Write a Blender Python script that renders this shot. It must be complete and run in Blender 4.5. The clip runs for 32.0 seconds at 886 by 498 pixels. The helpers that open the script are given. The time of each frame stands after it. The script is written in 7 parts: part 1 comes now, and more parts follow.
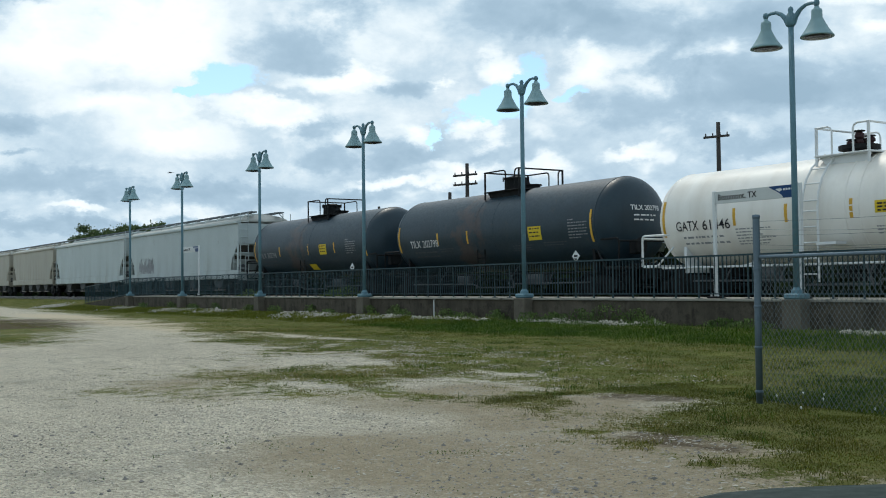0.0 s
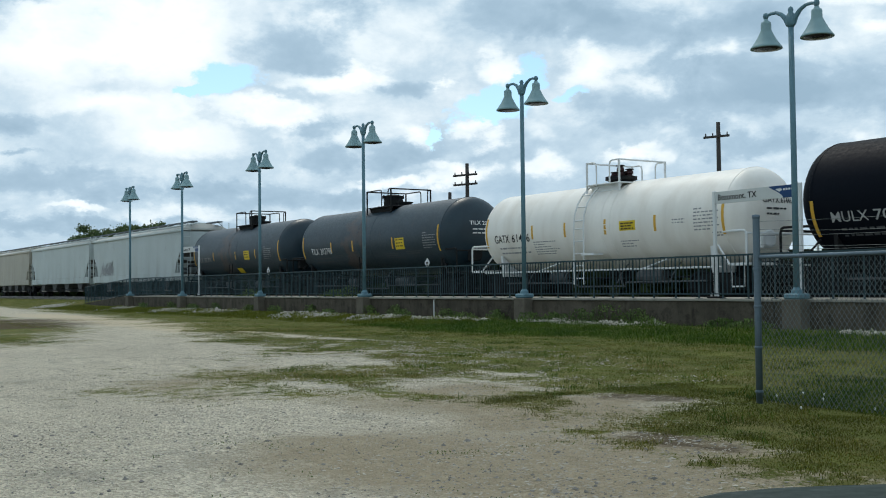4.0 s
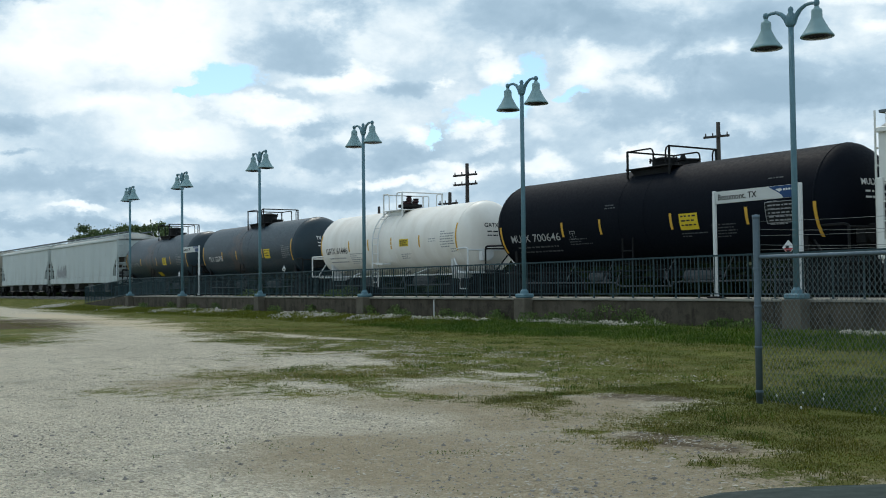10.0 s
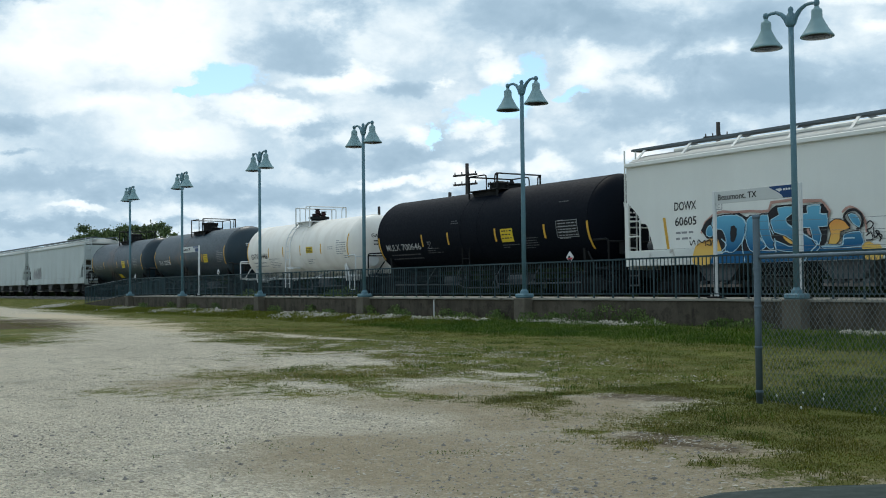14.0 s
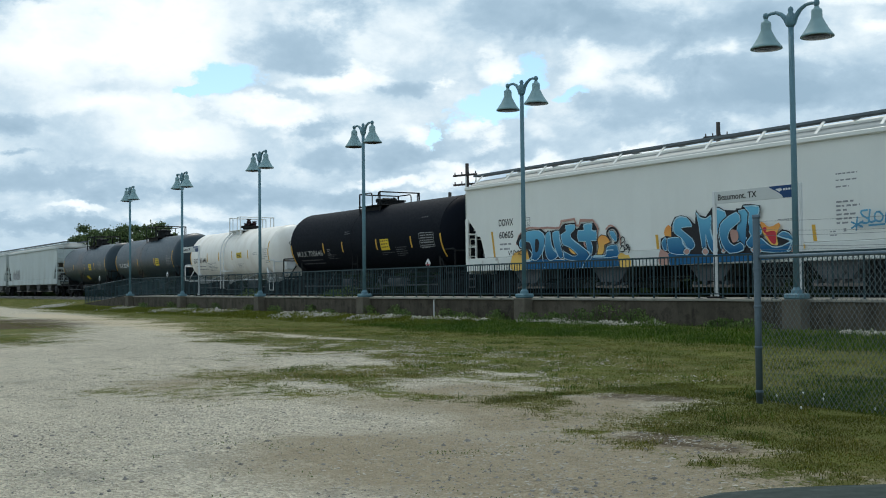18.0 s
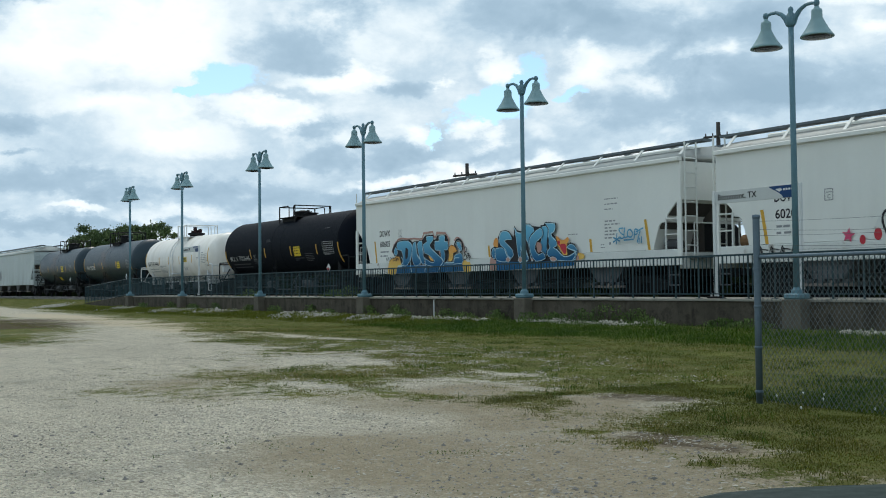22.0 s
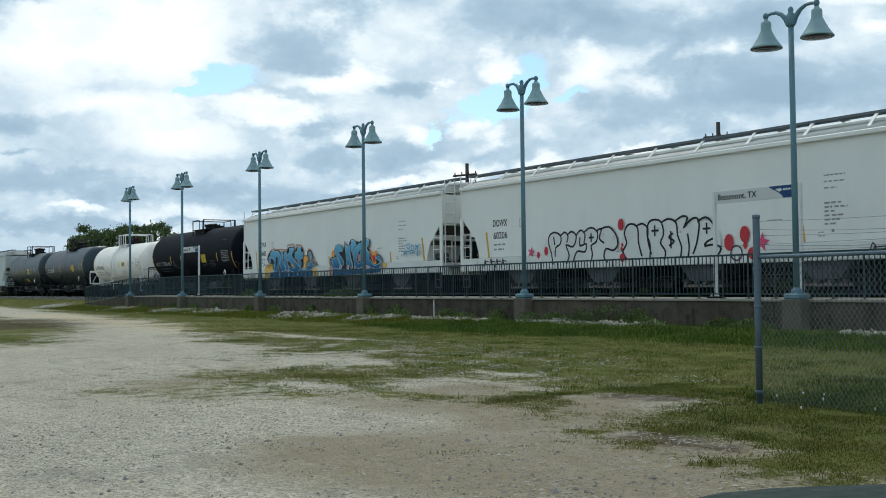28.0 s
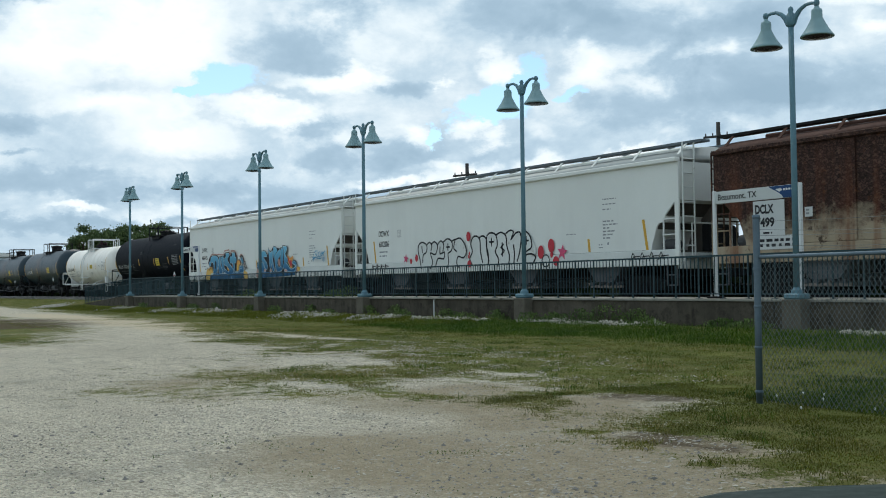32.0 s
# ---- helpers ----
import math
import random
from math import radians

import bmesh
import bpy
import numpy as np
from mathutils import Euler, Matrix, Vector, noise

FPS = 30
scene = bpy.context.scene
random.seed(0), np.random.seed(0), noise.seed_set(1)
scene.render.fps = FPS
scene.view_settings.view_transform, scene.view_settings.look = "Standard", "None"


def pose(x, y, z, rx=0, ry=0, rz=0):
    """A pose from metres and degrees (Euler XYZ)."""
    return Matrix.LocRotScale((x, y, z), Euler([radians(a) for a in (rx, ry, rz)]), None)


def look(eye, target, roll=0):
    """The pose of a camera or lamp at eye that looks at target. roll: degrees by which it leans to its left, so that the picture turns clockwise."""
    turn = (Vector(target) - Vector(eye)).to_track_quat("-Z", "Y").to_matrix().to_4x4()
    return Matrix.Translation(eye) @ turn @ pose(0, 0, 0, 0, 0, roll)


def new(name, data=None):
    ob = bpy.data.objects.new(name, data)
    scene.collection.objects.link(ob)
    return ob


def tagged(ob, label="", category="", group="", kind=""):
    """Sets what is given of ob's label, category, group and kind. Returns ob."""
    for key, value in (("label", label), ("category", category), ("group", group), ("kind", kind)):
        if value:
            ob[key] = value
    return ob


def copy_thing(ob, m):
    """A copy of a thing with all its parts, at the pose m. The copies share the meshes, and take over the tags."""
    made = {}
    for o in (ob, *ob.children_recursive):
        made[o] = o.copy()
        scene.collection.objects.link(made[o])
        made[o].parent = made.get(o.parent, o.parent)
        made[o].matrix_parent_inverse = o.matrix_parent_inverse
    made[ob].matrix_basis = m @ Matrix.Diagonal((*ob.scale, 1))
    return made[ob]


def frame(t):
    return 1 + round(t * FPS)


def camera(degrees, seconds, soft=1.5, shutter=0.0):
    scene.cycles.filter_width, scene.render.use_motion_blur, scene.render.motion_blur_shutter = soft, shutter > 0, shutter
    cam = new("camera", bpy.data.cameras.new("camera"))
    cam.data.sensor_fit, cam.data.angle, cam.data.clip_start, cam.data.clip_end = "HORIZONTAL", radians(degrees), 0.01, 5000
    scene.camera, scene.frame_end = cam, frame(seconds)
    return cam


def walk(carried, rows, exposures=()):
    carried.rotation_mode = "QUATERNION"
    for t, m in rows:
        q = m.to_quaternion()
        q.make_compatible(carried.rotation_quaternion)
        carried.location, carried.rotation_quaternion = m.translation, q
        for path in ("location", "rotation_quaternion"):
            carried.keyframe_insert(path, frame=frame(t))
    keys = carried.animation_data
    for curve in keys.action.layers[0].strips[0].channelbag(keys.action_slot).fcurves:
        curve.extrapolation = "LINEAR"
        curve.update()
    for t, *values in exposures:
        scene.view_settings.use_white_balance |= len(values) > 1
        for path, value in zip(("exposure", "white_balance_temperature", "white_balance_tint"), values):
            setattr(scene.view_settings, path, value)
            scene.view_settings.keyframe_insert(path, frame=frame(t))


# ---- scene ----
# The x axis runs along the track (the train rolls towards -x), y away from the camera, z up; the lot lies at z = 0.
EYE = Vector((0.0, 0.0, 1.2))
cam = camera(44.228, 32.0, soft=1.0, shutter=0.25)
VIEW = look(EYE, EYE + Vector((-8.38715, 5.43508, 0.33998)), -0.6408)
walk(cam, [(0.0, VIEW), (32.0, VIEW)], [(0.0, 0.0), (32.0, 0.0)])

TRACK_Y = 24.4
RAIL_Z = 0.65
DECK_Z = 0.82


def train_x(t):
    """Way of the train: x of the graffiti hopper's front corner."""
    return 6.35 - 2.28 * t + 0.0033 * t * t


# ---- world and sun ----
world = bpy.data.worlds.new("sky")
scene.world = world
world.use_nodes = True
wn, wl = world.node_tree.nodes, world.node_tree.links
wn.clear()


def wnode(kind, **props):
    n = wn.new(kind)
    for key, value in props.items():
        setattr(n, key, value)
    return n


def wmath(op, a, b=None, c=None, clamp=False):
    n = wnode("ShaderNodeMath", operation=op, use_clamp=clamp)
    for i, v in enumerate((a, b, c)):
        if v is None:
            continue
        if isinstance(v, (int, float)):
            n.inputs[i].default_value = v
        else:
            wl.new(v, n.inputs[i])
    return n.outputs[0]


def wramp(value, lo, hi, a=0.0, b=1.0):
    n = wnode("ShaderNodeMapRange", interpolation_type="SMOOTHSTEP")
    wl.new(value, n.inputs["Value"])
    for key, v in (("From Min", lo), ("From Max", hi), ("To Min", a), ("To Max", b)):
        n.inputs[key].default_value = v
    return n.outputs["Result"]


SUN_DIR = Vector((-0.52, 0.22, 0.82)).normalized()
sky = wnode("ShaderNodeTexSky", sky_type="NISHITA", sun_disc=False)
sky.sun_elevation = math.asin(SUN_DIR.z)
sky.sun_rotation = math.atan2(SUN_DIR.x, SUN_DIR.y)
sky.dust_density, sky.air_density = 0.6, 1.0
coord = wnode("ShaderNodeTexCoord")
stretch = wnode("ShaderNodeMapping")
stretch.inputs["Scale"].default_value = (1.0, 1.0, 1.7)
stretch.inputs["Location"].default_value = (3.7, 1.2, 0.4)
wl.new(coord.outputs["Generated"], stretch.inputs["Vector"])


def wnoise(scale, detail, rough, distort=0.0):
    n = wnode("ShaderNodeTexNoise")
    wl.new(stretch.outputs["Vector"], n.inputs["Vector"])
    for key, v in (("Scale", scale), ("Detail", detail), ("Roughness", rough), ("Distortion", distort)):
        n.inputs[key].default_value = v
    return n.outputs["Fac"]


def toward(az, el):
    """A direction, degrees right of the camera's heading and above the horizon."""
    a, e = radians(az), radians(el)
    h = Vector((-0.8392, 0.5438, 0.0))
    s = Vector((0.5438, 0.8392, 0.0))
    return (h * math.cos(a) + s * math.sin(a)) * math.cos(e) + Vector((0, 0, math.sin(e)))


def wdrift(vector, scale, detail, amount):
    """The vector pushed about by noise, so that round spots turn into ragged cloud."""
    n = wnode("ShaderNodeTexNoise")
    wl.new(stretch.outputs["Vector"], n.inputs["Vector"])
    n.inputs["Scale"].default_value, n.inputs["Detail"].default_value, n.inputs["Roughness"].default_value = scale, detail, 0.60
    off = wnode("ShaderNodeVectorMath", operation="SUBTRACT")
    wl.new(n.outputs["Color"], off.inputs[0])
    off.inputs[1].default_value = (0.5, 0.5, 0.5)
    far = wnode("ShaderNodeVectorMath", operation="MULTIPLY_ADD")
    wl.new(off.outputs[0], far.inputs[0])
    far.inputs[1].default_value = (amount, amount, amount * 0.6)
    wl.new(vector, far.inputs[2])
    return far.outputs[0]


drift = wdrift(coord.outputs["Generated"], 14.0, 9.0, 0.10)


def wblob(az, el, wide, tall, warp):
    """A soft spot of sky round a direction; wide and tall in degrees."""
    d = toward(az, el)
    away = wnode("ShaderNodeVectorMath", operation="SUBTRACT")
    wl.new(drift, away.inputs[0])
    away.inputs[1].default_value = d
    flat = wnode("ShaderNodeVectorMath", operation="DIVIDE")
    wl.new(away.outputs[0], flat.inputs[0])
    flat.inputs[1].default_value = (radians(wide), radians(wide), radians(tall))
    ln = wnode("ShaderNodeVectorMath", operation="LENGTH")
    wl.new(flat.outputs[0], ln.inputs[0])
    bent = wmath("ADD", ln.outputs["Value"], wmath("MULTIPLY", wmath("SUBTRACT", warp, 0.5), 3.5))
    return wramp(bent, 1.7, 0.1)


def wsum(items):
    total = items[0]
    for it in items[1:]:
        total = wmath("ADD", total, it)
    return total


billow = wnoise(5.0, 9.0, 0.58, 0.3)
broad = wnoise(2.2, 4.0, 0.5)
fine = wnoise(13.0, 7.0, 0.6, 0.2)
puff = wnode("ShaderNodeTexVoronoi", feature="SMOOTH_F1")
puff.inputs["Scale"].default_value, puff.inputs["Smoothness"].default_value, puff.inputs["Detail"].default_value = 9.0, 0.35, 2.5
bend = wnode("ShaderNodeTexNoise")
bend.inputs["Scale"].default_value, bend.inputs["Detail"].default_value = 9.0, 5.0
wl.new(stretch.outputs["Vector"], bend.inputs["Vector"])
bent_way = wnode("ShaderNodeVectorMath", operation="MULTIPLY_ADD")
wl.new(bend.outputs["Color"], bent_way.inputs[0])
bent_way.inputs[1].default_value = (0.16, 0.16, 0.16)
wl.new(stretch.outputs["Vector"], bent_way.inputs[2])
wl.new(bent_way.outputs[0], puff.inputs["Vector"])
heap = wramp(puff.outputs["Distance"], 0.1, 0.7, 1.0, 0.0)
rag = wmath("ADD", wmath("MULTIPLY", billow, 0.4), wmath("MULTIPLY", fine, 0.6))
gaps = wsum([wblob(*s, rag) for s in ((-11.1, 10.6, 1.4, 0.7), (-12.6, 10.1, 1.2, 0.3), (-10.5, 15.0, 0.5, 0.3), (3.6, 10.1, 1.5, 1.0), (1.1, 9.1, 1.2, 0.9), (4.6, 11.3, 0.9, 0.8), (6.6, 10.0, 1.0, 0.4), (-0.4, 8.0, 0.4, 0.7), (2.3, 9.4, 1.2, 0.9))])
shade = wmath("MINIMUM", wsum([wblob(*s, rag) for s in ((-7.5, 12.3, 2.4, 1.2), (-5.2, 13.9, 1.7, 1.1), (-2.5, 10.6, 1.1, 0.5), (-6.6, 8.1, 1.6, 0.6), (-6.2, 6.7, 1.6, 0.5), (-21.8, 8.3, 1.7, 0.4), (-21.6, 14.2, 1.7, 0.3), (-21.5, 6.8, 1.3, 0.2), (-19.7, 5.3, 6.8, 0.6), (-10.5, 4.7, 6.8, 0.6), (4.3, 13.9, 3.1, 0.9), (9.4, 13.2, 3.4, 1.0), (15.6, 12.6, 2.5, 1.0), (12.3, 9.1, 4.5, 1.0), (15.9, 10.4, 3.1, 1.1), (20.4, 9.2, 2.8, 0.8), (-2.5, 6.9, 1.6, 0.6), (11.8, 11.0, 2.5, 0.6), (-21.5, 3.2, 5.1, 0.4), (16.2, 7.1, 3.7, 0.5), (-14.4, 3.3, 4.5, 0.3))]), 1.15)
lit = wmath("MINIMUM", wsum([wblob(*s, rag) for s in ((-17.3, 13.4, 4.2, 1.7), (-20.6, 11.4, 2.8, 1.4), (-13.5, 12.5, 3.1, 2.3), (-9.9, 9.2, 2.0, 0.5), (-6.1, 10.7, 2.3, 0.5), (-13.8, 7.9, 2.8, 0.8), (-16.7, 9.3, 3.1, 0.7), (-7.8, 9.0, 1.4, 0.6), (7.9, 11.2, 1.4, 1.0), (2.7, 11.3, 1.1, 0.7), (9.8, 6.9, 1.4, 0.3), (5.2, 6.5, 1.2, 0.5), (20.9, 14.0, 2.0, 0.5), (-18.8, 4.1, 1.7, 0.2), (-0.4, 10.9, 0.5, 0.4), (-1.5, 7.6, 0.8, 0.6), (2.0, 8.0, 1.0, 0.5), (-4.3, 11.2, 1.4, 0.4), (22.4, 12.3, 1.4, 0.4), (-2.5, 5.4, 2.5, 0.3), (1.1, 6.1, 1.4, 0.4))]), 1.1)
cover = wramp(wmath("SUBTRACT", wmath("ADD", billow, wmath("MULTIPLY", broad, 0.3)), wmath("MULTIPLY", gaps, 0.44)), 0.33, 0.53)
bright = wsum([wmath("MULTIPLY", billow, 0.30), wmath("MULTIPLY", fine, 0.25), wmath("MULTIPLY", heap, 0.14)])
bright = wmath("ADD", wmath("SUBTRACT", wmath("ADD", bright, 0.172), wmath("MULTIPLY", shade, 0.115)), wmath("MULTIPLY", lit, 0.14))
up = wnode("ShaderNodeSeparateXYZ")
wl.new(coord.outputs["Generated"], up.inputs[0])
overhead = wramp(up.outputs["Z"], 0.28, 0.75, 1.0, 0.98)
tone = wnode("ShaderNodeValToRGB")
tone.color_ramp.elements[0].position, tone.color_ramp.elements[0].color = 0.28, (0.34, 0.49, 0.62, 1)
tone.color_ramp.elements[1].position, tone.color_ramp.elements[1].color = 0.595, (1.04, 1.10, 1.12, 1)
for at, col in ((0.40, (0.44, 0.60, 0.735, 1)), (0.455, (0.59, 0.745, 0.86, 1)), (0.51, (0.84, 0.95, 1.01, 1))):
    tone.color_ramp.elements.new(at).color = col
wl.new(bright, tone.inputs["Fac"])
clear = wnode("ShaderNodeBackground")
clear.inputs["Strength"].default_value = 0.15
hue = wnode("ShaderNodeMix", data_type="RGBA", blend_type="MULTIPLY")
hue.inputs[0].default_value = 1.0
wl.new(sky.outputs["Color"], hue.inputs[6])
hue.inputs[7].default_value = (0.80, 0.96, 1.0, 1)
wl.new(hue.outputs[2], clear.inputs["Color"])
cloud = wnode("ShaderNodeBackground")
wl.new(overhead, cloud.inputs["Strength"])
wl.new(tone.outputs["Color"], cloud.inputs["Color"])
wmix = wnode("ShaderNodeMixShader")
wl.new(cover, wmix.inputs[0])
wl.new(clear.outputs[0], wmix.inputs[1])
wl.new(cloud.outputs[0], wmix.inputs[2])
wout = wnode("ShaderNodeOutputWorld")
wl.new(wmix.outputs[0], wout.inputs["Surface"])

lamp = bpy.data.lights.new("sun", "SUN")
lamp.energy, lamp.angle, lamp.color = 1.5, radians(14), (1.0, 0.95, 0.84)
sun = new("sun", lamp)
sun.matrix_world = look(SUN_DIR * 80, (0, 0, 0))


# ---- materials ----
def mat(name, base, rough=0.7, metal=0.0, vary=0.25, big=0.6, small=14.0, bump=0.15, dirt=None, dirt_amount=0.0, random_amount=0.0, extra=None, gloss=0.18):
    """A painted, worn or mineral surface: base colour with stains and grain at two sizes."""
    m = bpy.data.materials.new(name)
    m.use_nodes = True
    n, l = m.node_tree.nodes, m.node_tree.links
    bsdf = n["Principled BSDF"]
    tc = n.new("ShaderNodeTexCoord")

    def tex(scale, detail=6.0, rough_=0.6):
        t = n.new("ShaderNodeTexNoise")
        t.inputs["Scale"].default_value, t.inputs["Detail"].default_value, t.inputs["Roughness"].default_value = scale, detail, rough_
        l.new(tc.outputs["Object"], t.inputs["Vector"])
        return t.outputs["Fac"]

    def rng(v, lo, hi, a, b):
        r = n.new("ShaderNodeMapRange")
        l.new(v, r.inputs["Value"])
        for key, x in (("From Min", lo), ("From Max", hi), ("To Min", a), ("To Max", b)):
            r.inputs[key].default_value = x
        return r.outputs["Result"]

    def mixc(fac, a, b, blend="MIX"):
        x = n.new("ShaderNodeMix")
        x.data_type, x.blend_type = "RGBA", blend
        for sock, v in ((0, fac), (6, a), (7, b)):
            if isinstance(v, (int, float)):
                x.inputs[sock].default_value = v
            elif isinstance(v, tuple):
                x.inputs[sock].default_value = (*v[:3], 1)
            else:
                l.new(v, x.inputs[sock])
        return x.outputs[2]

    stains, grain = tex(big), tex(small)
    lo = tuple(c * (1 - vary) for c in base)
    hi = tuple(min(1, c * (1 + vary * 0.6)) for c in base)
    col = mixc(rng(stains, 0.3, 0.7, 0, 1), lo, hi)
    col = mixc(rng(grain, 0.3, 0.7, 0, 0.35), col, lo)
    if dirt:
        patch = tex(big * 2.3, 9.0, 0.7)
        col = mixc(rng(patch, 0.62 - dirt_amount * 0.3, 0.72 - dirt_amount * 0.2, 0, 0.85), col, dirt)
    if random_amount:
        oi = n.new("ShaderNodeObjectInfo")
        col = mixc(random_amount, col, mixc(rng(oi.outputs["Random"], 0, 1, 0, 1), tuple(c * 0.55 for c in base), tuple(min(1, c * 1.35) for c in base)))
    if extra:
        col = extra(n, l, tc, col, mixc, rng, tex)
    l.new(col, bsdf.inputs["Base Color"])
    bsdf.inputs["Metallic"].default_value = metal
    bsdf.inputs["Specular IOR Level"].default_value = gloss
    l.new(rng(grain, 0.3, 0.7, max(0.05, rough - 0.1), min(1, rough + 0.12)), bsdf.inputs["Roughness"])
    if bump:
        b = n.new("ShaderNodeBump")
        b.inputs["Strength"].default_value, b.inputs["Distance"].default_value = bump, 0.02
        l.new(grain, b.inputs["Height"])
        l.new(b.outputs["Normal"], bsdf.inputs["Normal"])
    return m


def split_xyz(n, l, tc):
    s = n.new("ShaderNodeSeparateXYZ")
    l.new(tc.outputs["Object"], s.inputs[0])
    return s.outputs


def streaks(colour, amount, z_lo, z_hi, scale=3.0):
    """Runs of dirt down a side, thicker between two heights."""
    def go(n, l, tc, col, mixc, rng, tex):
        mp = n.new("ShaderNodeMapping")
        mp.inputs["Scale"].default_value = (scale, scale, 0.16)
        l.new(tc.outputs["Object"], mp.inputs["Vector"])
        t = n.new("ShaderNodeTexNoise")
        t.inputs["Scale"].default_value, t.inputs["Detail"].default_value = 1.0, 6.0
        l.new(mp.outputs["Vector"], t.inputs["Vector"])
        z = split_xyz(n, l, tc)[2]
        w = n.new("ShaderNodeMath")
        w.operation = "MULTIPLY"
        l.new(rng(t.outputs["Fac"], 0.45, 0.75, 0, 1), w.inputs[0])
        l.new(rng(z, z_lo, z_hi, 1, 0.15), w.inputs[1])
        w2 = n.new("ShaderNodeMath")
        w2.operation = "MULTIPLY"
        l.new(w.outputs[0], w2.inputs[0])
        w2.inputs[1].default_value = amount
        return mixc(w2.outputs[0], col, colour)
    return go


def tank_wear(n, l, tc, col, mixc, rng, tex):
    """Spilt product and rust round the manway, half way along the tank."""
    x = split_xyz(n, l, tc)[0]
    w = n.new("ShaderNodeMath")
    w.operation = "ADD"
    nz = tex(1.6, 7.0, 0.65)
    l.new(rng(nz, 0.3, 0.7, -1.1, 1.1), w.inputs[0])
    l.new(x, w.inputs[1])
    ab = n.new("ShaderNodeMath")
    ab.operation = "ABSOLUTE"
    sh = n.new("ShaderNodeMath")
    sh.operation = "ADD"
    l.new(w.outputs[0], sh.inputs[0])
    sh.inputs[1].default_value = 1.1
    l.new(sh.outputs[0], ab.inputs[0])
    return mixc(rng(ab.outputs[0], 0.15, 0.85, 0.5, 0.0), col, (0.085, 0.050, 0.036))


def rust_peel(n, l, tc, col, mixc, rng, tex):
    """Flaking brown paint over rust, pale primer and orange runs low on the side."""
    mp = n.new("ShaderNodeMapping")
    mp.inputs["Scale"].default_value = (1.0, 1.0, 1.5)
    l.new(tc.outputs["Object"], mp.inputs["Vector"])
    warp = n.new("ShaderNodeTexNoise")
    warp.inputs["Scale"].default_value, warp.inputs["Detail"].default_value = 3.0, 5.0
    l.new(mp.outputs["Vector"], warp.inputs["Vector"])
    add = n.new("ShaderNodeVectorMath")
    add.operation = "MULTIPLY_ADD"
    l.new(warp.outputs["Color"], add.inputs[0])
    add.inputs[1].default_value = (0.35, 0.35, 0.35)
    l.new(mp.outputs["Vector"], add.inputs[2])
    v = n.new("ShaderNodeTexVoronoi")
    v.feature = "DISTANCE_TO_EDGE"
    v.inputs["Scale"].default_value = 10.0
    l.new(add.outputs[0], v.inputs["Vector"])
    z = split_xyz(n, l, tc)[2]
    low = n.new("ShaderNodeMath")
    low.operation = "ADD"
    l.new(rng(z, 1.45, 3.0, 0.42, -0.16), low.inputs[0])
    l.new(tex(0.9, 8.0, 0.7), low.inputs[1])
    cell = n.new("ShaderNodeTexVoronoi")
    cell.inputs["Scale"].default_value = 10.0
    l.new(add.outputs[0], cell.inputs["Vector"])
    c = mixc(rng(cell.outputs["Color"], 0.2, 0.8, 0, 1), (0.035, 0.019, 0.016), (0.105, 0.056, 0.044))
    c = mixc(rng(tex(1.7, 8.0, 0.7), 0.42, 0.6, 0, 0.75), c, (0.05, 0.026, 0.02))
    c = mixc(rng(v.outputs["Distance"], 0.01, 0.16, 0.95, 0.0), c, (0.012, 0.007, 0.006))
    c = mixc(rng(tex(11.0, 6.0), 0.55, 0.66, 0, 0.45), c, (0.20, 0.12, 0.085))
    c = mixc(rng(low.outputs[0], 0.60, 0.80, 0, 0.85), c, (0.40, 0.33, 0.23))
    c = mixc(rng(tex(2.6, 9.0, 0.75), 0.57, 0.68, 0, 0.6), c, (0.17, 0.066, 0.024))
    c = mixc(rng(tex(4.1, 8.0, 0.7), 0.60, 0.66, 0, 0.85), c, (0.03, 0.016, 0.012))
    return streaks((0.16, 0.05, 0.02), 0.9, 1.2, 4.0, 4.0)(n, l, tc, c, mixc, rng, tex)


def fade_up(lo_col, hi_col, z0, z1):
    def go(n, l, tc, col, mixc, rng, tex):
        z = split_xyz(n, l, tc)[2]
        return mixc(rng(z, z0, z1, 0, 1), lo_col, hi_col)
    return go


GRIME = (0.16, 0.14, 0.12)
M_WHITE = mat("white_hopper_paint", (0.74, 0.755, 0.715), 0.42, vary=0.06, big=0.35, small=9, bump=0.02, extra=streaks((0.42, 0.41, 0.38), 0.22, 1.0, 4.4, 1.6))
M_WHITE2 = mat("chalky_white_paint", (0.42, 0.475, 0.475), 0.5, vary=0.1, big=0.4, small=9, bump=0.03, dirt=(0.24, 0.235, 0.22), dirt_amount=0.06, extra=streaks((0.20, 0.185, 0.16), 0.60, 0.9, 3.0, 1.3))
M_TAN = mat("tan_hopper_paint", (0.37, 0.355, 0.30), 0.55, vary=0.14, big=0.4, small=9, bump=0.03, extra=streaks((0.22, 0.19, 0.15), 0.7, 0.9, 3.8))
# Base greyed to offset strong light from above; dust patches lie over it.
M_ROOF = mat("dimmed_dusty_hopper_roof_paint", (0.47, 0.48, 0.455), 0.6, vary=0.15, big=0.5, small=9, bump=0.03, dirt=(0.30, 0.29, 0.26), dirt_amount=0.12)
M_SILL = mat("white_sill_paint", (0.65, 0.67, 0.64), 0.5, vary=0.12, big=0.8, small=12, bump=0.04, dirt=(0.28, 0.25, 0.21), dirt_amount=0.12)
M_RUST = mat("flaking_brown_paint", (0.15, 0.07, 0.05), 0.8, vary=0.3, big=0.8, small=22, bump=0.6, extra=rust_peel)
M_RUST_ROOF = mat("rusty_roof_steel", (0.072, 0.038, 0.030), 0.8, vary=0.3, big=1.2, small=18, bump=0.3, dirt=(0.08, 0.035, 0.02), dirt_amount=0.2, gloss=0.08)
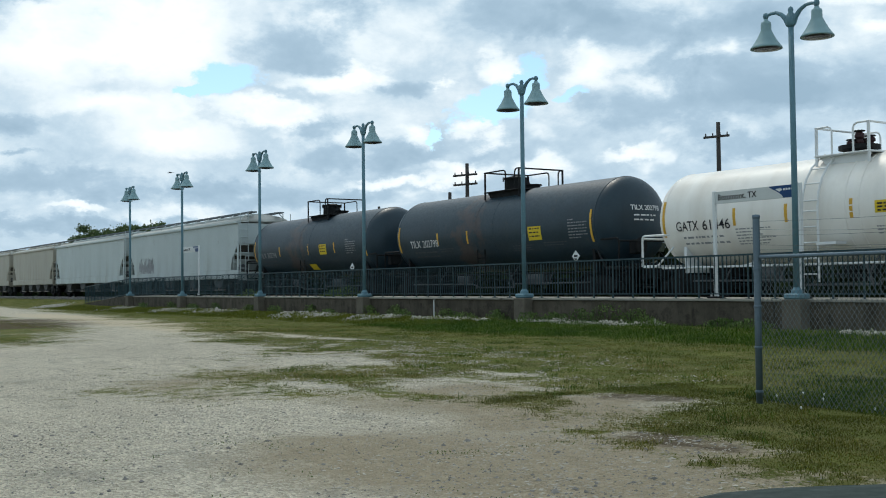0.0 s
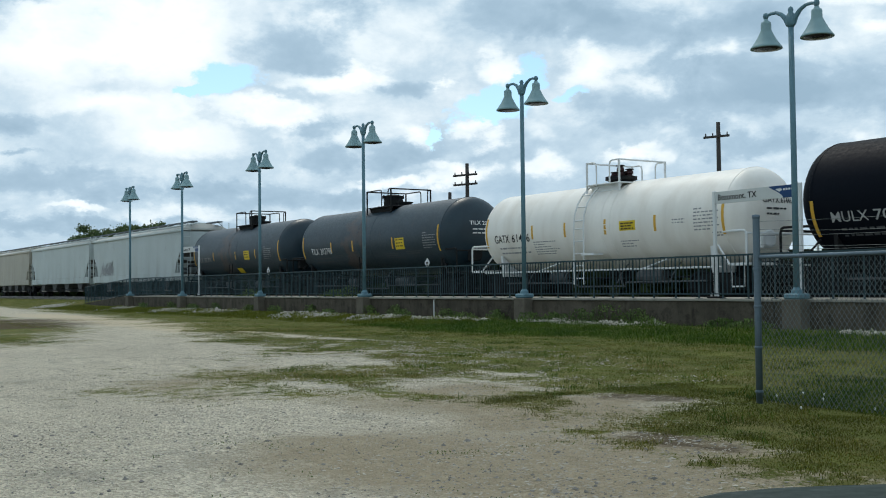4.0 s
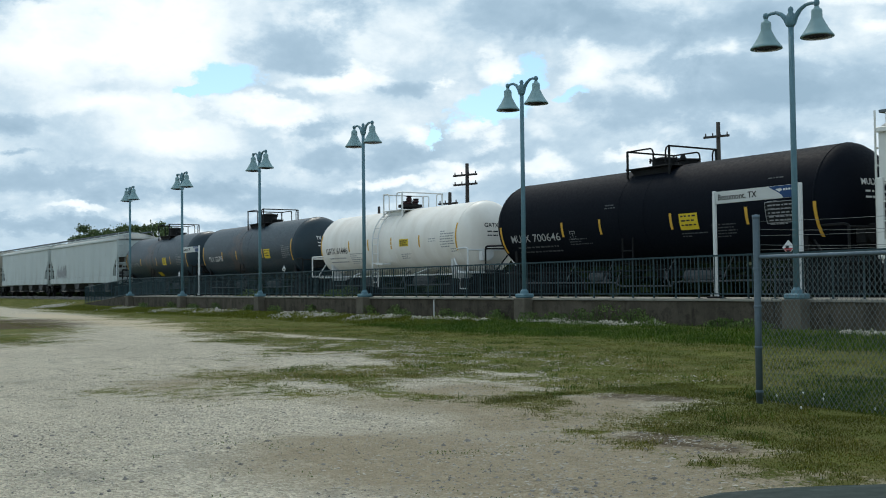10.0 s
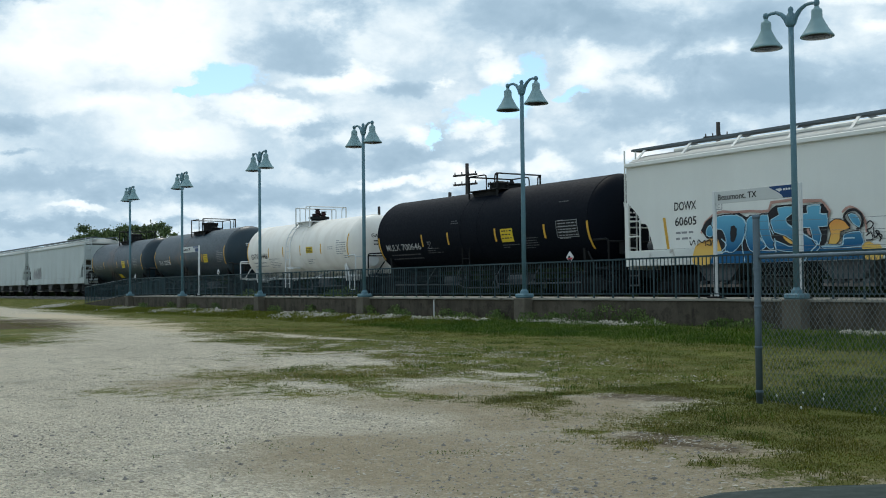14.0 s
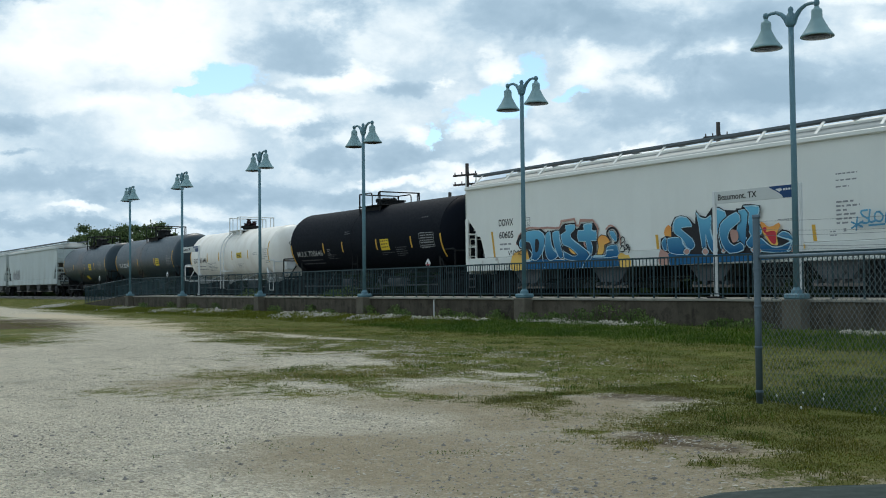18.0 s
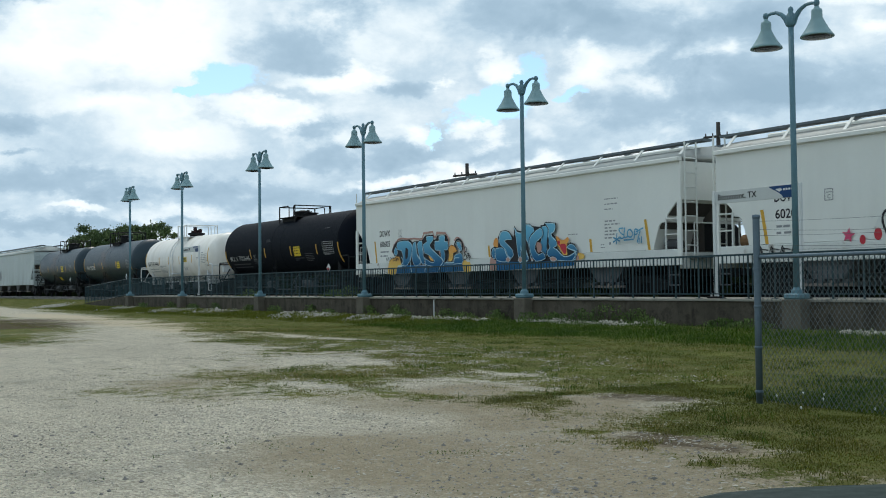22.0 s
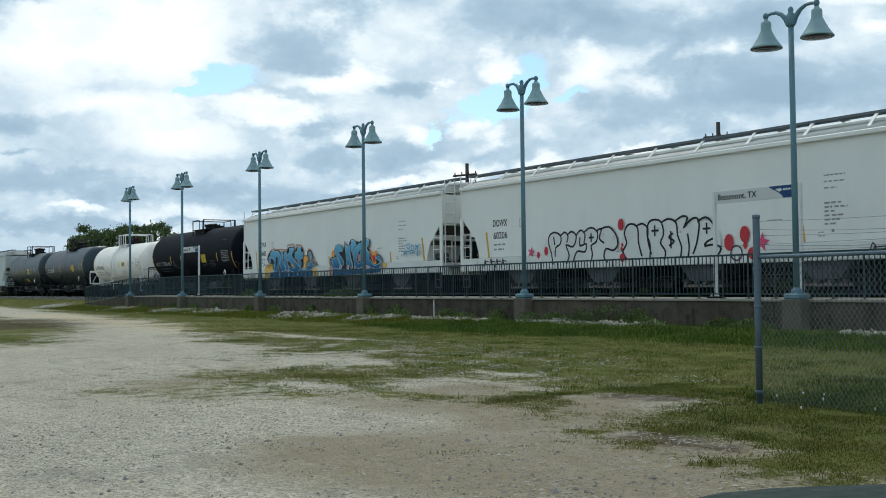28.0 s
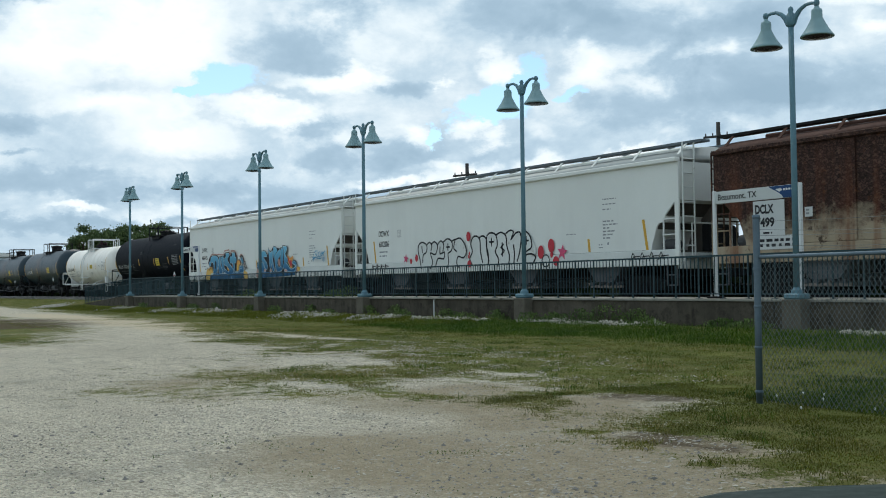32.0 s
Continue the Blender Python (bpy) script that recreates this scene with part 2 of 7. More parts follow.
M_TANK_W = mat("white_tank_paint", (0.80, 0.775, 0.72), 0.38, vary=0.07, big=0.5, small=10, bump=0.02, extra=streaks((0.44, 0.37, 0.28), 0.40, 0.6, 5.2, 1.1))
M_TANK_G = mat("faded_dark_grey_tank_paint", (0.017, 0.036, 0.050), 0.42, vary=0.25, big=0.7, small=12, bump=0.03, dirt=(0.035, 0.040, 0.042), dirt_amount=0.12, extra=tank_wear, gloss=0.32)
M_TANK_B = mat("black_tank_paint", (0.0045, 0.0065, 0.011), 0.6, vary=0.1, big=0.6, small=12, bump=0.0, gloss=0.05)
M_BLACK = mat("grimy_black_steel", (0.012, 0.013, 0.014), 0.75, vary=0.35, big=2.0, small=20, bump=0.2, dirt=(0.03, 0.027, 0.023), dirt_amount=0.1)
M_UNDER = mat("grey_outlet_steel", (0.10, 0.105, 0.11), 0.7, vary=0.3, big=2.0, small=18, bump=0.15, dirt=(0.025, 0.022, 0.02), dirt_amount=0.2)
# Grey-brown of the end bays, with their shade mixed into the colour.
M_SLOPE = mat("shaded_slope_sheet_grey", (0.105, 0.095, 0.083), 0.7, vary=0.2, big=1.0, small=12, bump=0.05, dirt=(0.07, 0.062, 0.055), dirt_amount=0.15)
M_WALK = mat("galvanised_running_board", (0.12, 0.145, 0.16), 0.6, metal=0.1, vary=0.25, big=1.0, small=25, bump=0.1)
M_VALVE = mat("oxide_red_valve_iron", (0.045, 0.022, 0.024), 0.6, vary=0.4, big=5, small=30, bump=0.2)
M_OXIDE = mat("rusty_brake_cylinder_iron", (0.26, 0.15, 0.075), 0.75, vary=0.4, big=4, small=20, bump=0.2)
M_YELLOW = mat("yellow_reflective_tape", (0.62, 0.36, 0.05), 0.45, vary=0.1, big=3, small=30, bump=0.02, dirt=(0.2, 0.13, 0.05), dirt_amount=0.1)
M_YEL_SIGN = mat("yellow_stencil_panel", (0.66, 0.48, 0.03), 0.5, vary=0.1, big=3, small=30, bump=0.0)
M_INK = mat("black_stencil_paint", (0.025, 0.025, 0.028), 0.6, vary=0.1, bump=0.0)
M_INK_W = mat("white_stencil_paint", (0.62, 0.63, 0.63), 0.6, vary=0.08, bump=0.0)
M_INK_T = mat("dim_white_stencil_paint", (0.36, 0.37, 0.37), 0.6, vary=0.15, bump=0.0)
M_INK_D = mat("dull_grey_stencil_paint", (0.085, 0.09, 0.095), 0.6, vary=0.2, bump=0.0)
M_INK_G = mat("grey_stencil_paint", (0.26, 0.27, 0.28), 0.6, vary=0.1, bump=0.0)
M_RED = mat("red_spray_paint", (0.50, 0.045, 0.06), 0.6, vary=0.15, bump=0.0)
M_PINK = mat("pink_spray_paint", (0.62, 0.09, 0.18), 0.6, vary=0.15, bump=0.0)
M_BLUE = mat("blue_spray_paint", (0.06, 0.30, 0.55), 0.55, vary=0.15, bump=0.0, extra=fade_up((0.010, 0.10, 0.23), (0.15, 0.46, 0.64), 1.45, 2.55))
M_ORANGE = mat("orange_spray_paint", (0.62, 0.36, 0.12), 0.6, vary=0.25, bump=0.0, extra=fade_up((0.72, 0.47, 0.12), (0.72, 0.24, 0.06), 1.4, 2.4))
M_SKY = mat("pale_blue_spray_paint", (0.42, 0.62, 0.70), 0.6, vary=0.1, bump=0.0)
M_SALMON = mat("salmon_spray_paint", (0.50, 0.30, 0.25), 0.6, vary=0.3, bump=0.0)
M_TEAL = mat("verdigris_lamp_paint", (0.115, 0.215, 0.26), 0.5, vary=0.2, big=2, small=24, bump=0.05, dirt=(0.22, 0.30, 0.31), dirt_amount=0.1)
M_BELL = mat("pale_verdigris_shade_paint", (0.21, 0.325, 0.345), 0.5, vary=0.15, big=3, small=24, bump=0.04)
M_DARKGLASS = mat("dark_lamp_lens", (0.05, 0.045, 0.05), 0.25, vary=0.1, bump=0.0)
M_RAIL = mat("dark_teal_railing_paint", (0.028, 0.056, 0.066), 0.5, vary=0.2, big=2, small=24, bump=0.05)
M_POST = mat("teal_railing_post_paint", (0.036, 0.066, 0.075), 0.5, vary=0.2, big=2, small=24, bump=0.05)
M_CONC = mat("weathered_concrete", (0.095, 0.082, 0.063), 0.9, vary=0.4, big=1.5, small=16, bump=0.4, dirt=(0.026, 0.022, 0.016), dirt_amount=0.42, random_amount=0.25, extra=streaks((0.02, 0.017, 0.012), 1.0, -0.2, 1.0, 3.2))
M_PIER = mat("pale_pier_concrete", (0.135, 0.12, 0.095), 0.9, vary=0.3, big=1.4, small=18, bump=0.35, dirt=(0.10, 0.085, 0.07), dirt_amount=0.25)
M_DECK = mat("platform_edge_concrete", (0.27, 0.26, 0.225), 0.85, vary=0.2, big=1.0, small=20, bump=0.2, dirt=(0.10, 0.09, 0.075), dirt_amount=0.15)
M_STEEL = mat("worn_rail_steel", (0.22, 0.19, 0.17), 0.4, metal=0.7, vary=0.3, big=2, small=20, bump=0.1)
M_TIE = mat("creosoted_timber", (0.07, 0.055, 0.045), 0.9, vary=0.35, big=2, small=18, bump=0.3)
M_GALV = mat("galvanised_fence_steel", (0.12, 0.165, 0.20), 0.45, metal=0.5, vary=0.2, big=3, small=30, bump=0.06)
M_MESH = mat("galvanised_fence_wire", (0.115, 0.14, 0.145), 0.5, metal=0.1, vary=0.25, big=3, small=30, bump=0.0)
M_SIGN = mat("pale_grey_sign_enamel", (0.55, 0.57, 0.56), 0.4, vary=0.05, big=2, small=20, bump=0.0)
M_NAVY = mat("navy_sign_enamel", (0.015, 0.055, 0.16), 0.4, vary=0.08, big=2, small=20, bump=0.0)
M_PALE = mat("white_sign_post_paint", (0.66, 0.68, 0.68), 0.45, vary=0.08, big=2, small=20, bump=0.02)
M_WOOD = mat("grey_pole_timber", (0.06, 0.055, 0.052), 0.9, vary=0.3, big=1, small=16, bump=0.3)
M_STONE = mat("limestone_gravel", (0.43, 0.40, 0.33), 0.9, vary=0.3, big=1.3, small=25, bump=0.2)
M_STONE2 = mat("grey_gravel", (0.24, 0.23, 0.21), 0.9, vary=0.4, big=1.3, small=25, bump=0.2)
M_BALLAST = mat("white_riprap_stone", (0.43, 0.41, 0.35), 0.9, vary=0.35, big=2.5, small=25, bump=0.3)
M_CAR = mat("dark_green_car_paint", (0.020, 0.033, 0.028), 0.6, vary=0.15, big=2, small=20, bump=0.0, gloss=0.08)
M_RUBBER = mat("tyre_rubber", (0.02, 0.02, 0.02), 0.85, vary=0.2, bump=0.1)
M_BARK = mat("tree_bark", (0.08, 0.065, 0.05), 0.9, vary=0.3, bump=0.4)


def leaf_mat(name, lo, hi, rough=0.6):
    """Blades and leaves, each its own green."""
    m = bpy.data.materials.new(name)
    m.use_nodes = True
    n, l = m.node_tree.nodes, m.node_tree.links
    g = n.new("ShaderNodeNewGeometry")
    r = n.new("ShaderNodeValToRGB")
    r.color_ramp.elements[0].color, r.color_ramp.elements[1].color = (*lo, 1), (*hi, 1)
    l.new(g.outputs["Random Per Island"], r.inputs["Fac"])
    tc = n.new("ShaderNodeTexCoord")
    t = n.new("ShaderNodeTexNoise")
    t.inputs["Scale"].default_value, t.inputs["Detail"].default_value, t.inputs["Roughness"].default_value = 0.9, 6.0, 0.65
    l.new(tc.outputs["Object"], t.inputs["Vector"])
    x = n.new("ShaderNodeMix")
    x.data_type = "RGBA"
    mr = n.new("ShaderNodeMapRange")
    l.new(t.outputs["Fac"], mr.inputs["Value"])
    mr.inputs["From Min"].default_value, mr.inputs["From Max"].default_value, mr.inputs["To Max"].default_value = 0.42, 0.60, 0.75
    l.new(mr.outputs["Result"], x.inputs[0])
    l.new(r.outputs["Color"], x.inputs[6])
    x.inputs[7].default_value = (lo[0] * 0.75, lo[1] * 0.85, lo[2] * 0.9, 1)
    l.new(x.outputs[2], n["Principled BSDF"].inputs["Base Color"])
    n["Principled BSDF"].inputs["Roughness"].default_value = rough
    n["Principled BSDF"].inputs["Specular IOR Level"].default_value = 0.1
    return m


M_GRASS = leaf_mat("meadow_grass", (0.075, 0.096, 0.007), (0.19, 0.19, 0.022))
M_LUSH = leaf_mat("lush_grass", (0.036, 0.076, 0.006), (0.11, 0.17, 0.020))
M_EDGE = leaf_mat("olive_edge_grass", (0.050, 0.062, 0.006), (0.135, 0.130, 0.018))
M_RANK = leaf_mat("rank_fence_grass", (0.028, 0.060, 0.006), (0.085, 0.125, 0.016))
M_DRY = leaf_mat("dry_grass", (0.14, 0.125, 0.03), (0.26, 0.22, 0.07))
# Greens paled so that the far crowns carry distance haze in their colour.
M_LEAF = leaf_mat("haze_paled_tree_leaves", (0.07, 0.105, 0.045), (0.16, 0.21, 0.085))
# Near-black greens: the gloom seen beneath the cars is put into this leaf colour.
M_SCRUB = leaf_mat("shade_darkened_scrub_leaves", (0.010, 0.018, 0.007), (0.03, 0.045, 0.014))
M_WEED = leaf_mat("weed_leaves", (0.05, 0.085, 0.02), (0.16, 0.22, 0.07))


# ---- mesh helpers ----
def part(name, bm, material, parent=None, label="", smooth=False):
    """Links a bmesh as one mesh object, under a thing or a part."""
    me = bpy.data.meshes.new(name)
    bm.to_mesh(me)
    bm.free()
    return part_of(name, me, material, parent, label, smooth)


def part_of(name, me, material, parent=None, label="", smooth=False, at=None):
    if material and not me.materials:
        me.materials.append(material)
    if smooth:
        me.shade_smooth()
    ob = new(name, me)
    if parent:
        ob.parent = parent
    if at is not None:
        ob.matrix_basis = at
    if label:
        tagged(ob, label)
    return ob


def empty(name, m, label, category, group="", kind=""):
    ob = new(name)
    ob.matrix_basis = m
    return tagged(ob, label, category, group, kind)


def box(x0, x1, y0, y1, z0, z1, bev=0.0, bm=None):
    bm = bm or bmesh.new()
    m = Matrix.LocRotScale(((x0 + x1) / 2, (y0 + y1) / 2, (z0 + z1) / 2), None, (abs(x1 - x0), abs(y1 - y0), abs(z1 - z0)))
    got = bmesh.ops.create_cube(bm, size=1, matrix=m)
    if bev:
        edges = list({e for v in got["verts"] for e in v.link_edges})
        bmesh.ops.bevel(bm, geom=edges, offset=bev, segments=1, affect="EDGES", profile=0.5)
    return bm


def rod(a, b, r, seg=6, bm=None, r2=None):
    bm = bm or bmesh.new()
    a, b = Vector(a), Vector(b)
    d = b - a
    m = Matrix.Translation((a + b) / 2) @ d.to_track_quat("Z", "Y").to_matrix().to_4x4()
    bmesh.ops.create_cone(bm, cap_ends=True, segments=seg, radius1=r, radius2=r if r2 is None else r2, depth=d.length, matrix=m)
    return bm


def pipe(points, r, seg=6, bm=None):
    bm = bm or bmesh.new()
    for a, b in zip(points, points[1:]):
        rod(a, b, r, seg, bm)
    return bm


def lathe(profile, axis="z", seg=24, bm=None):
    """A turned form; profile of (radius, height)."""
    bm = bm or bmesh.new()
    rings = []
    for r, h in profile:
        ring = []
        for i in range(seg):
            a = 2 * math.pi * i / seg
            c, s = r * math.cos(a), r * math.sin(a)
            ring.append(bm.verts.new((c, s, h) if axis == "z" else (h, c, s) if axis == "x" else (c, h, s)))
        rings.append(ring)
    for p, q in zip(rings, rings[1:]):
        for i in range(seg):
            bm.faces.new((p[i], p[(i + 1) % seg], q[(i + 1) % seg], q[i]))
    for ring in (rings[0], rings[-1]):
        bm.faces.new(ring)
    bmesh.ops.recalc_face_normals(bm, faces=bm.faces)
    return bm


def prism(outline, y0, y1, bm=None):
    """An outline in x and z, drawn out along y."""
    bm = bm or bmesh.new()
    a = [bm.verts.new((x, y0, z)) for x, z in outline]
    b = [bm.verts.new((x, y1, z)) for x, z in outline]
    bm.faces.new(a), bm.faces.new(b[::-1])
    for i in range(len(a)):
        j = (i + 1) % len(a)
        bm.faces.new((a[j], a[i], b[i], b[j]))
    bmesh.ops.recalc_face_normals(bm, faces=bm.faces)
    return bm


def beam_x(outline, x0, x1, bm=None):
    """An outline in y and z, drawn out along x."""
    bm = bm or bmesh.new()
    a = [bm.verts.new((x0, y, z)) for y, z in outline]
    b = [bm.verts.new((x1, y, z)) for y, z in outline]
    bm.faces.new(a), bm.faces.new(b[::-1])
    for i in range(len(a)):
        j = (i + 1) % len(a)
        bm.faces.new((a[j], a[i], b[i], b[j]))
    bmesh.ops.recalc_face_normals(bm, faces=bm.faces)
    return bm


TEXT_MESHES = {}


def lettering(text, height, width=None, weight=0.022):
    """Flat lettering in x and z with its lower left corner at the origin; capitals of that height."""
    key = (text, height, width, weight)
    if key in TEXT_MESHES:
        return TEXT_MESHES[key].copy()
    cu = bpy.data.curves.new("lettering", "FONT")
    cu.body, cu.size, cu.resolution_u, cu.offset = text, height / 0.7, 3, height * weight
    ob = bpy.data.objects.new("lettering", cu)
    scene.collection.objects.link(ob)
    me = bpy.data.meshes.new_from_object(ob.evaluated_get(bpy.context.evaluated_depsgraph_get()))
    bpy.data.objects.remove(ob)
    co = np.array([v.co for v in me.vertices])
    x0, x1 = co[:, 0].min(), co[:, 0].max()
    k = width / (x1 - x0) if width else 1.0
    for v in me.vertices:
        v.co = ((v.co.x - x0) * k, 0.0, v.co.y)
    me.materials.clear()
    TEXT_MESHES[key] = me
    return me.copy()


def on_side(me, x, z, y):
    for v in me.vertices:
        v.co = (v.co.x + x, y, v.co.z + z)
    return me


def wrap_tank(bm_or_me, zc, r, lift):
    """Lays flat work in x and z on the near side of a tank."""
    for v in (bm_or_me.vertices if isinstance(bm_or_me, bpy.types.Mesh) else bm_or_me.verts):
        a = (v.co.z - zc) / r
        q = r + lift + max(0.0, v.co.y)
        v.co = (v.co.x, -q * math.cos(a), zc + q * math.sin(a))
    return bm_or_me


def bars_text(x, z, widths, step, h, y, bm=None):
    """Writing too small to read: rows of short bars."""
    bm = bm or bmesh.new()
    rng = random.Random(round(x * 100 + z * 1000))
    for i, w in enumerate(widths):
        zz, xx = z - i * step, x
        while xx < x + w - 0.02:
            run = min(rng.uniform(1.2, 4.5) * h, x + w - xx)
            vs = [bm.verts.new(p) for p in ((xx, y, zz), (xx + run, y, zz), (xx + run, y, zz + h), (xx, y, zz + h))]
            bm.faces.new(vs)
            xx += run + rng.uniform(0.5, 1.5) * h
    return bm


def plate(x0, x1, z0, z1, y, rows=1, bm=None):
    """A flat painted patch in x and z, cut in rows so that it can follow a curve."""
    bm = bm or bmesh.new()
    for i in range(rows):
        a, b = z0 + (z1 - z0) * i / rows, z0 + (z1 - z0) * (i + 1) / rows
        bm.faces.new([bm.verts.new(p) for p in ((x0, y, a), (x1, y, a), (x1, y, b), (x0, y, b))])
    return bm


def scatter_mesh(name, verts, faces, material, label, category):
    me = bpy.data.meshes.new(name)
    me.from_pydata(verts, [], faces)
    me.update()
    ob = part_of(name, me, material)
    return tagged(ob, label, category, kind="stuff")


# ---- the ground ----
GRASS_EDGE = [(-2, 4.6), (-4.12, 5.6), (-4.62, 5.45), (-5.1, 5.7), (-5.25, 6.1), (-5.88, 6.22), (-6.1, 5.85), (-6.69, 6.17), (-7.08, 6.62), (-7.6, 7.02), (-8.04, 7.67), (-8.89, 7.42), (-8.4, 6.8), (-7.87, 6.23), (-9.53, 6.64), (-10.4, 7.4), (-11, 7.3), (-9.8, 6), (-10.8, 5.55), (-11.6, 4.75), (-12.79, 4.6), (-14, 5.5), (-14.7, 6.54), (-18.83, 8.17), (-21.45, 8.83), (-27, 10.3), (-37.85, 12.92), (-50.24, 14.6), (-60, 15.1), (-90, 17), (-140, 19), (-140, 60), (30, 60), (30, 3)]
ISLAND = [(-25.0, 4.6), (-28.5, 6.6), (-37.0, 8.9), (-43.0, 9.0), (-60.0, 9.5), (-90.0, 8.0), (-60.0, 2.0), (-30.0, 3.0)]


def signed_distance(px, py, poly):
    """Distance to an outline, positive inside, for arrays of points."""
    best = np.full(px.shape, 1e9)
    inside = np.zeros(px.shape, bool)
    for (x0, y0), (x1, y1) in zip(poly, poly[1:] + poly[:1]):
        dx, dy = x1 - x0, y1 - y0
        t = np.clip(((px - x0) * dx + (py - y0) * dy) / (dx * dx + dy * dy), 0, 1)
        best = np.minimum(best, np.hypot(px - x0 - t * dx, py - y0 - t * dy))
        cross = ((y0 > py) != (y1 > py)) & (px < dx * (py - y0) / (dy if dy else 1e-9) + x0)
        inside ^= cross
    return np.where(inside, best, -best)


def step01(v, a, b):
    t = np.clip((v - a) / (b - a), 0, 1)
    return t * t * (3 - 2 * t)


def hashed_noise(x, y, s):
    return np.array([noise.noise(Vector((a * s, b * s, 3.1))) for a, b in zip(x, y)])


def turf_density(x, y):
    """How far inside the grass a place lies, in metres, ragged; below zero it is bare."""
    d = np.maximum(signed_distance(x, y, GRASS_EDGE), signed_distance(x, y, ISLAND))
    rag = np.clip((np.hypot(x, y) - 6.0) / 12.0, 0.12, 1.0)
    d = np.clip(d, -4, 4) + 0.25 + rag * (0.3 + 1.5 * hashed_noise(x, y, 0.45)) + (0.35 + 0.45 * rag) * hashed_noise(x, y, 1.5) + 0.4 * hashed_noise(x, y, 4.0)
    d = d / (0.22 + 0.78 * rag)
    worn = np.exp(-(((x + 16.0) / 8.0) ** 2 + ((y - 9.6 + 0.15 * (x + 15.5)) / 3.4) ** 2))
    bare = sum(np.exp(-(((x - a) / p) ** 2 + ((y - b) / q) ** 2)) for a, b, p, q in ((-8.4, 7.5, 0.7, 0.4), (-8.4, 8.0, 0.7, 0.22), (-6.3, 6.1, 0.4, 0.25), (-5.6, 6.0, 0.4, 0.2), (-10.8, 6.9, 0.8, 0.35), (-12.4, 8.9, 0.9, 0.22), (-25.1, 11.8, 3.0, 0.5), (-20.7, 12.0, 3.2, 0.35), (-12.0, 5.9, 1.0, 0.3), (-16.0, 8.2, 1.6, 0.5)))
    thin = np.clip(1.9 + 2.2 * hashed_noise(x + 7, y, 0.95) + 3.0 * hashed_noise(x * 0.6 + 7, y, 2.6) + 2.0 * hashed_noise(x, y, 6.0), 0, 5.0)
    return d - worn * thin * 0.75 - 2.5 * bare


def ground_z(x, y):
    """Height of the ground: level lot, a low rise to the wall, and the track bed."""
    x, y = np.asarray(x, float), np.asarray(y, float)
    rise = 0.14 * step01(y, 17.0, 19.6)
    bed = 0.42 * step01(y, 19.95, 21.4)
    far = step01(-x, 66.0, 80.0)
    early = 0.46 * step01(y, 16.5, 21.2) * far
    roll = 0.025 * np.sin(x * 0.9 + 1.3 * np.sin(y * 0.7)) * np.cos(y * 1.1 + 0.6 * np.sin(x * 0.5)) * step01(-np.abs(y - 9), -16, -4)
    return np.maximum(rise * (1 - far) + bed, early) + roll * (1 - step01(y, 16, 19))


def graded(lo, hi, a, b, fine, n):
    """Grid lines, fine between a and b and wider and wider outside."""
    mid = list(np.arange(a, b + 1e-6, fine))
    left = [a - (a - lo) * (i / n) ** 3 for i in range(n, 0, -1)]
    right = [b + (hi - b) * (i / n) ** 3 for i in range(1, n + 1)]
    return np.array(left + mid + right)


def build_ground():
    xs, ys = graded(-2500, 2500, -46, 4, 0.22, 42), graded(-2500, 2500, 0, 22, 0.22, 36)
    gx, gy = np.meshgrid(xs, ys)
    gz = ground_z(gx, gy)
    nx, ny = len(xs), len(ys)
    verts = np.stack([gx, gy, gz], -1).reshape(-1, 3)
    i = np.arange(nx * ny).reshape(ny, nx)
    faces = np.stack([i[:-1, :-1], i[:-1, 1:], i[1:, 1:], i[1:, :-1]], -1).reshape(-1, 4)
    me = bpy.data.meshes.new("ground")
    me.from_pydata(verts.tolist(), [], faces.tolist())
    grass = turf_density(gx.reshape(-1), gy.reshape(-1))
    at = me.attributes.new("turf", "FLOAT", "POINT")
    at.data.foreach_set("value", np.clip(grass, -4, 4).astype(np.float32))
    dirt = np.zeros(gx.size)
    for px, py, r in ((-8.2, 8.05, 0.45), (-8.65, 7.95, 0.45), (-6.35, 6.12, 0.42), (-6.1, 6.0, 0.35), (-5.6, 6.0, 0.3), (-40.5, 8.4, 3.4), (-45.5, 9.0, 3.6), (-37.5, 7.9, 2.2), (-5.95, 6.0, 0.22)):
        dirt = np.maximum(dirt, np.exp(-(((gx - px) / r) ** 2 + ((gy - py) / r * 1.2) ** 2)).reshape(-1))
    at = me.attributes.new("dirt", "FLOAT", "POINT")
    at.data.foreach_set("value", dirt.astype(np.float32))
    lane = (np.exp(-((gy - 10.9 + 0.03 * gx) / 1.7) ** 2) * step01(-gx, 20, 32) * step01(gx, -66, -50)).reshape(-1)
    at = me.attributes.new("lane", "FLOAT", "POINT")
    at.data.foreach_set("value", lane.astype(np.float32))
    sand = 0.6 * np.exp(-(((gx + 7.2) / 1.6) ** 2 + ((gy - 3.7) / 0.9) ** 2)).reshape(-1) + 1.5 * np.exp(-(((gx + 5.3) / 2.4) ** 2 + ((gy - 5.2) / 1.7) ** 2)).reshape(-1)
    rim = signed_distance(gx.reshape(-1), gy.reshape(-1), GRASS_EDGE)
    rim = rim + 0.35 * hashed_noise(gx.reshape(-1), gy.reshape(-1), 1.1)
    sand = np.maximum(sand, 0.9 * np.exp(-((rim + 0.35) / 0.8) ** 2) * step01(gx.reshape(-1), -26, -10))
    at = me.attributes.new("sand", "FLOAT", "POINT")
    at.data.foreach_set("value", sand.astype(np.float32))
    me.shade_smooth()
    ob = part_of("ground", me, ground_material())
    return tagged(ob, "pale gravel lot running into patchy green grass", "ground", kind="structure")


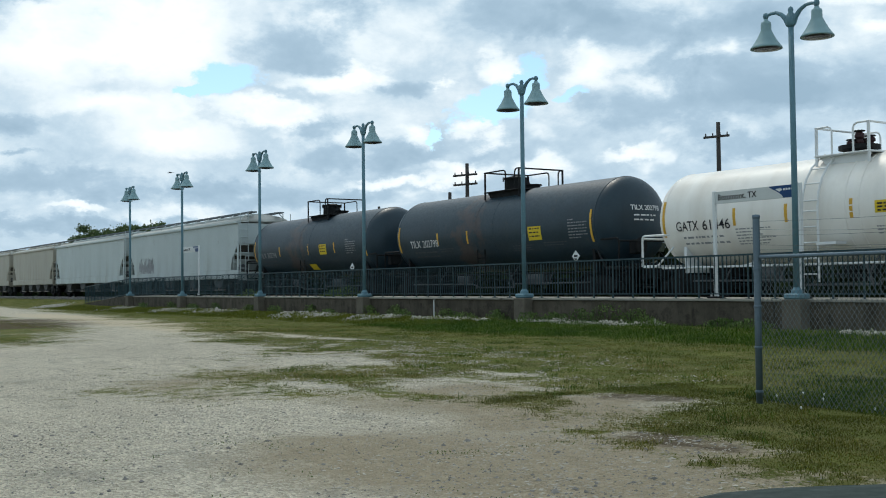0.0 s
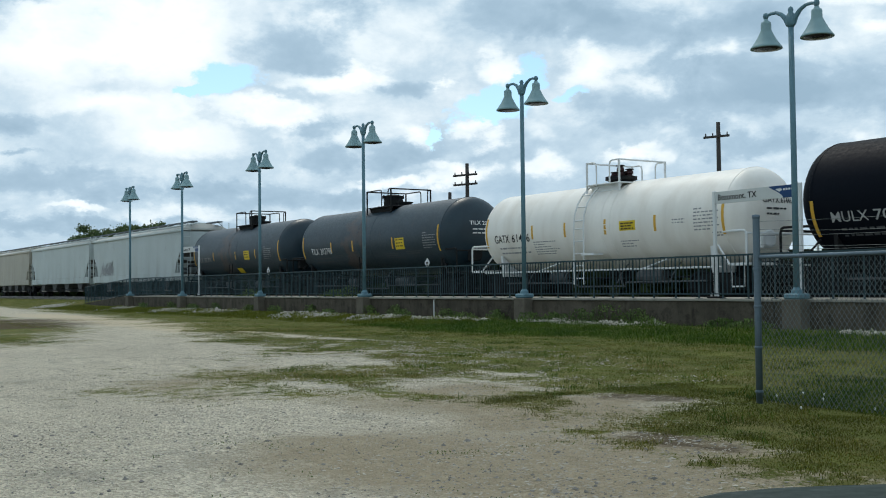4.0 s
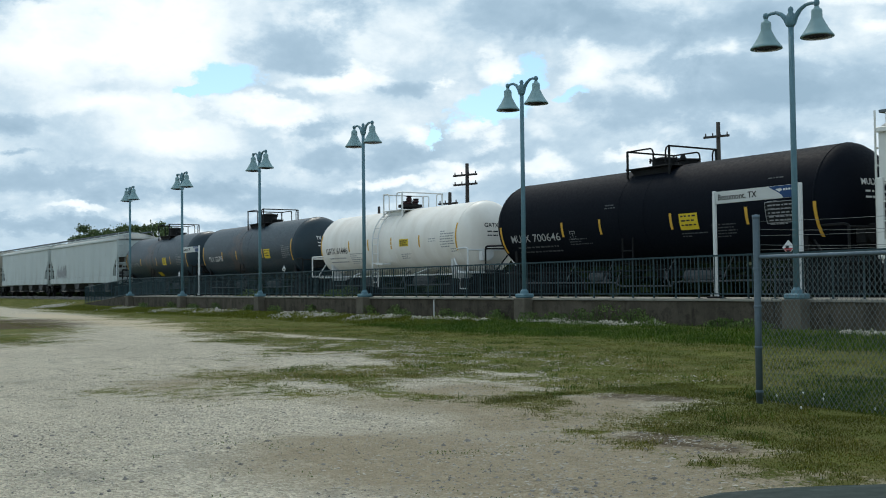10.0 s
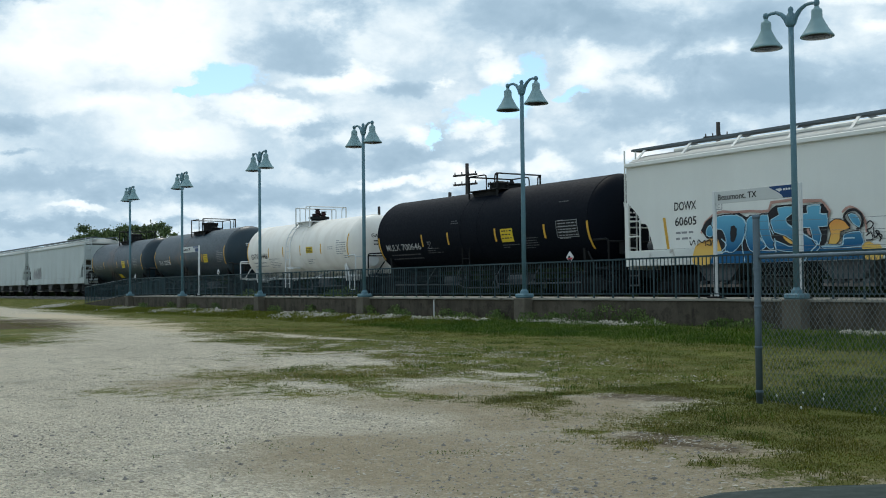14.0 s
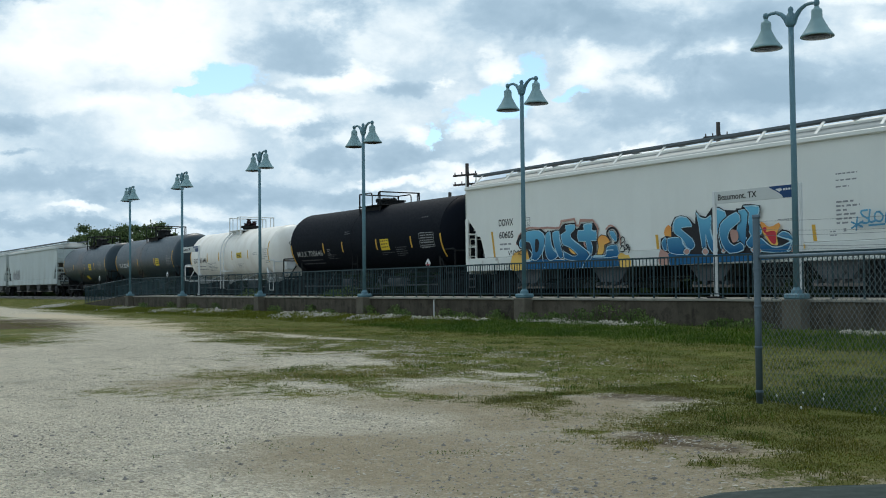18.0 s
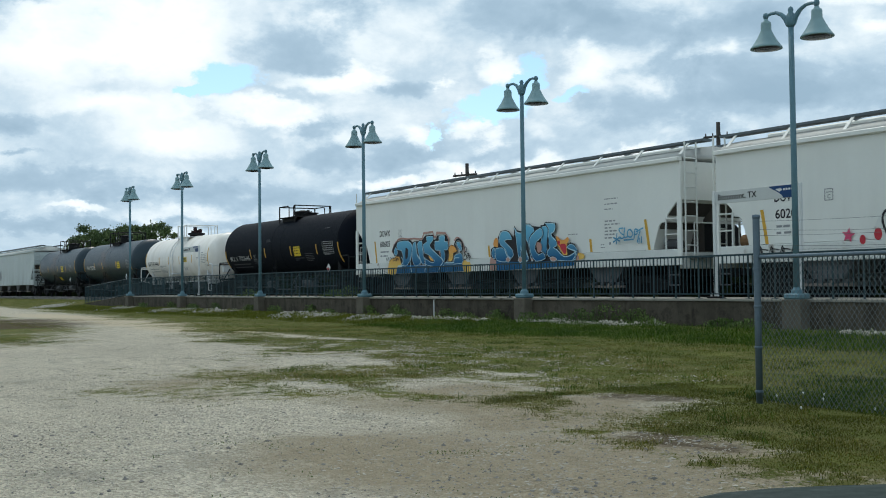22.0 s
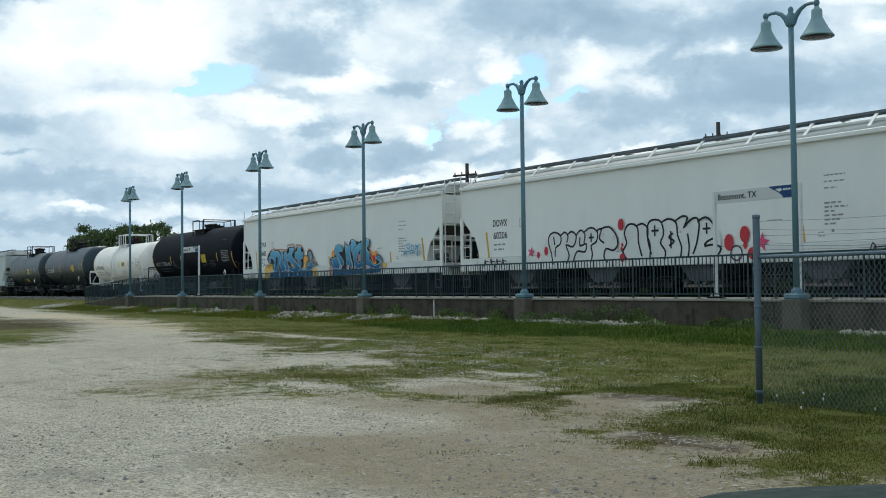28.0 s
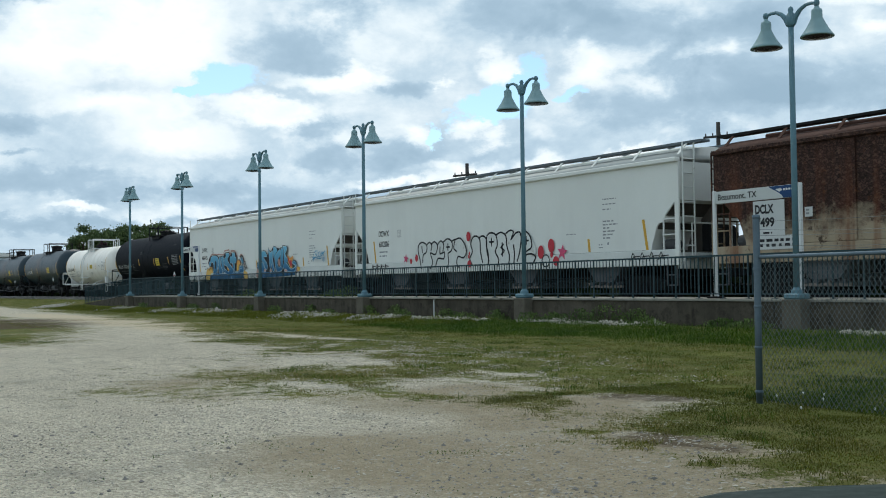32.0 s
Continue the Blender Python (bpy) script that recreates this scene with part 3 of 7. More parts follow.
def ground_material():
    m = bpy.data.materials.new("gravel_and_turf")
    m.use_nodes = True
    n, l = m.node_tree.nodes, m.node_tree.links
    bsdf = n["Principled BSDF"]
    tc = n.new("ShaderNodeTexCoord")

    def attr(name):
        a = n.new("ShaderNodeAttribute")
        a.attribute_name = name
        return a.outputs["Fac"]

    def tex(scale, detail=6.0, rough=0.6, sx=1.0):
        mp = n.new("ShaderNodeMapping")
        mp.inputs["Scale"].default_value = (sx, 1, 1)
        l.new(tc.outputs["Object"], mp.inputs["Vector"])
        t = n.new("ShaderNodeTexNoise")
        t.inputs["Scale"].default_value, t.inputs["Detail"].default_value, t.inputs["Roughness"].default_value = scale, detail, rough
        l.new(mp.outputs["Vector"], t.inputs["Vector"])
        return t.outputs["Fac"]

    def rng(v, lo, hi, a, b):
        r = n.new("ShaderNodeMapRange")
        l.new(v, r.inputs["Value"])
        for key, x in (("From Min", lo), ("From Max", hi), ("To Min", a), ("To Max", b)):
            r.inputs[key].default_value = x
        return r.outputs["Result"]

    def mth(op, a, b):
        x = n.new("ShaderNodeMath")
        x.operation = op
        for i, v in enumerate((a, b)):
            if isinstance(v, (int, float)):
                x.inputs[i].default_value = v
            else:
                l.new(v, x.inputs[i])
        return x.outputs[0]

    def mixc(fac, a, b):
        x = n.new("ShaderNodeMix")
        x.data_type = "RGBA"
        for sock, v in ((0, fac), (6, a), (7, b)):
            if isinstance(v, (int, float)):
                x.inputs[sock].default_value = v
            elif isinstance(v, tuple):
                x.inputs[sock].default_value = (*v, 1)
            else:
                l.new(v, x.inputs[sock])
        return x.outputs[2]

    mid, small, pebble, wide = tex(1.1, 8, 0.62), tex(9, 7, 0.7), tex(42, 4, 0.7), tex(0.23, 5, 0.55)
    gravel = mixc(rng(mid, 0.3, 0.7, 0, 1), (0.66, 0.60, 0.46), (0.81, 0.75, 0.59))
    gravel = mixc(rng(wide, 0.46, 0.62, 0, 0.35), gravel, (0.46, 0.43, 0.35))
    gravel = mixc(rng(small, 0.38, 0.62, 0, 0.65), gravel, (0.38, 0.35, 0.275))
    vor = n.new("ShaderNodeTexVoronoi")
    vor.inputs["Scale"].default_value = 48
    l.new(tc.outputs["Object"], vor.inputs["Vector"])
    chips = n.new("ShaderNodeValToRGB")
    for e, (p, c) in zip(chips.color_ramp.elements, ((0.25, (0.25, 0.23, 0.18, 1)), (0.75, (0.86, 0.80, 0.66, 1)))):
        e.position, e.color = p, c
    l.new(vor.outputs["Color"], chips.inputs["Fac"])
    gravel = mixc(rng(pebble, 0.40, 0.58, 0.2, 0.7), gravel, chips.outputs["Color"])
    sandy = mixc(rng(small, 0.3, 0.7, 0, 1), (0.255, 0.21, 0.135), (0.41, 0.345, 0.235))
    gravel = mixc(rng(tex(0.55, 6, 0.6, 0.35), 0.45, 0.65, 0, 0.40), gravel, (0.46, 0.42, 0.33))
    gravel = mixc(rng(tex(2.3, 8, 0.7, 0.5), 0.52, 0.66, 0, 0.45), gravel, (0.22, 0.21, 0.18))
    sand_mask = mth("ADD", attr("sand"), rng(wide, 0.35, 0.7, -0.45, 0.35))
    gravel = mixc(rng(mth("ADD", sand_mask, rng(mid, 0.3, 0.7, -0.25, 0.25)), 0.25, 0.85, 0, 0.85), gravel, sandy)
    pale = mixc(rng(small, 0.3, 0.7, 0, 1), (0.56, 0.47, 0.32), (0.70, 0.62, 0.46))
    gravel = mixc(rng(mth("ADD", attr("lane"), rng(mid, 0.3, 0.7, -0.3, 0.3)), 0.25, 0.75, 0, 0.9), gravel, pale)
    soil = mixc(rng(small, 0.35, 0.65, 0, 1), (0.10, 0.085, 0.045), (0.17, 0.145, 0.075))
    green = mixc(rng(tex(0.8, 7, 0.65), 0.35, 0.65, 0, 1), (0.065, 0.09, 0.010), (0.15, 0.165, 0.028))
    dry = mixc(rng(small, 0.3, 0.7, 0, 1), (0.14, 0.125, 0.04), (0.23, 0.20, 0.075))
    turf_col = mixc(rng(tex(0.9, 8, 0.72, 0.7), 0.46, 0.62, 0, 0.8), green, dry)
    turf_col = mixc(rng(small, 0.55, 0.7, 0, 0.7), turf_col, soil)
    edge = mth("ADD", attr("turf"), rng(tex(3.0, 9, 0.72), 0.3, 0.7, -1.3, 1.3))
    edge = mth("ADD", edge, rng(tex(16.0, 6, 0.75), 0.3, 0.7, -1.4, 1.4))
    turf = rng(edge, -0.3, 0.9, 0, 0.96)
    col = mixc(turf, gravel, turf_col)
    brown = mixc(rng(small, 0.3, 0.7, 0, 1), (0.048, 0.036, 0.022), (0.13, 0.098, 0.06))
    col = mixc(rng(mth("ADD", attr("dirt"), rng(tex(5, 8, 0.7), 0.3, 0.7, -0.35, 0.35)), 0.25, 0.75, 0, 0.85), col, brown)
    l.new(col, bsdf.inputs["Base Color"])
    bsdf.inputs["Roughness"].default_value = 0.95
    bsdf.inputs["Specular IOR Level"].default_value = 0.1
    b = n.new("ShaderNodeBump")
    b.inputs["Strength"].default_value, b.inputs["Distance"].default_value = 1.0, 0.04
    l.new(mth("ADD", mth("MULTIPLY", pebble, 0.5), mth("ADD", small, vor.outputs["Distance"])), b.inputs["Height"])
    l.new(b.outputs["Normal"], bsdf.inputs["Normal"])
    return m


build_ground()


# ---- platform: wall, deck, piers ----
def build_platform():
    wall = empty("wall_platform", Matrix(), "stained concrete retaining wall of the station platform", "wall", kind="structure")
    x = -66.3
    rng = random.Random(4)
    while x < 2.0:
        w = 4.95
        d = rng.uniform(-0.012, 0.012)
        part("panel", box(x + 0.012, x + w - 0.012, 19.86 + d, 20.2, -0.3, DECK_Z - 0.06, 0.015), M_CONC, wall)
        x += w
    deck = empty("platform_deck", Matrix(), "pale concrete platform deck with a worn edge", "platform", kind="structure")
    x = -66.3
    while x < 2.0:
        part("slab", box(x + 0.006, x + 4.944, 19.81, 22.3, DECK_Z - 0.06, DECK_Z, 0.010), M_DECK, deck)
        x += 4.95
    part("fill", box(-66.2, 2.9, 20.21, 22.2, -0.3, DECK_Z - 0.09), M_CONC, deck)
    ramp = prism([(-76.3, 0.1), (-66.32, 0.1), (-66.32, DECK_Z), (-76.3, 0.24)], 19.85, 22.3)
    tagged(part("platform_ramp", ramp, M_CONC), "sloping concrete ramp up to the platform", "ramp", kind="structure")


build_platform()
pipe_bm = rod((-31.2, 19.83, 0.1), (-31.2, 19.83, 0.74), 0.022, 8)
rod((-31.2, 19.83, 0.72), (-31.2, 19.9, 0.78), 0.022, 8, pipe_bm)
tagged(part("drain_pipe", pipe_bm, M_PALE), "thin white drain pipe down the platform wall", "pipe")


def build_track():
    prof = [(-0.07, 0.0), (0.07, 0.0), (0.07, 0.02), (0.012, 0.04), (0.012, 0.115), (0.036, 0.125), (0.036, 0.16), (-0.036, 0.16), (-0.036, 0.125), (-0.012, 0.115), (-0.012, 0.04), (-0.07, 0.02)]
    for s in (-0.755, 0.755):
        bm = beam_x([(TRACK_Y + s + y, RAIL_Z - 0.16 + z) for y, z in prof], -420, 60)
        tagged(part("track_rail", bm, M_STEEL), "worn steel rail spiked to dark ties", "rail", group="rails of the track", kind="structure")
    bm = bmesh.new()
    x = -200.0
    while x < 10:
        box(x, x + 0.22, TRACK_Y - 1.3, TRACK_Y + 1.3, 0.36, RAIL_Z - 0.16, 0, bm)
        x += 0.55
    tagged(part("crossties", bm, M_TIE), "dark creosoted timber ties in ballast", "ties", kind="stuff")


build_track()


# ---- railing ----
def build_railing():
    y, bot, top = 20.06, DECK_Z, DECK_Z + 1.067
    rail = empty("platform_railing", Matrix(), "dark teal steel picket railing along the platform edge", "railing", kind="structure")
    for z, h in ((top - 0.045, 0.045), (DECK_Z + 0.10, 0.03)):
        part("rail_bar", box(-65.9, 2.5, y - 0.025, y + 0.025, z, z + h), M_RAIL, rail)
    me_post = bpy.data.meshes.new("post")
    b = box(-0.017, 0.017, -0.017, 0.017, 0, top - 0.045 - bot)
    box(-0.06, 0.06, -0.06, 0.06, 0, 0.012, 0, b)
    b.to_mesh(me_post)
    me_pick = bpy.data.meshes.new("picket")
    box(-0.009, 0.009, -0.009, 0.009, 0.13, top - 0.045 - bot).to_mesh(me_pick)
    far = bmesh.new()
    k = 0
    x = -65.9
    while x < 2.4:
        part_of("post", me_post, M_POST, rail, at=pose(x, y, bot))
        for i in range(1, 6):
            xx = x + 0.79 * i / 6
            if -33 < xx < -6:
                part_of("picket", me_pick, M_RAIL, rail, at=pose(xx, y, bot))
            else:
                box(xx - 0.009, xx + 0.009, y - 0.009, y + 0.009, bot + 0.13, top - 0.045, 0, far)
        x += 0.79
        k += 1
    tagged(part("far_pickets", far, M_RAIL, rail), kind="stuff")
    # the ramp's own railings, near and far side
    for yy in (20.06, 22.15):
        sl = empty("ramp_railing", Matrix(), "dark teal picket railing sloping down beside the ramp", "railing", "railings of the ramp", "structure")
        a, b2 = Vector((-76.1, yy, 0.26)), Vector((-65.95, yy, DECK_Z))
        for dz in (1.14, 0.12):
            part("rail_bar", rod(a + Vector((0, 0, dz)), b2 + Vector((0, 0, min(dz, 1.04))), 0.025), M_RAIL, sl)
        for i in range(14):
            p = a.lerp(b2, i / 13)
            part("post", rod(p, p + Vector((0, 0, 1.14 - 0.1 * i / 13)), 0.024), M_RAIL, sl)
        f = bmesh.new()
        for i in range(78):
            p = a.lerp(b2, (i + 0.5) / 78)
            rod(p + Vector((0, 0, 0.12)), p + Vector((0, 0, 1.12 - 0.09 * i / 78)), 0.010, 4, f)
        tagged(part("pickets", f, M_RAIL, sl), kind="stuff")


build_railing()


# ---- street lamps on piers ----
def build_lamps():
    first = None
    for x in (-64.9, -55.8, -45.6, -35.9, -26.02, -16.05, -6.2):
        pier = part("lamp_pier", box(x - 0.26, x + 0.26, 19.52, 19.86, -0.25, DECK_Z, 0.02), M_PIER)
        tagged(pier, "squat concrete pier under a platform lamp", "pier", "piers of the lamps", "structure")
        m = pose(x, 19.74, DECK_Z)
        if first:
            copy_thing(first, m)
            continue
        first = empty("street_lamp", m, "tall verdigris twin-bell platform lamp on a concrete pier", "street lamp", "lamps along the platform")
        part("base", box(-0.22, 0.22, -0.2, 0.2, 0, 0.13, 0.03), M_TEAL, first)
        part("base_collar", lathe([(0.13, 0.13), (0.12, 0.2), (0.085, 0.24), (0.075, 0.27)], seg=16), M_TEAL, first)
        part("pole", lathe([(0.07, 0.27), (0.066, 3.0), (0.060, 6.10)], seg=16), M_TEAL, first, smooth=True)
        part("hub", lathe([(0.065, 6.08), (0.10, 6.14), (0.115, 6.25), (0.09, 6.36), (0.05, 6.42), (0.065, 6.47), (0.04, 6.53), (0.01, 6.55)], seg=16), M_TEAL, first, smooth=True)
        for s in (-1, 1):
            pts = [(0.05 * s, 0, 6.15), (0.14 * s, 0, 6.30), (0.26 * s, 0, 6.42), (0.40 * s, 0, 6.49), (0.54 * s, 0, 6.50), (0.70 * s, 0, 6.47)]
            bm = bmesh.new()
            for a, b, ra, rb in zip(pts, pts[1:], (0.075, 0.06, 0.048, 0.04, 0.036), (0.06, 0.048, 0.04, 0.036, 0.034)):
                rod(a, b, ra, 10, bm, rb)
            part("arm", bm, M_TEAL, first)
            lamp_head = part("shade", lathe([(0.045, 6.40), (0.06, 6.36), (0.105, 6.33), (0.118, 6.28), (0.118, 6.15), (0.15, 6.08), (0.20, 5.98), (0.265, 5.87), (0.32, 5.79), (0.355, 5.75), (0.36, 5.72), (0.34, 5.725)], seg=24), M_BELL, first, smooth=True)
            lamp_head.matrix_basis = pose(0.70 * s, 0, 0)
            lens = part("lens", lathe([(0.30, 5.722), (0.25, 5.70), (0.12, 5.68), (0.02, 5.675)], seg=20), M_DARKGLASS, lamp_head)
            fin = part("finial", lathe([(0.03, 6.38), (0.06, 6.44), (0.068, 6.48), (0.05, 6.53), (0.015, 6.55)], seg=12), M_TEAL, lamp_head)


build_lamps()


# ---- station signs ----
def build_signs():
    first = None
    for x in (-19.06, -57.75):
        m = pose(x, 20.42, DECK_Z)
        if first:
            copy_thing(first, m)
            continue
        first = empty("station_sign", m, "pale station name sign with a navy end on two white posts", "sign", "station name signs")
        for px in (0.0, 2.61):
            post = part("post", box(px - 0.04, px + 0.04, -0.04, 0.04, 0.05, 2.66, 0.008), M_PALE, first)
            part("foot", box(px - 0.20, px + 0.20, -0.12, 0.12, 0, 0.05, 0.01), M_BLACK, post)
            for dx in (-0.11, 0.11):
                part("foot_bolt", rod((px + dx, -0.05, 0.05), (px + dx, -0.05, 0.14), 0.025, 8), M_PALE, post)
        panel = part("panel", box(0.045, 2.565, -0.02, 0.02, 2.34, 2.64, 0.004), M_SIGN, first)
        curve = [(1.72 + 0.42 * math.sin(i / 8 * math.pi / 2) ** 1.3, 2.635 - 0.29 * i / 8) for i in range(9)]
        bm = prism(curve + [(2.56, 2.345), (2.56, 2.635)], -0.0245, -0.0205)
        part("navy_field", bm, M_NAVY, panel)
        part_of("lettering", on_side(lettering("Beaumont, TX", 0.145, 1.22), 0.14, 2.425, -0.0245), M_INK, panel)
        arrow = prism([(1.93, 2.56), (2.09, 2.575), (2.12, 2.53), (2.04, 2.49)], -0.029, -0.0255)
        part("emblem", arrow, M_PALE, panel)
        bm = bmesh.new()
        for i in range(5):
            plate(2.15 + i * 0.075, 2.205 + i * 0.075, 2.52, 2.565, -0.028, 1, bm)
        part("emblem_bars", bm, M_PALE, panel)


build_signs()


# ---- chain-link fence ----
def build_fence():
    y, top = 8.42, 1.45
    f = empty("chain_link_fence", Matrix(), "galvanised chain-link fence topped with barbed strands", "fence")
    for x in (-7.32, -4.3, -1.3):
        post = part("post", lathe([(0.034, -0.1), (0.034, 0.9), (0.034, 1.82), (0.034, 1.83), (0.038, 1.835), (0.038, 1.865), (0.01, 1.87)], seg=16), M_GALV, f, smooth=True)
        post.matrix_basis = pose(x, y, 0, 0, 0, 0)
        for z in (0.12, 0.55, 0.95, 1.32):
            part("band", lathe([(0.036, z), (0.041, z + 0.006), (0.041, z + 0.020), (0.036, z + 0.026)], seg=12), M_GALV, post)
    part("top_rail", rod((-7.28, y, top), (-1.2, y, top), 0.019, 10), M_GALV, f)
    bm = bmesh.new()
    step, h = 0.053, top - 0.04
    run = h * 0.053 / 0.073
    lo, hi = -7.27, -1.3
    x = lo - run
    while x < hi:
        for s in (1, -1):
            (ax, az), (bx, bz) = ((x, 0.04), (x + run, top)) if s > 0 else ((x, top), (x + run, 0.04))
            k = (bz - az) / (bx - ax)
            cx, dx = max(ax, lo), min(bx, hi)
            if dx - cx > 0.01:
                rod((cx, y + 0.003 * s, az + k * (cx - ax)), (dx, y + 0.003 * s, az + k * (dx - ax)), 0.0023, 4, bm)
        x += step
    tagged(part("wire_mesh", bm, M_MESH, f), kind="stuff")
    for z0, sag in ((1.80, 0.03), (1.72, 0.06), (1.66, 0.03), (1.57, 0.05), (1.52, 0.02)):
        pts = [(-7.28 + i * 0.5, y, z0 - sag * math.sin(min(1, i / 6) * math.pi)) for i in range(12)]
        part("barbed_wire", pipe(pts, 0.0017, 4), M_MESH, f)


build_fence()


# ---- railway cars ----
# In a car's own space x runs along it, y = 0 on the track's centre line, z = 0 on the rail; the near side faces -y.
CARS = []
WHEELS = []
WHEEL_R = 0.46


def shared(key, make, cache={}):
    if key not in cache:
        me = bpy.data.meshes.new(key)
        bm = make()
        bm.to_mesh(me)
        bm.free()
        cache[key] = me
    return cache[key]


def make_wheelset():
    bm = bmesh.new()
    for s in (-1, 1):
        prof = [(0.10, 0.68 * s), (0.40, 0.70 * s), (WHEEL_R + 0.03, 0.69 * s), (WHEEL_R + 0.03, 0.715 * s), (WHEEL_R, 0.73 * s), (WHEEL_R - 0.01, 0.82 * s), (0.40, 0.82 * s), (0.36, 0.765 * s), (0.14, 0.775 * s), (0.11, 0.83 * s), (0.08, 0.83 * s)]
        lathe(prof, "y", 20, bm)
        for i in range(4):
            a = i * math.pi / 2
            box(0.25 * math.cos(a) - 0.03, 0.25 * math.cos(a) + 0.03, 0.76 * s - 0.02, 0.76 * s + 0.03, 0.25 * math.sin(a) - 0.03, 0.25 * math.sin(a) + 0.03, 0, bm)
    rod((0, -1.0, 0), (0, 1.0, 0), 0.075, 12, bm)
    return bm


def make_sideframe():
    out = [(-1.18, 0.36), (-1.10, 0.62), (-0.80, 0.66), (-0.45, 0.80), (0.45, 0.80), (0.80, 0.66), (1.10, 0.62), (1.18, 0.36), (0.98, 0.34), (0.85, 0.45), (0.42, 0.22), (-0.42, 0.22), (-0.85, 0.45), (-0.98, 0.34)]
    bm = prism(out, -0.07, 0.07)
    for x in (-0.88, 0.88):
        box(x - 0.13, x + 0.13, -0.13, 0.10, 0.36, 0.60, 0.02, bm)
    for x in (-0.16, 0.0, 0.16):
        rod((x, -0.10, 0.30), (x, -0.10, 0.58), 0.055, 8, bm)
    return bm


def add_truck(car, x):
    truck = part_of("truck", shared("truck_bolster", lambda: box(-0.2, 0.2, -1.05, 1.05, 0.48, 0.78, 0.03)), M_BLACK, car, at=pose(x, 0, 0))
    for s in (-1, 1):
        part_of("sideframe", shared("sideframe", make_sideframe), M_BLACK, truck, at=pose(0, 1.0 * s, 0, 0, 0, 0 if s < 0 else 180))
    for dx in (-0.88, 0.88):
        w = part_of("wheelset", shared("wheelset", make_wheelset), M_BLACK, truck, at=pose(dx, 0, WHEEL_R))
        WHEELS.append((w, dx))


def add_coupler(car, x, s):
    bm = box(min(x, x + 0.55 * s), max(x, x + 0.55 * s), -0.09, 0.09, 0.76, 0.96, 0.02)
    box(min(x + 0.45 * s, x + 0.66 * s), max(x + 0.45 * s, x + 0.66 * s), -0.17, 0.17, 0.72, 1.0, 0.04, bm)
    part("coupler", bm, M_BLACK, car)
    part("brake_hose", pipe([(x, 0.3, 0.75), (x + 0.2 * s, 0.32, 0.5), (x + 0.45 * s, 0.3, 0.42), (x + 0.6 * s, 0.28, 0.55)], 0.025, 6), M_BLACK, car)


def ladder(x0, x1, y, zs, z0, z1, r=0.022, material=None, parent=None, name="ladder", along="x"):
    bm = bmesh.new()
    pt = (lambda u, z: (u, y, z)) if along == "x" else (lambda u, z: (y, u, z))
    for u in (x0, x1):
        rod(pt(u, z0), pt(u, z1), r, 6, bm)
    for z in zs:
        rod(pt(x0, z), pt(x1, z), r * 0.8, 6, bm)
    return part(name, bm, material, parent)


def ribbon(points, w, y, material, parent, name="spray_stroke", close=False):
    """A sprayed line on a car's side: a mitred band of width w through points of x and z."""
    bm = bmesh.new()
    p = [Vector((a, b)) for a, b in points]
    n = len(p)
    rows = []
    for i in range(n):
        a = p[(i - 1) % n] if (close or i) else p[i]
        b = p[(i + 1) % n] if (close or i < n - 1) else p[i]
        d = (b - a).normalized()
        e = Vector((-d.y, d.x))
        q = p[i]
        if not close and i == 0:
            q = q - d * w * 0.42
        if not close and i == n - 1:
            q = q + d * w * 0.42
        k = 1.0
        if 0 < i < n - 1 or close:
            d1 = (p[i] - a).normalized()
            k = min(1.5, 1 / max(0.55, abs(e.dot(Vector((-d1.y, d1.x))))))
        rows.append([bm.verts.new((q.x + e.x * w / 2 * k * s, y, q.y + e.y * w / 2 * k * s)) for s in (1, -1)])
    for i in range(n if close else n - 1):
        a, b = rows[i], rows[(i + 1) % n]
        bm.faces.new((a[0], a[1], b[1], b[0]))
    return part(name, bm, material, parent)


def smooth_line(points, n=4, close=False):
    """A Catmull-Rom line through points."""
    out, m = [], len(points)
    for i in range(m if close else m - 1):
        g = [points[(i + k) % m] if close else points[min(max(i + k, 0), m - 1)] for k in (-1, 0, 1, 2)]
        for j in range(n):
            t = j / n
            out.append(tuple(0.5 * (2 * b + (c - a) * t + (2 * a - 5 * b + 4 * c - d) * t * t + (3 * b - a - 3 * c + d) * t ** 3) for a, b, c, d in zip(*g)))
    if not close:
        out.append(points[-1])
    return out


def add_stripes(car, xs, z0, z1, y, tilt=0.0):
    for x in xs:
        bm = bmesh.new()
        bm.faces.new([bm.verts.new(p) for p in ((x + tilt - 0.05, y, z0), (x + tilt + 0.06, y, z0), (x + 0.06, y, z1), (x - 0.05, y, z1))])
        part("reflector_stripe", bm, M_YELLOW, car)


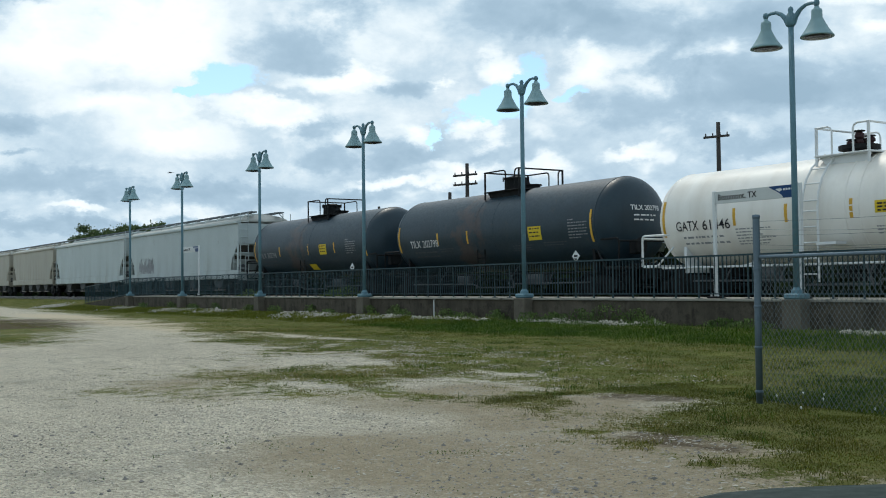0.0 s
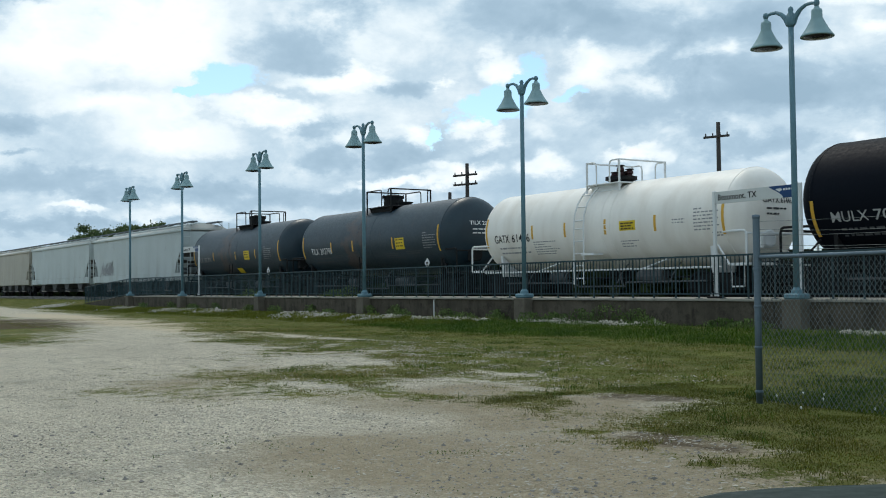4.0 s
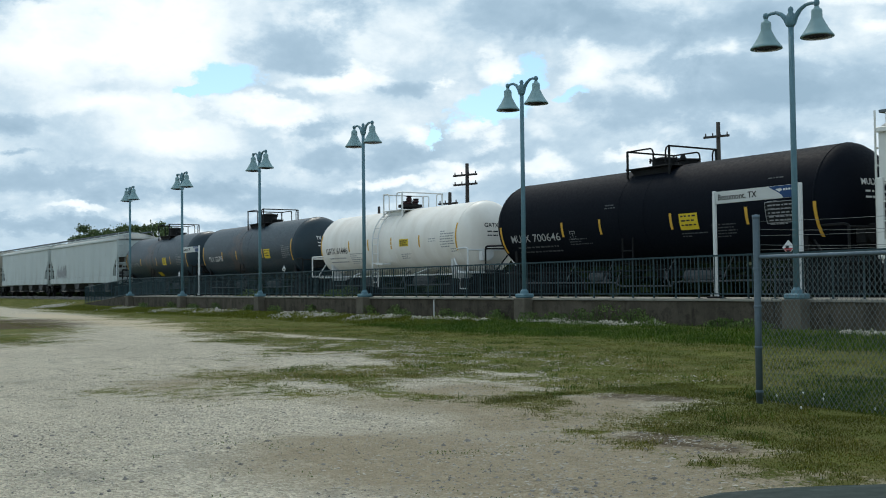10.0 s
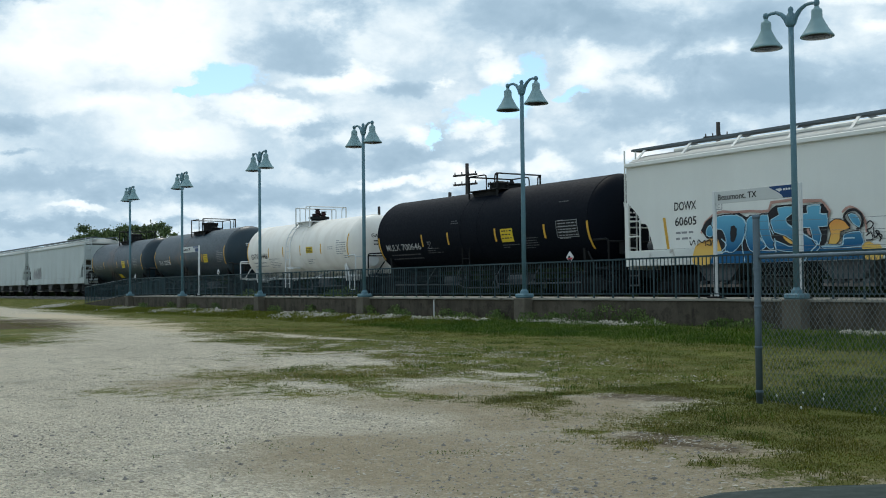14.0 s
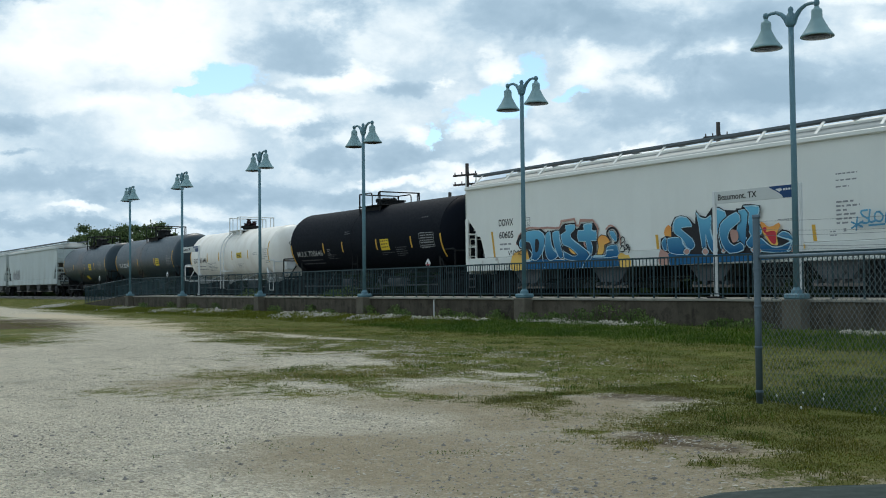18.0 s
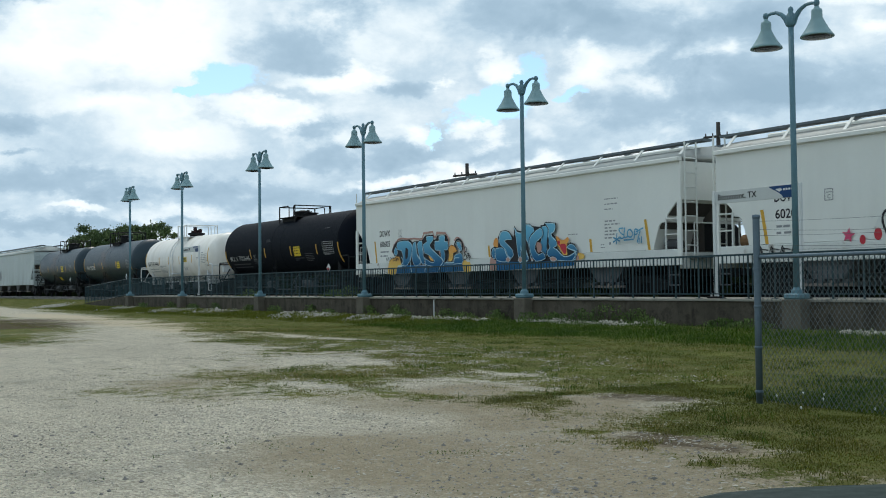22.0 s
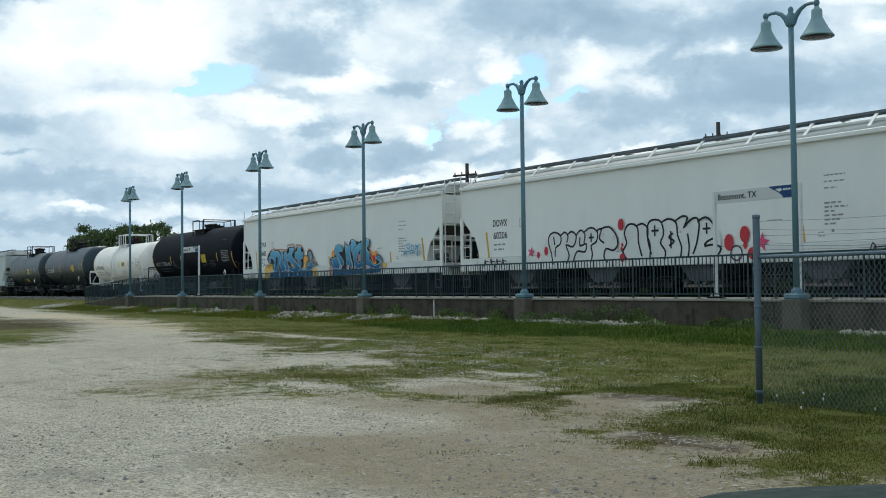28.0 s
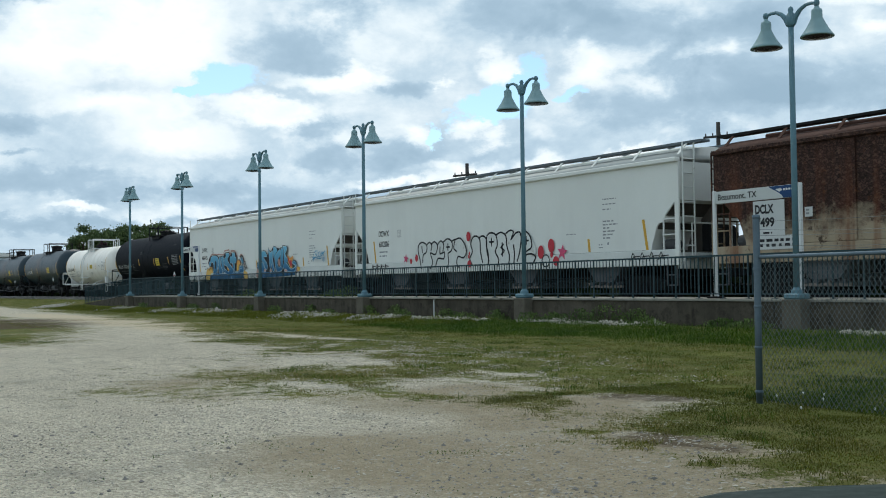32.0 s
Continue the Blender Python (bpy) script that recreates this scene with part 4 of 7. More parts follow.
def hopper(o, length, paint, sill_paint, label, walk_mat=M_WALK, roof_mat=None, mark="", number="", wall_z=4.10, outlets=4, side_writing=True):
    """A covered hopper car; its front body corner lies o metres behind the train's mark."""
    L, hw = length, 1.55
    car = empty("covered_hopper", pose(train_x(0) + o, TRACK_Y, RAIL_Z), label, "railway car", "cars of the freight train")
    CARS.append((car, o))
    S = -hw
    top = wall_z
    # body: flat sides that lean in a little at the top, sloped bottoms at both ends
    cut = [(0.03, 2.98), (0.20, 2.92), (0.58, 2.56), (0.60, 2.37), (0.84, 2.34), (0.92, 2.26), (1.14, 1.68), (1.16, 1.56)]
    out = cut + [(L - x, z) for x, z in cut[::-1]] + [(L - 0.03, top), (0.03, top)]
    part("body", prism(out, -hw, hw), paint, car)
    for x0, x1, sgn in ((0.0, 1.58, 1), (L, L - 1.58, -1)):
        # the sheet's dark colour carries the shade of the open bay
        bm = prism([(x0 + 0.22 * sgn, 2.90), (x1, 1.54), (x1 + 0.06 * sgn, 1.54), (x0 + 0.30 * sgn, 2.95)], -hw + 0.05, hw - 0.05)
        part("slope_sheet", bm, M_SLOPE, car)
        # triangular web under the slope, enlarged to block bright sky, and shear plate of the end bay
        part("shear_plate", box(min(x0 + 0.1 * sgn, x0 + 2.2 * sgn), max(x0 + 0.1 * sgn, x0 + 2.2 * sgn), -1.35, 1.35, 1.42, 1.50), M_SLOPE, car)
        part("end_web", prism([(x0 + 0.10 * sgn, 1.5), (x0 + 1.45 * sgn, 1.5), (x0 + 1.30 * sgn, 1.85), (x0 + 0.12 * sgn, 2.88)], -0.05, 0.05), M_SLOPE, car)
        part("brake_cylinder" if sgn > 0 else "brake_reservoir", rod((x0 + 0.55 * sgn, -1.05, 1.70), (x0 + 1.05 * sgn, -1.05, 1.70), 0.17, 14), M_OXIDE if number == "60206" and sgn > 0 else M_UNDER, car)
        part("air_reservoir", rod((x0 + 0.05 * sgn, 0.62, 1.95), (x0 + 1.0 * sgn, 0.62, 1.95), 0.36, 14), M_BLACK, car)
        part("valve_box", box(min(x0 - 0.02 * sgn, x0 + 0.3 * sgn), max(x0 - 0.02 * sgn, x0 + 0.3 * sgn), -0.35, 0.45, 1.5, 2.3, 0.03), M_BLACK, car)
        for sy in (-1, 1):
            xa = x0 - 0.02 * sgn
            part("corner_post", box(min(xa, xa + 0.17 * sgn), max(xa, xa + 0.17 * sgn), sy * hw - 0.05, sy * hw + 0.025, 1.08, 3.02, 0.012), paint, car)
            # grab irons beside the post
            g = bmesh.new()
            rod((x0 + 0.62 * sgn, sy * (hw + 0.02), 1.55), (x0 + 0.62 * sgn, sy * (hw + 0.02), 2.48), 0.03, 6, g)
            for z in (1.98, 2.44):
                rod((x0 + 0.1 * sgn, sy * (hw + 0.02), z), (x0 + 0.64 * sgn, sy * (hw + 0.02), z), 0.022, 6, g)
            part("handrail", g, sill_paint, car)
            # sill step below the corner
            st = bmesh.new()
            for dx in (0.12, 0.52):
                rod((x0 + dx * sgn, sy * hw, 1.1), (x0 + dx * sgn, sy * hw, 0.5), 0.022, 6, st)
            for z in (0.5, 0.8):
                rod((x0 + 0.12 * sgn, sy * hw, z), (x0 + 0.52 * sgn, sy * hw, z), 0.022, 6, st)
            part("sill_step", st, M_UNDER, car)
        # end ladder, across the car's end near both corners
        xe = x0 - 0.10 * sgn
        for ya in (-hw + 0.06, hw - 0.52):
            ladder(ya, ya + 0.46, xe, [1.65 + 0.42 * i for i in range(7)], 1.2, top + (0.55 if roof_mat is None else 0.1), 0.026, sill_paint, car, "end_ladder", "y")
        part("end_sill", box(min(x0, x0 + 0.16 * sgn), max(x0, x0 + 0.16 * sgn), -hw + 0.06, hw - 0.06, 0.98, 1.45, 0.01), sill_paint, car)
        part("crossover_grating", box(min(x0 - 0.28 * sgn, x0 - 0.01 * sgn), max(x0 - 0.28 * sgn, x0 - 0.01 * sgn), -1.3, 1.3, 1.28, 1.33), M_WALK, car)
        bm = bmesh.new()
        for y in (-1.25, -0.4, 0.4, 1.25):
            rod((x0 - 0.2 * sgn, y, 1.33), (x0 - 0.2 * sgn, y, 2.3), 0.02, 6, bm)
        rod((x0 - 0.2 * sgn, -1.25, 2.3), (x0 - 0.2 * sgn, 1.25, 2.3), 0.02, 6, bm)
        part("end_railing", bm, sill_paint, car)
        add_coupler(car, x0, -sgn)
    for sy in (-1, 1):
        y0, y1 = sorted((sy * (hw + 0.035), sy * (hw - 0.09)))
        part("side_sill", box(0.05, L - 0.05, y0, y1, 1.08, 1.55, 0.02), sill_paint, car)
        ya, yb = sorted((sy * (hw + 0.11), sy * (hw - 0.10)))
        part("eave", box(0.03, L - 0.03, ya, yb, top - 0.01, top + 0.12, 0.02), paint, car)
    # roof: shallow arch over the eaves
    arc = [(-hw - 0.01, top + 0.10)] + [(-hw + 2 * hw * i / 12, top + 0.11 + 0.39 * math.sin(math.pi * i / 12) ** 0.75) for i in range(1, 12)] + [(hw + 0.01, top + 0.10)]
    part("roof", beam_x(arc, 0.05, L - 0.05), roof_mat or M_ROOF, car, smooth=True)
    part("hatch_trough", box(0.8, L - 0.8, -0.32, 0.32, top + 0.46, top + 0.60, 0.04), roof_mat or paint, car)
    for i in range(9):
        x = 1.6 + (L - 3.2) * i / 8
        part("hatch_bar", box(x - 0.03, x + 0.03, -0.36, 0.36, top + 0.60, top + 0.65), M_WALK, car)
    for sy in (-1, 1):
        ya, yb = sorted((sy * 0.62, sy * 0.98))
        part("running_board", box(-0.35, L + 0.35, ya, yb, top + 0.57, top + 0.64), walk_mat, car)
        nb = 11
        for i in range(nb):
            x = 0.25 + (L - 0.5) * i / (nb - 1)
            bm = bmesh.new()
            vs = [(x - 0.05, sy * (hw - 0.16), top + 0.17), (x + 0.05, sy * (hw - 0.16), top + 0.17), (x + 0.05, sy * 0.98, top + 0.57), (x - 0.05, sy * 0.98, top + 0.57)]
            b0 = [bm.verts.new(v) for v in vs]
            b1 = [bm.verts.new((v[0], v[1] - 0.03 * sy, v[2])) for v in vs]
            bm.faces.new(b0), bm.faces.new(b1[::-1])
            for a in range(4):
                bm.faces.new((b0[a], b1[a], b1[(a + 1) % 4], b0[(a + 1) % 4]))
            bmesh.ops.recalc_face_normals(bm, faces=bm.faces)
            part("board_bracket", bm, sill_paint if roof_mat is None else roof_mat, car)
    # below: centre sill, discharge bays, trucks, brake rod
    part("center_sill", box(0.1, L - 0.1, -0.28, 0.28, 0.78, 1.2), M_BLACK, car)
    for i in range(outlets):
        x = L / 2 + (i - (outlets - 1) / 2) * (L - 7.0) / max(1, outlets - 1)
        bm = prism([(x - 1.3, 1.56), (x + 1.3, 1.56), (x + 0.42, 0.62), (x - 0.42, 0.62)], -1.35, 1.35)
        bay = part("discharge_bay", bm, M_UNDER, car)
        part("outlet_gate", box(x - 0.48, x + 0.48, -1.2, 1.2, 0.42, 0.62, 0.03), M_UNDER, bay)
        part("gate_rack", box(x - 0.75, x + 0.75, -1.3, -1.22, 0.44, 0.52), M_STEEL, bay)
        for dx in (-0.6, -0.2, 0.2, 0.6):
            part("rack_roller", rod((x + dx, -1.38, 0.56), (x + dx, -1.2, 0.56), 0.06, 8), M_UNDER, bay)
        part("gate_shaft", rod((x + 0.2, -1.45, 0.55), (x + 0.2, 1.45, 0.55), 0.04, 8), M_STEEL, bay)
    part("brake_rod", rod((2.5, -0.9, 0.72), (L - 2.5, -0.9, 0.72), 0.03, 6), M_BLACK, car)
    for x in (2.05, L - 2.05):
        add_truck(car, x)
    # markings on the near side
    if side_writing:
        add_stripes(car, (1.62,), 1.56, 2.48, S - 0.006, 0.16)
        add_stripes(car, (L - 1.50,), 1.56, 2.48, S - 0.006, 0.16)
        add_stripes(car, (6.4, 10.0, 15.6), 1.58, 2.0, S - 0.006, 0.05)
        for row in ((16.3, 3.2, [0.62, 0.6, 0.38], 0.16, 0.035), (16.3, 2.50, [0.5, 0.68, 0.36, 0.55, 0.45, 0.36], 0.105, 0.045), (16.1, 1.78, [0.17, 0.2], 0.09, 0.03), (16.5, 1.78, [0.08], 0.09, 0.08), (2.1, 1.98, [0.75, 0.6], 0.17, 0.06), (14.5, 2.17, [0.5], 0.1, 0.03)):
            part("data_stencils", bars_text(*row, S - 0.005), M_INK_G, car)
    if mark:
        part_of("reporting_mark", on_side(lettering(mark, 0.24, 0.86), 2.05, 2.66, S - 0.006), M_INK, car)
        part_of("car_number", on_side(lettering(number, 0.24, 0.84), 2.07, 2.22, S - 0.006), M_INK, car)
        fr = bmesh.new()
        for a in ((3.62, 3.64, 2.58, 2.88), (3.86, 3.88, 2.58, 2.88), (3.64, 3.86, 2.58, 2.60), (3.64, 3.86, 2.86, 2.88), (3.66, 3.84, 2.78, 2.80)):
            plate(*a, S - 0.006, 1, fr)
        part("inspection_stencil", fr, M_INK_G, car)
        part_of("inspection_letter", on_side(lettering("C", 0.1), 3.71, 2.63, S - 0.006), M_INK_G, car)
    return car


def tank_car(o, half, shell, r, zc, paint, label, trim, mark="", number="", ink=M_INK_W, white=False, dome=True, rail_mat=None, rails=(-0.57, 1.52, 1.29, 0.25, 0.67), dome_h=0.42):
    """A tank car about its middle, o metres behind the train's mark; half: half its length over couplers, shell: half the straight shell."""
    car = empty("tank_car", pose(train_x(0) + o, TRACK_Y, RAIL_Z), label, "railway car", "cars of the freight train")
    CARS.append((car, o))
    depth = 0.46 * r + 0.08
    prof = []
    for i in range(9):
        a = math.pi / 2 * i / 8
        prof.append((max(0.01, r * math.sin(a)), -shell - depth * math.cos(a)))
    rings = [-shell, -shell + 0.02, -shell * 0.5, -0.6, 0.6, shell * 0.5, shell - 0.02, shell]
    prof = prof[:-1] + [(r + (0.006 if abs(x) < shell and abs(abs(x) - 0.6) < 0.01 else 0), x) for x in rings] + [(q, -x) for q, x in prof[:-1][::-1]]
    tank = part("tank", lathe(prof, "x", 56), paint, car, smooth=True)
    tank.matrix_basis = pose(0, 0, zc)
    for x in (-shell, shell):
        part("weld_seam", lathe([(r + 0.001, x - 0.03), (r + 0.008, x - 0.02), (r + 0.008, x + 0.02), (r + 0.001, x + 0.03)], "x", 56), paint, tank)
    top = zc + r
    # manway platform with a bent-pipe rail round each end, dome or valves
    xa, xb, back_a, back_b, h = rails
    w = 1.0
    part("manway_platform", box(xa - 0.05, xb + 0.05, -w - 0.04, w + 0.04, top - 0.09, top - 0.05, 0.01), trim, car)
    rm = rail_mat or trim
    for x0, back in ((xa, back_a), (xb, -back_b)):
        k = math.copysign(0.12, back)
        part("end_rail", rod((x0, -w, top + h), (x0, w, top + h), 0.028, 6), rm, car)
        for y in (-w, w):
            part("rail_post", box(x0 - 0.035, x0 + 0.035, y - 0.02, y + 0.02, top - 0.34, top + h + 0.02), rm, car)
            part("guard_rail", pipe([(x0, y, top + h), (x0 + back - k, y, top + h), (x0 + back - k * 0.3, y, top + h - 0.04), (x0 + back, y, top + h - 0.14), (x0 + back, y, top - 0.12)], 0.026, 6), rm, car)
    for y in (-w, w):
        part("platform_bracket", prism([(xa, top - 0.09), (xb, top - 0.09), (xb - 0.2, top - 0.30), (xa + 0.2, top - 0.30)], y * 0.86 - 0.02, y * 0.86 + 0.02), trim, car)
    if dome:
        d = part("manway_dome", lathe([(0.42, top - 0.1), (0.42, top + dome_h), (0.46, top + dome_h + 0.01), (0.46, top + dome_h + 0.06), (0.38, top + dome_h + 0.08), (0.12, top + dome_h + 0.14)], seg=20), trim, car)
        for i in range(8):
            a = i * math.pi / 4
            part("eye_bolt", rod((0.47 * math.cos(a), 0.47 * math.sin(a), top + dome_h - 0.06), (0.47 * math.cos(a), 0.47 * math.sin(a), top + dome_h + 0.10), 0.03, 6), trim, d)
        part("valve_flange", lathe([(0.30, top - 0.05), (0.30, top + 0.10), (0.36, top + 0.11), (0.36, top + 0.15), (0.10, top + 0.17)], seg=18), trim, car).matrix_basis = pose(1.0, 0, 0)
        part("vent_valve", lathe([(0.10, top), (0.10, top + 0.2), (0.06, top + 0.3)], seg=10), trim, car).matrix_basis = pose(0.85, -0.1, 0)
    else:
        d = part("valve_nozzle", lathe([(0.40, top - 0.1), (0.40, top + 0.10), (0.52, top + 0.11), (0.52, top + 0.22), (0.3, top + 0.23)], seg=20), M_BLACK, car)
        for i, (x, y, h) in enumerate(((-0.24, 0.1, 0.40), (0.10, -0.12, 0.58), (0.22, 0.16, 0.46), (-0.08, -0.2, 0.36), (0.0, 0.22, 0.40))):
            v = part("valve", lathe([(0.06, top + 0.20), (0.11, top + h * 0.5), (0.08, top + h * 0.62), (0.13, top + h * 0.72), (0.12, top + h * 0.86), (0.05, top + h)], seg=10), M_VALVE, d)
            v.matrix_basis = pose(x, y, 0)
            part("handwheel", lathe([(0.12, top + h - 0.02), (0.15, top + h), (0.12, top + h + 0.02)], seg=12), M_BLACK, v)
    # side ladder from the walkway up
    if white:
        bm = bmesh.new()
        for x in (-0.62, -0.14):
            pts = [(x, -r - 0.12, 0.55), (x, -r - 0.12, zc)] + [(x, -(r + 0.12) * math.cos(a), zc + (r + 0.12) * math.sin(a)) for a in (0.25, 0.5, 0.75, 1.0, 1.2)]
            pipe(pts, 0.03, 6, bm)
        for z in [0.75 + 0.4 * i for i in range(5)]:
            rod((-0.62, -r - 0.12, z), (-0.14, -r - 0.12, z), 0.02, 6, bm)
        for a in (0.12, 0.42, 0.72, 1.0):
            rod((-0.62, -(r + 0.12) * math.cos(a), zc + (r + 0.12) * math.sin(a)), (-0.14, -(r + 0.12) * math.cos(a), zc + (r + 0.12) * math.sin(a)), 0.02, 6, bm)
        part("side_ladder", bm, trim, car)
        part("side_handrail", pipe([(-half + 1.3, -1.5, 1.0), (half - 1.3, -1.5, 1.0)], 0.03, 6), trim, car)
        for x in (-2.6, 2.5):
            part("rail_bracket", rod((x, -1.48, 1.0), (x + 0.5, -0.9, zc - r * 0.8), 0.03, 6), trim, car)
        part("ladder_step", box(-0.1, 0.5, -r - 0.25, -r + 0.15, zc - 0.95, zc - 0.88), trim, car)
        for x in (0.55, 0.95):
            band = part("wrap_band", lathe([(r + 0.002, x - 0.04), (r + 0.02, x - 0.03), (r + 0.02, x + 0.03), (r + 0.002, x + 0.04)], "x", 48), paint, tank)
    else:
        ladder(-0.3, 0.16, -r - 0.06, [0.8 + 0.38 * i for i in range(3)], 0.55, zc - 0.7, 0.028, M_BLACK, car, "side_ladder")
        for x in (-0.62, 0.48):
            part("wrap_band", lathe([(r + 0.002, x - 0.08), (r + 0.014, x - 0.07), (r + 0.014, x + 0.07), (r + 0.002, x + 0.08)], "x", 48), paint, tank)
        part("side_handrail", pipe([(-half + 1.4, -1.5, 0.95), (half - 1.4, -1.5, 0.95)], 0.028, 6), M_BLACK, car)
    # ends: stub sill, bolster web, platform, handrail, coupler
    frame_mat = trim if white else M_BLACK
    for s in (-1, 1):
        xe = s * (half - 0.45)
        xb = s * (half - 1.95)
        part("stub_sill", box(min(xe, xb - 0.9 * s), max(xe, xb - 0.9 * s), -0.3, 0.3, 0.72, zc - r + 0.14), M_BLACK, car)
        w = []
        for i in range(9):
            a = math.pi * (0.22 + 0.56 * i / 8)
            w.append(((r + 0.02) * math.cos(a), zc - (r + 0.02) * math.sin(a)))
        bm = beam_x([(1.15, 0.85), (1.22, zc - 0.82)] + w + [(-1.22, zc - 0.82), (-1.15, 0.85)], xb - 0.06, xb + 0.06)
        part("bolster_saddle", bm, frame_mat, car)
        xs = sorted((xe, xe - s * 0.62))
        part("end_platform", box(xs[0], xs[1], -1.5, 1.5, 1.02, 1.10, 0.01), frame_mat, car)
        hr = bmesh.new()
        for yy in (-1.48, 1.48):
            pipe([(xe - s * 1.25, yy * 0.86, 1.98), (xe - s * 0.12, yy, 1.98), (xe - s * 0.03, yy, 1.95), (xe, yy, 1.86), (xe, yy, 1.06)], 0.035, 6, hr)
            rod((xe - s * 0.62, yy, 1.06), (xe - s * 1.15, yy * 0.9, 1.62), 0.03, 6, hr)
            st = bmesh.new()
            pipe([(xe - s * 0.55, yy, 1.04), (xe - s * 0.55, yy, 0.45), (xe - s * 0.1, yy, 0.45), (xe - s * 0.1, yy, 1.04)], 0.024, 6, st)
            part("sill_step", st, M_BLACK if s < 0 or not white else trim, car)
        rod((xe, -1.48, 1.9), (xe, 1.48, 1.9), 0.03, 6, hr)
        part("end_handrail", hr, trim if white else M_BLACK, car)
        if s > 0:
            bw = part("brake_wheel", lathe([(0.22, xe - 0.02), (0.27, xe), (0.22, xe + 0.02), (0.05, xe + 0.01)], "x", 16), frame_mat, car)
            bw.matrix_basis = pose(0, -0.55, 1.75)
            part("brake_gear_box", box(xe - 0.35, xe - 0.05, -0.75, -0.35, 1.5, 1.95, 0.03), frame_mat, car)
        else:
            part("brake_valve", box(xe + 0.9, xe + 1.5, -1.1, -0.5, 0.7, 1.05, 0.05), M_BLACK, car)
        add_coupler(car, xe, s)
    part("brake_rod", rod((-half + 2, -0.5, 0.75), (half - 2, -0.5, 0.75), 0.03, 6), M_BLACK, car)
    part("brake_cylinder", rod((-2.9, -0.55, 0.80), (-2.2, -0.55, 0.80), 0.19, 12), M_UNDER, car)
    part("air_reservoir", rod((1.5, -0.6, 0.78), (2.6, -0.6, 0.78), 0.22, 12), M_UNDER, car)
    part("air_pipe", pipe([(-half + 2.2, -1.15, 0.62), (-1.2, -1.15, 0.60), (-1.0, -1.0, 0.48), (1.2, -1.0, 0.48), (1.4, -1.15, 0.60), (half - 2.2, -1.15, 0.62)], 0.028, 6), M_UNDER, car)
    for x in (-3.6, -1.7, 1.0, 3.3):
        part("pipe_hanger", pipe([(x, -1.15, 0.58), (x, -1.0, 0.85), (x, -0.6, zc - r + 0.25)], 0.022, 6), M_UNDER, car)
    for x, lean in ((-1.5, 0.25), (0.9, -0.2)):
        part("brake_lever", rod((x, -0.8, 0.45), (x + lean, -0.8, 1.0), 0.035, 6), M_UNDER, car)
    part("bottom_outlet", lathe([(0.3, zc - r + 0.02), (0.3, zc - r - 0.15), (0.16, zc - r - 0.2), (0.16, zc - r - 0.42)], seg=14), M_BLACK, car)
    part("outlet_skid", prism([(-0.7, zc - r + 0.02), (0.7, zc - r + 0.02), (0.25, zc - r - 0.45), (-0.25, zc - r - 0.45)], -0.06, 0.06), M_BLACK, car)
    for s in (-1, 1):
        add_truck(car, s * (half - 1.95))
    return car


def tank_marks(car, r, zc, end_z, stripes, ends, yellow_at, panel_at, mark_at, mark, number, ink, extra_rows=(), yz=(2.08, 2.56)):
    """Stripes, warning panel and stencils on the near side of a tank."""
    def stick(bm, lift, name, material):
        return part(name, wrap_tank(bm, zc, r, lift), material, car)
    for x in stripes:
        stick(plate(x - 0.05, x + 0.05, 2.12, 2.60, 0, 4), 0.006, "reflector_stripe", M_YELLOW)
    for x in ends:
        stick(plate(x - 0.05, x + 0.05, *end_z, 0, 10), 0.012, "reflector_stripe", M_YELLOW)
    if yellow_at is not None:
        stick(plate(yellow_at - 0.36, yellow_at + 0.36, *yz, 0, 4), 0.006, "warning_panel", M_YEL_SIGN)
        tagged(stick(bars_text(yellow_at - 0.29, yz[1] - 0.10, [0.58, 0.52, 0.56], (yz[1] - yz[0]) * 0.27, 0.045, 0), 0.010, "warning_writing", M_INK), kind="stuff")
    if panel_at is not None:
        b = bmesh.new()
        bars_text(panel_at - 0.45, 2.66, [0.3, 0.95, 0.9, 0.95, 0.9, 0.95, 0.6], 0.10, 0.038, 0, b)
        tagged(stick(b, 0.006, "data_stencils", M_INK_G), kind="stuff")
    x, z, h, w1, w2 = mark_at
    me = wrap_tank(on_side(lettering(mark, h, w1, 0.004), x, z, 0), zc, r, 0.016)
    part_of("reporting_mark", me, ink, car)
    me = wrap_tank(on_side(lettering(number, h, w2, 0.004), x + w1 + 0.16, z, 0), zc, r, 0.016)
    part_of("car_number", me, ink, car)
    b = bmesh.new()
    bars_text(x + 0.2, z - 0.24, [w1 + w2 - 0.3, w1 + w2 - 0.2], 0.19, 0.06, 0, b)
    small = M_INK_G if ink == M_INK else M_INK_D
    tagged(stick(b, 0.006, "weight_stencils", small), kind="stuff")
    for rx, rz, widths in extra_rows:
        tagged(stick(bars_text(rx, rz, widths, 0.09, 0.036, 0), 0.006, "small_stencils", small), kind="stuff")


def head_marks(car, r, zc, shell, rows, ink, mark=""):
    """Stencils on the rear head of a tank."""
    depth = 0.46 * r + 0.08

    def lay(me):
        for v in (me.vertices if isinstance(me, bpy.types.Mesh) else me.verts):
            y, z = v.co.x, v.co.z - zc
            k = max(0.0, 1 - (y * y + z * z) / (r * r))
            v.co = (shell + depth * math.sqrt(k) + 0.012, y, v.co.z)
        return me
    if mark:
        part_of("head_mark", lay(on_side(lettering(mark, 0.16, 1.25), -0.55, zc + 0.35, 0)), ink, car)
    part("head_stencils", lay(bars_text(-0.45, zc + 0.16, rows, 0.15, 0.05, 0)), ink, car)


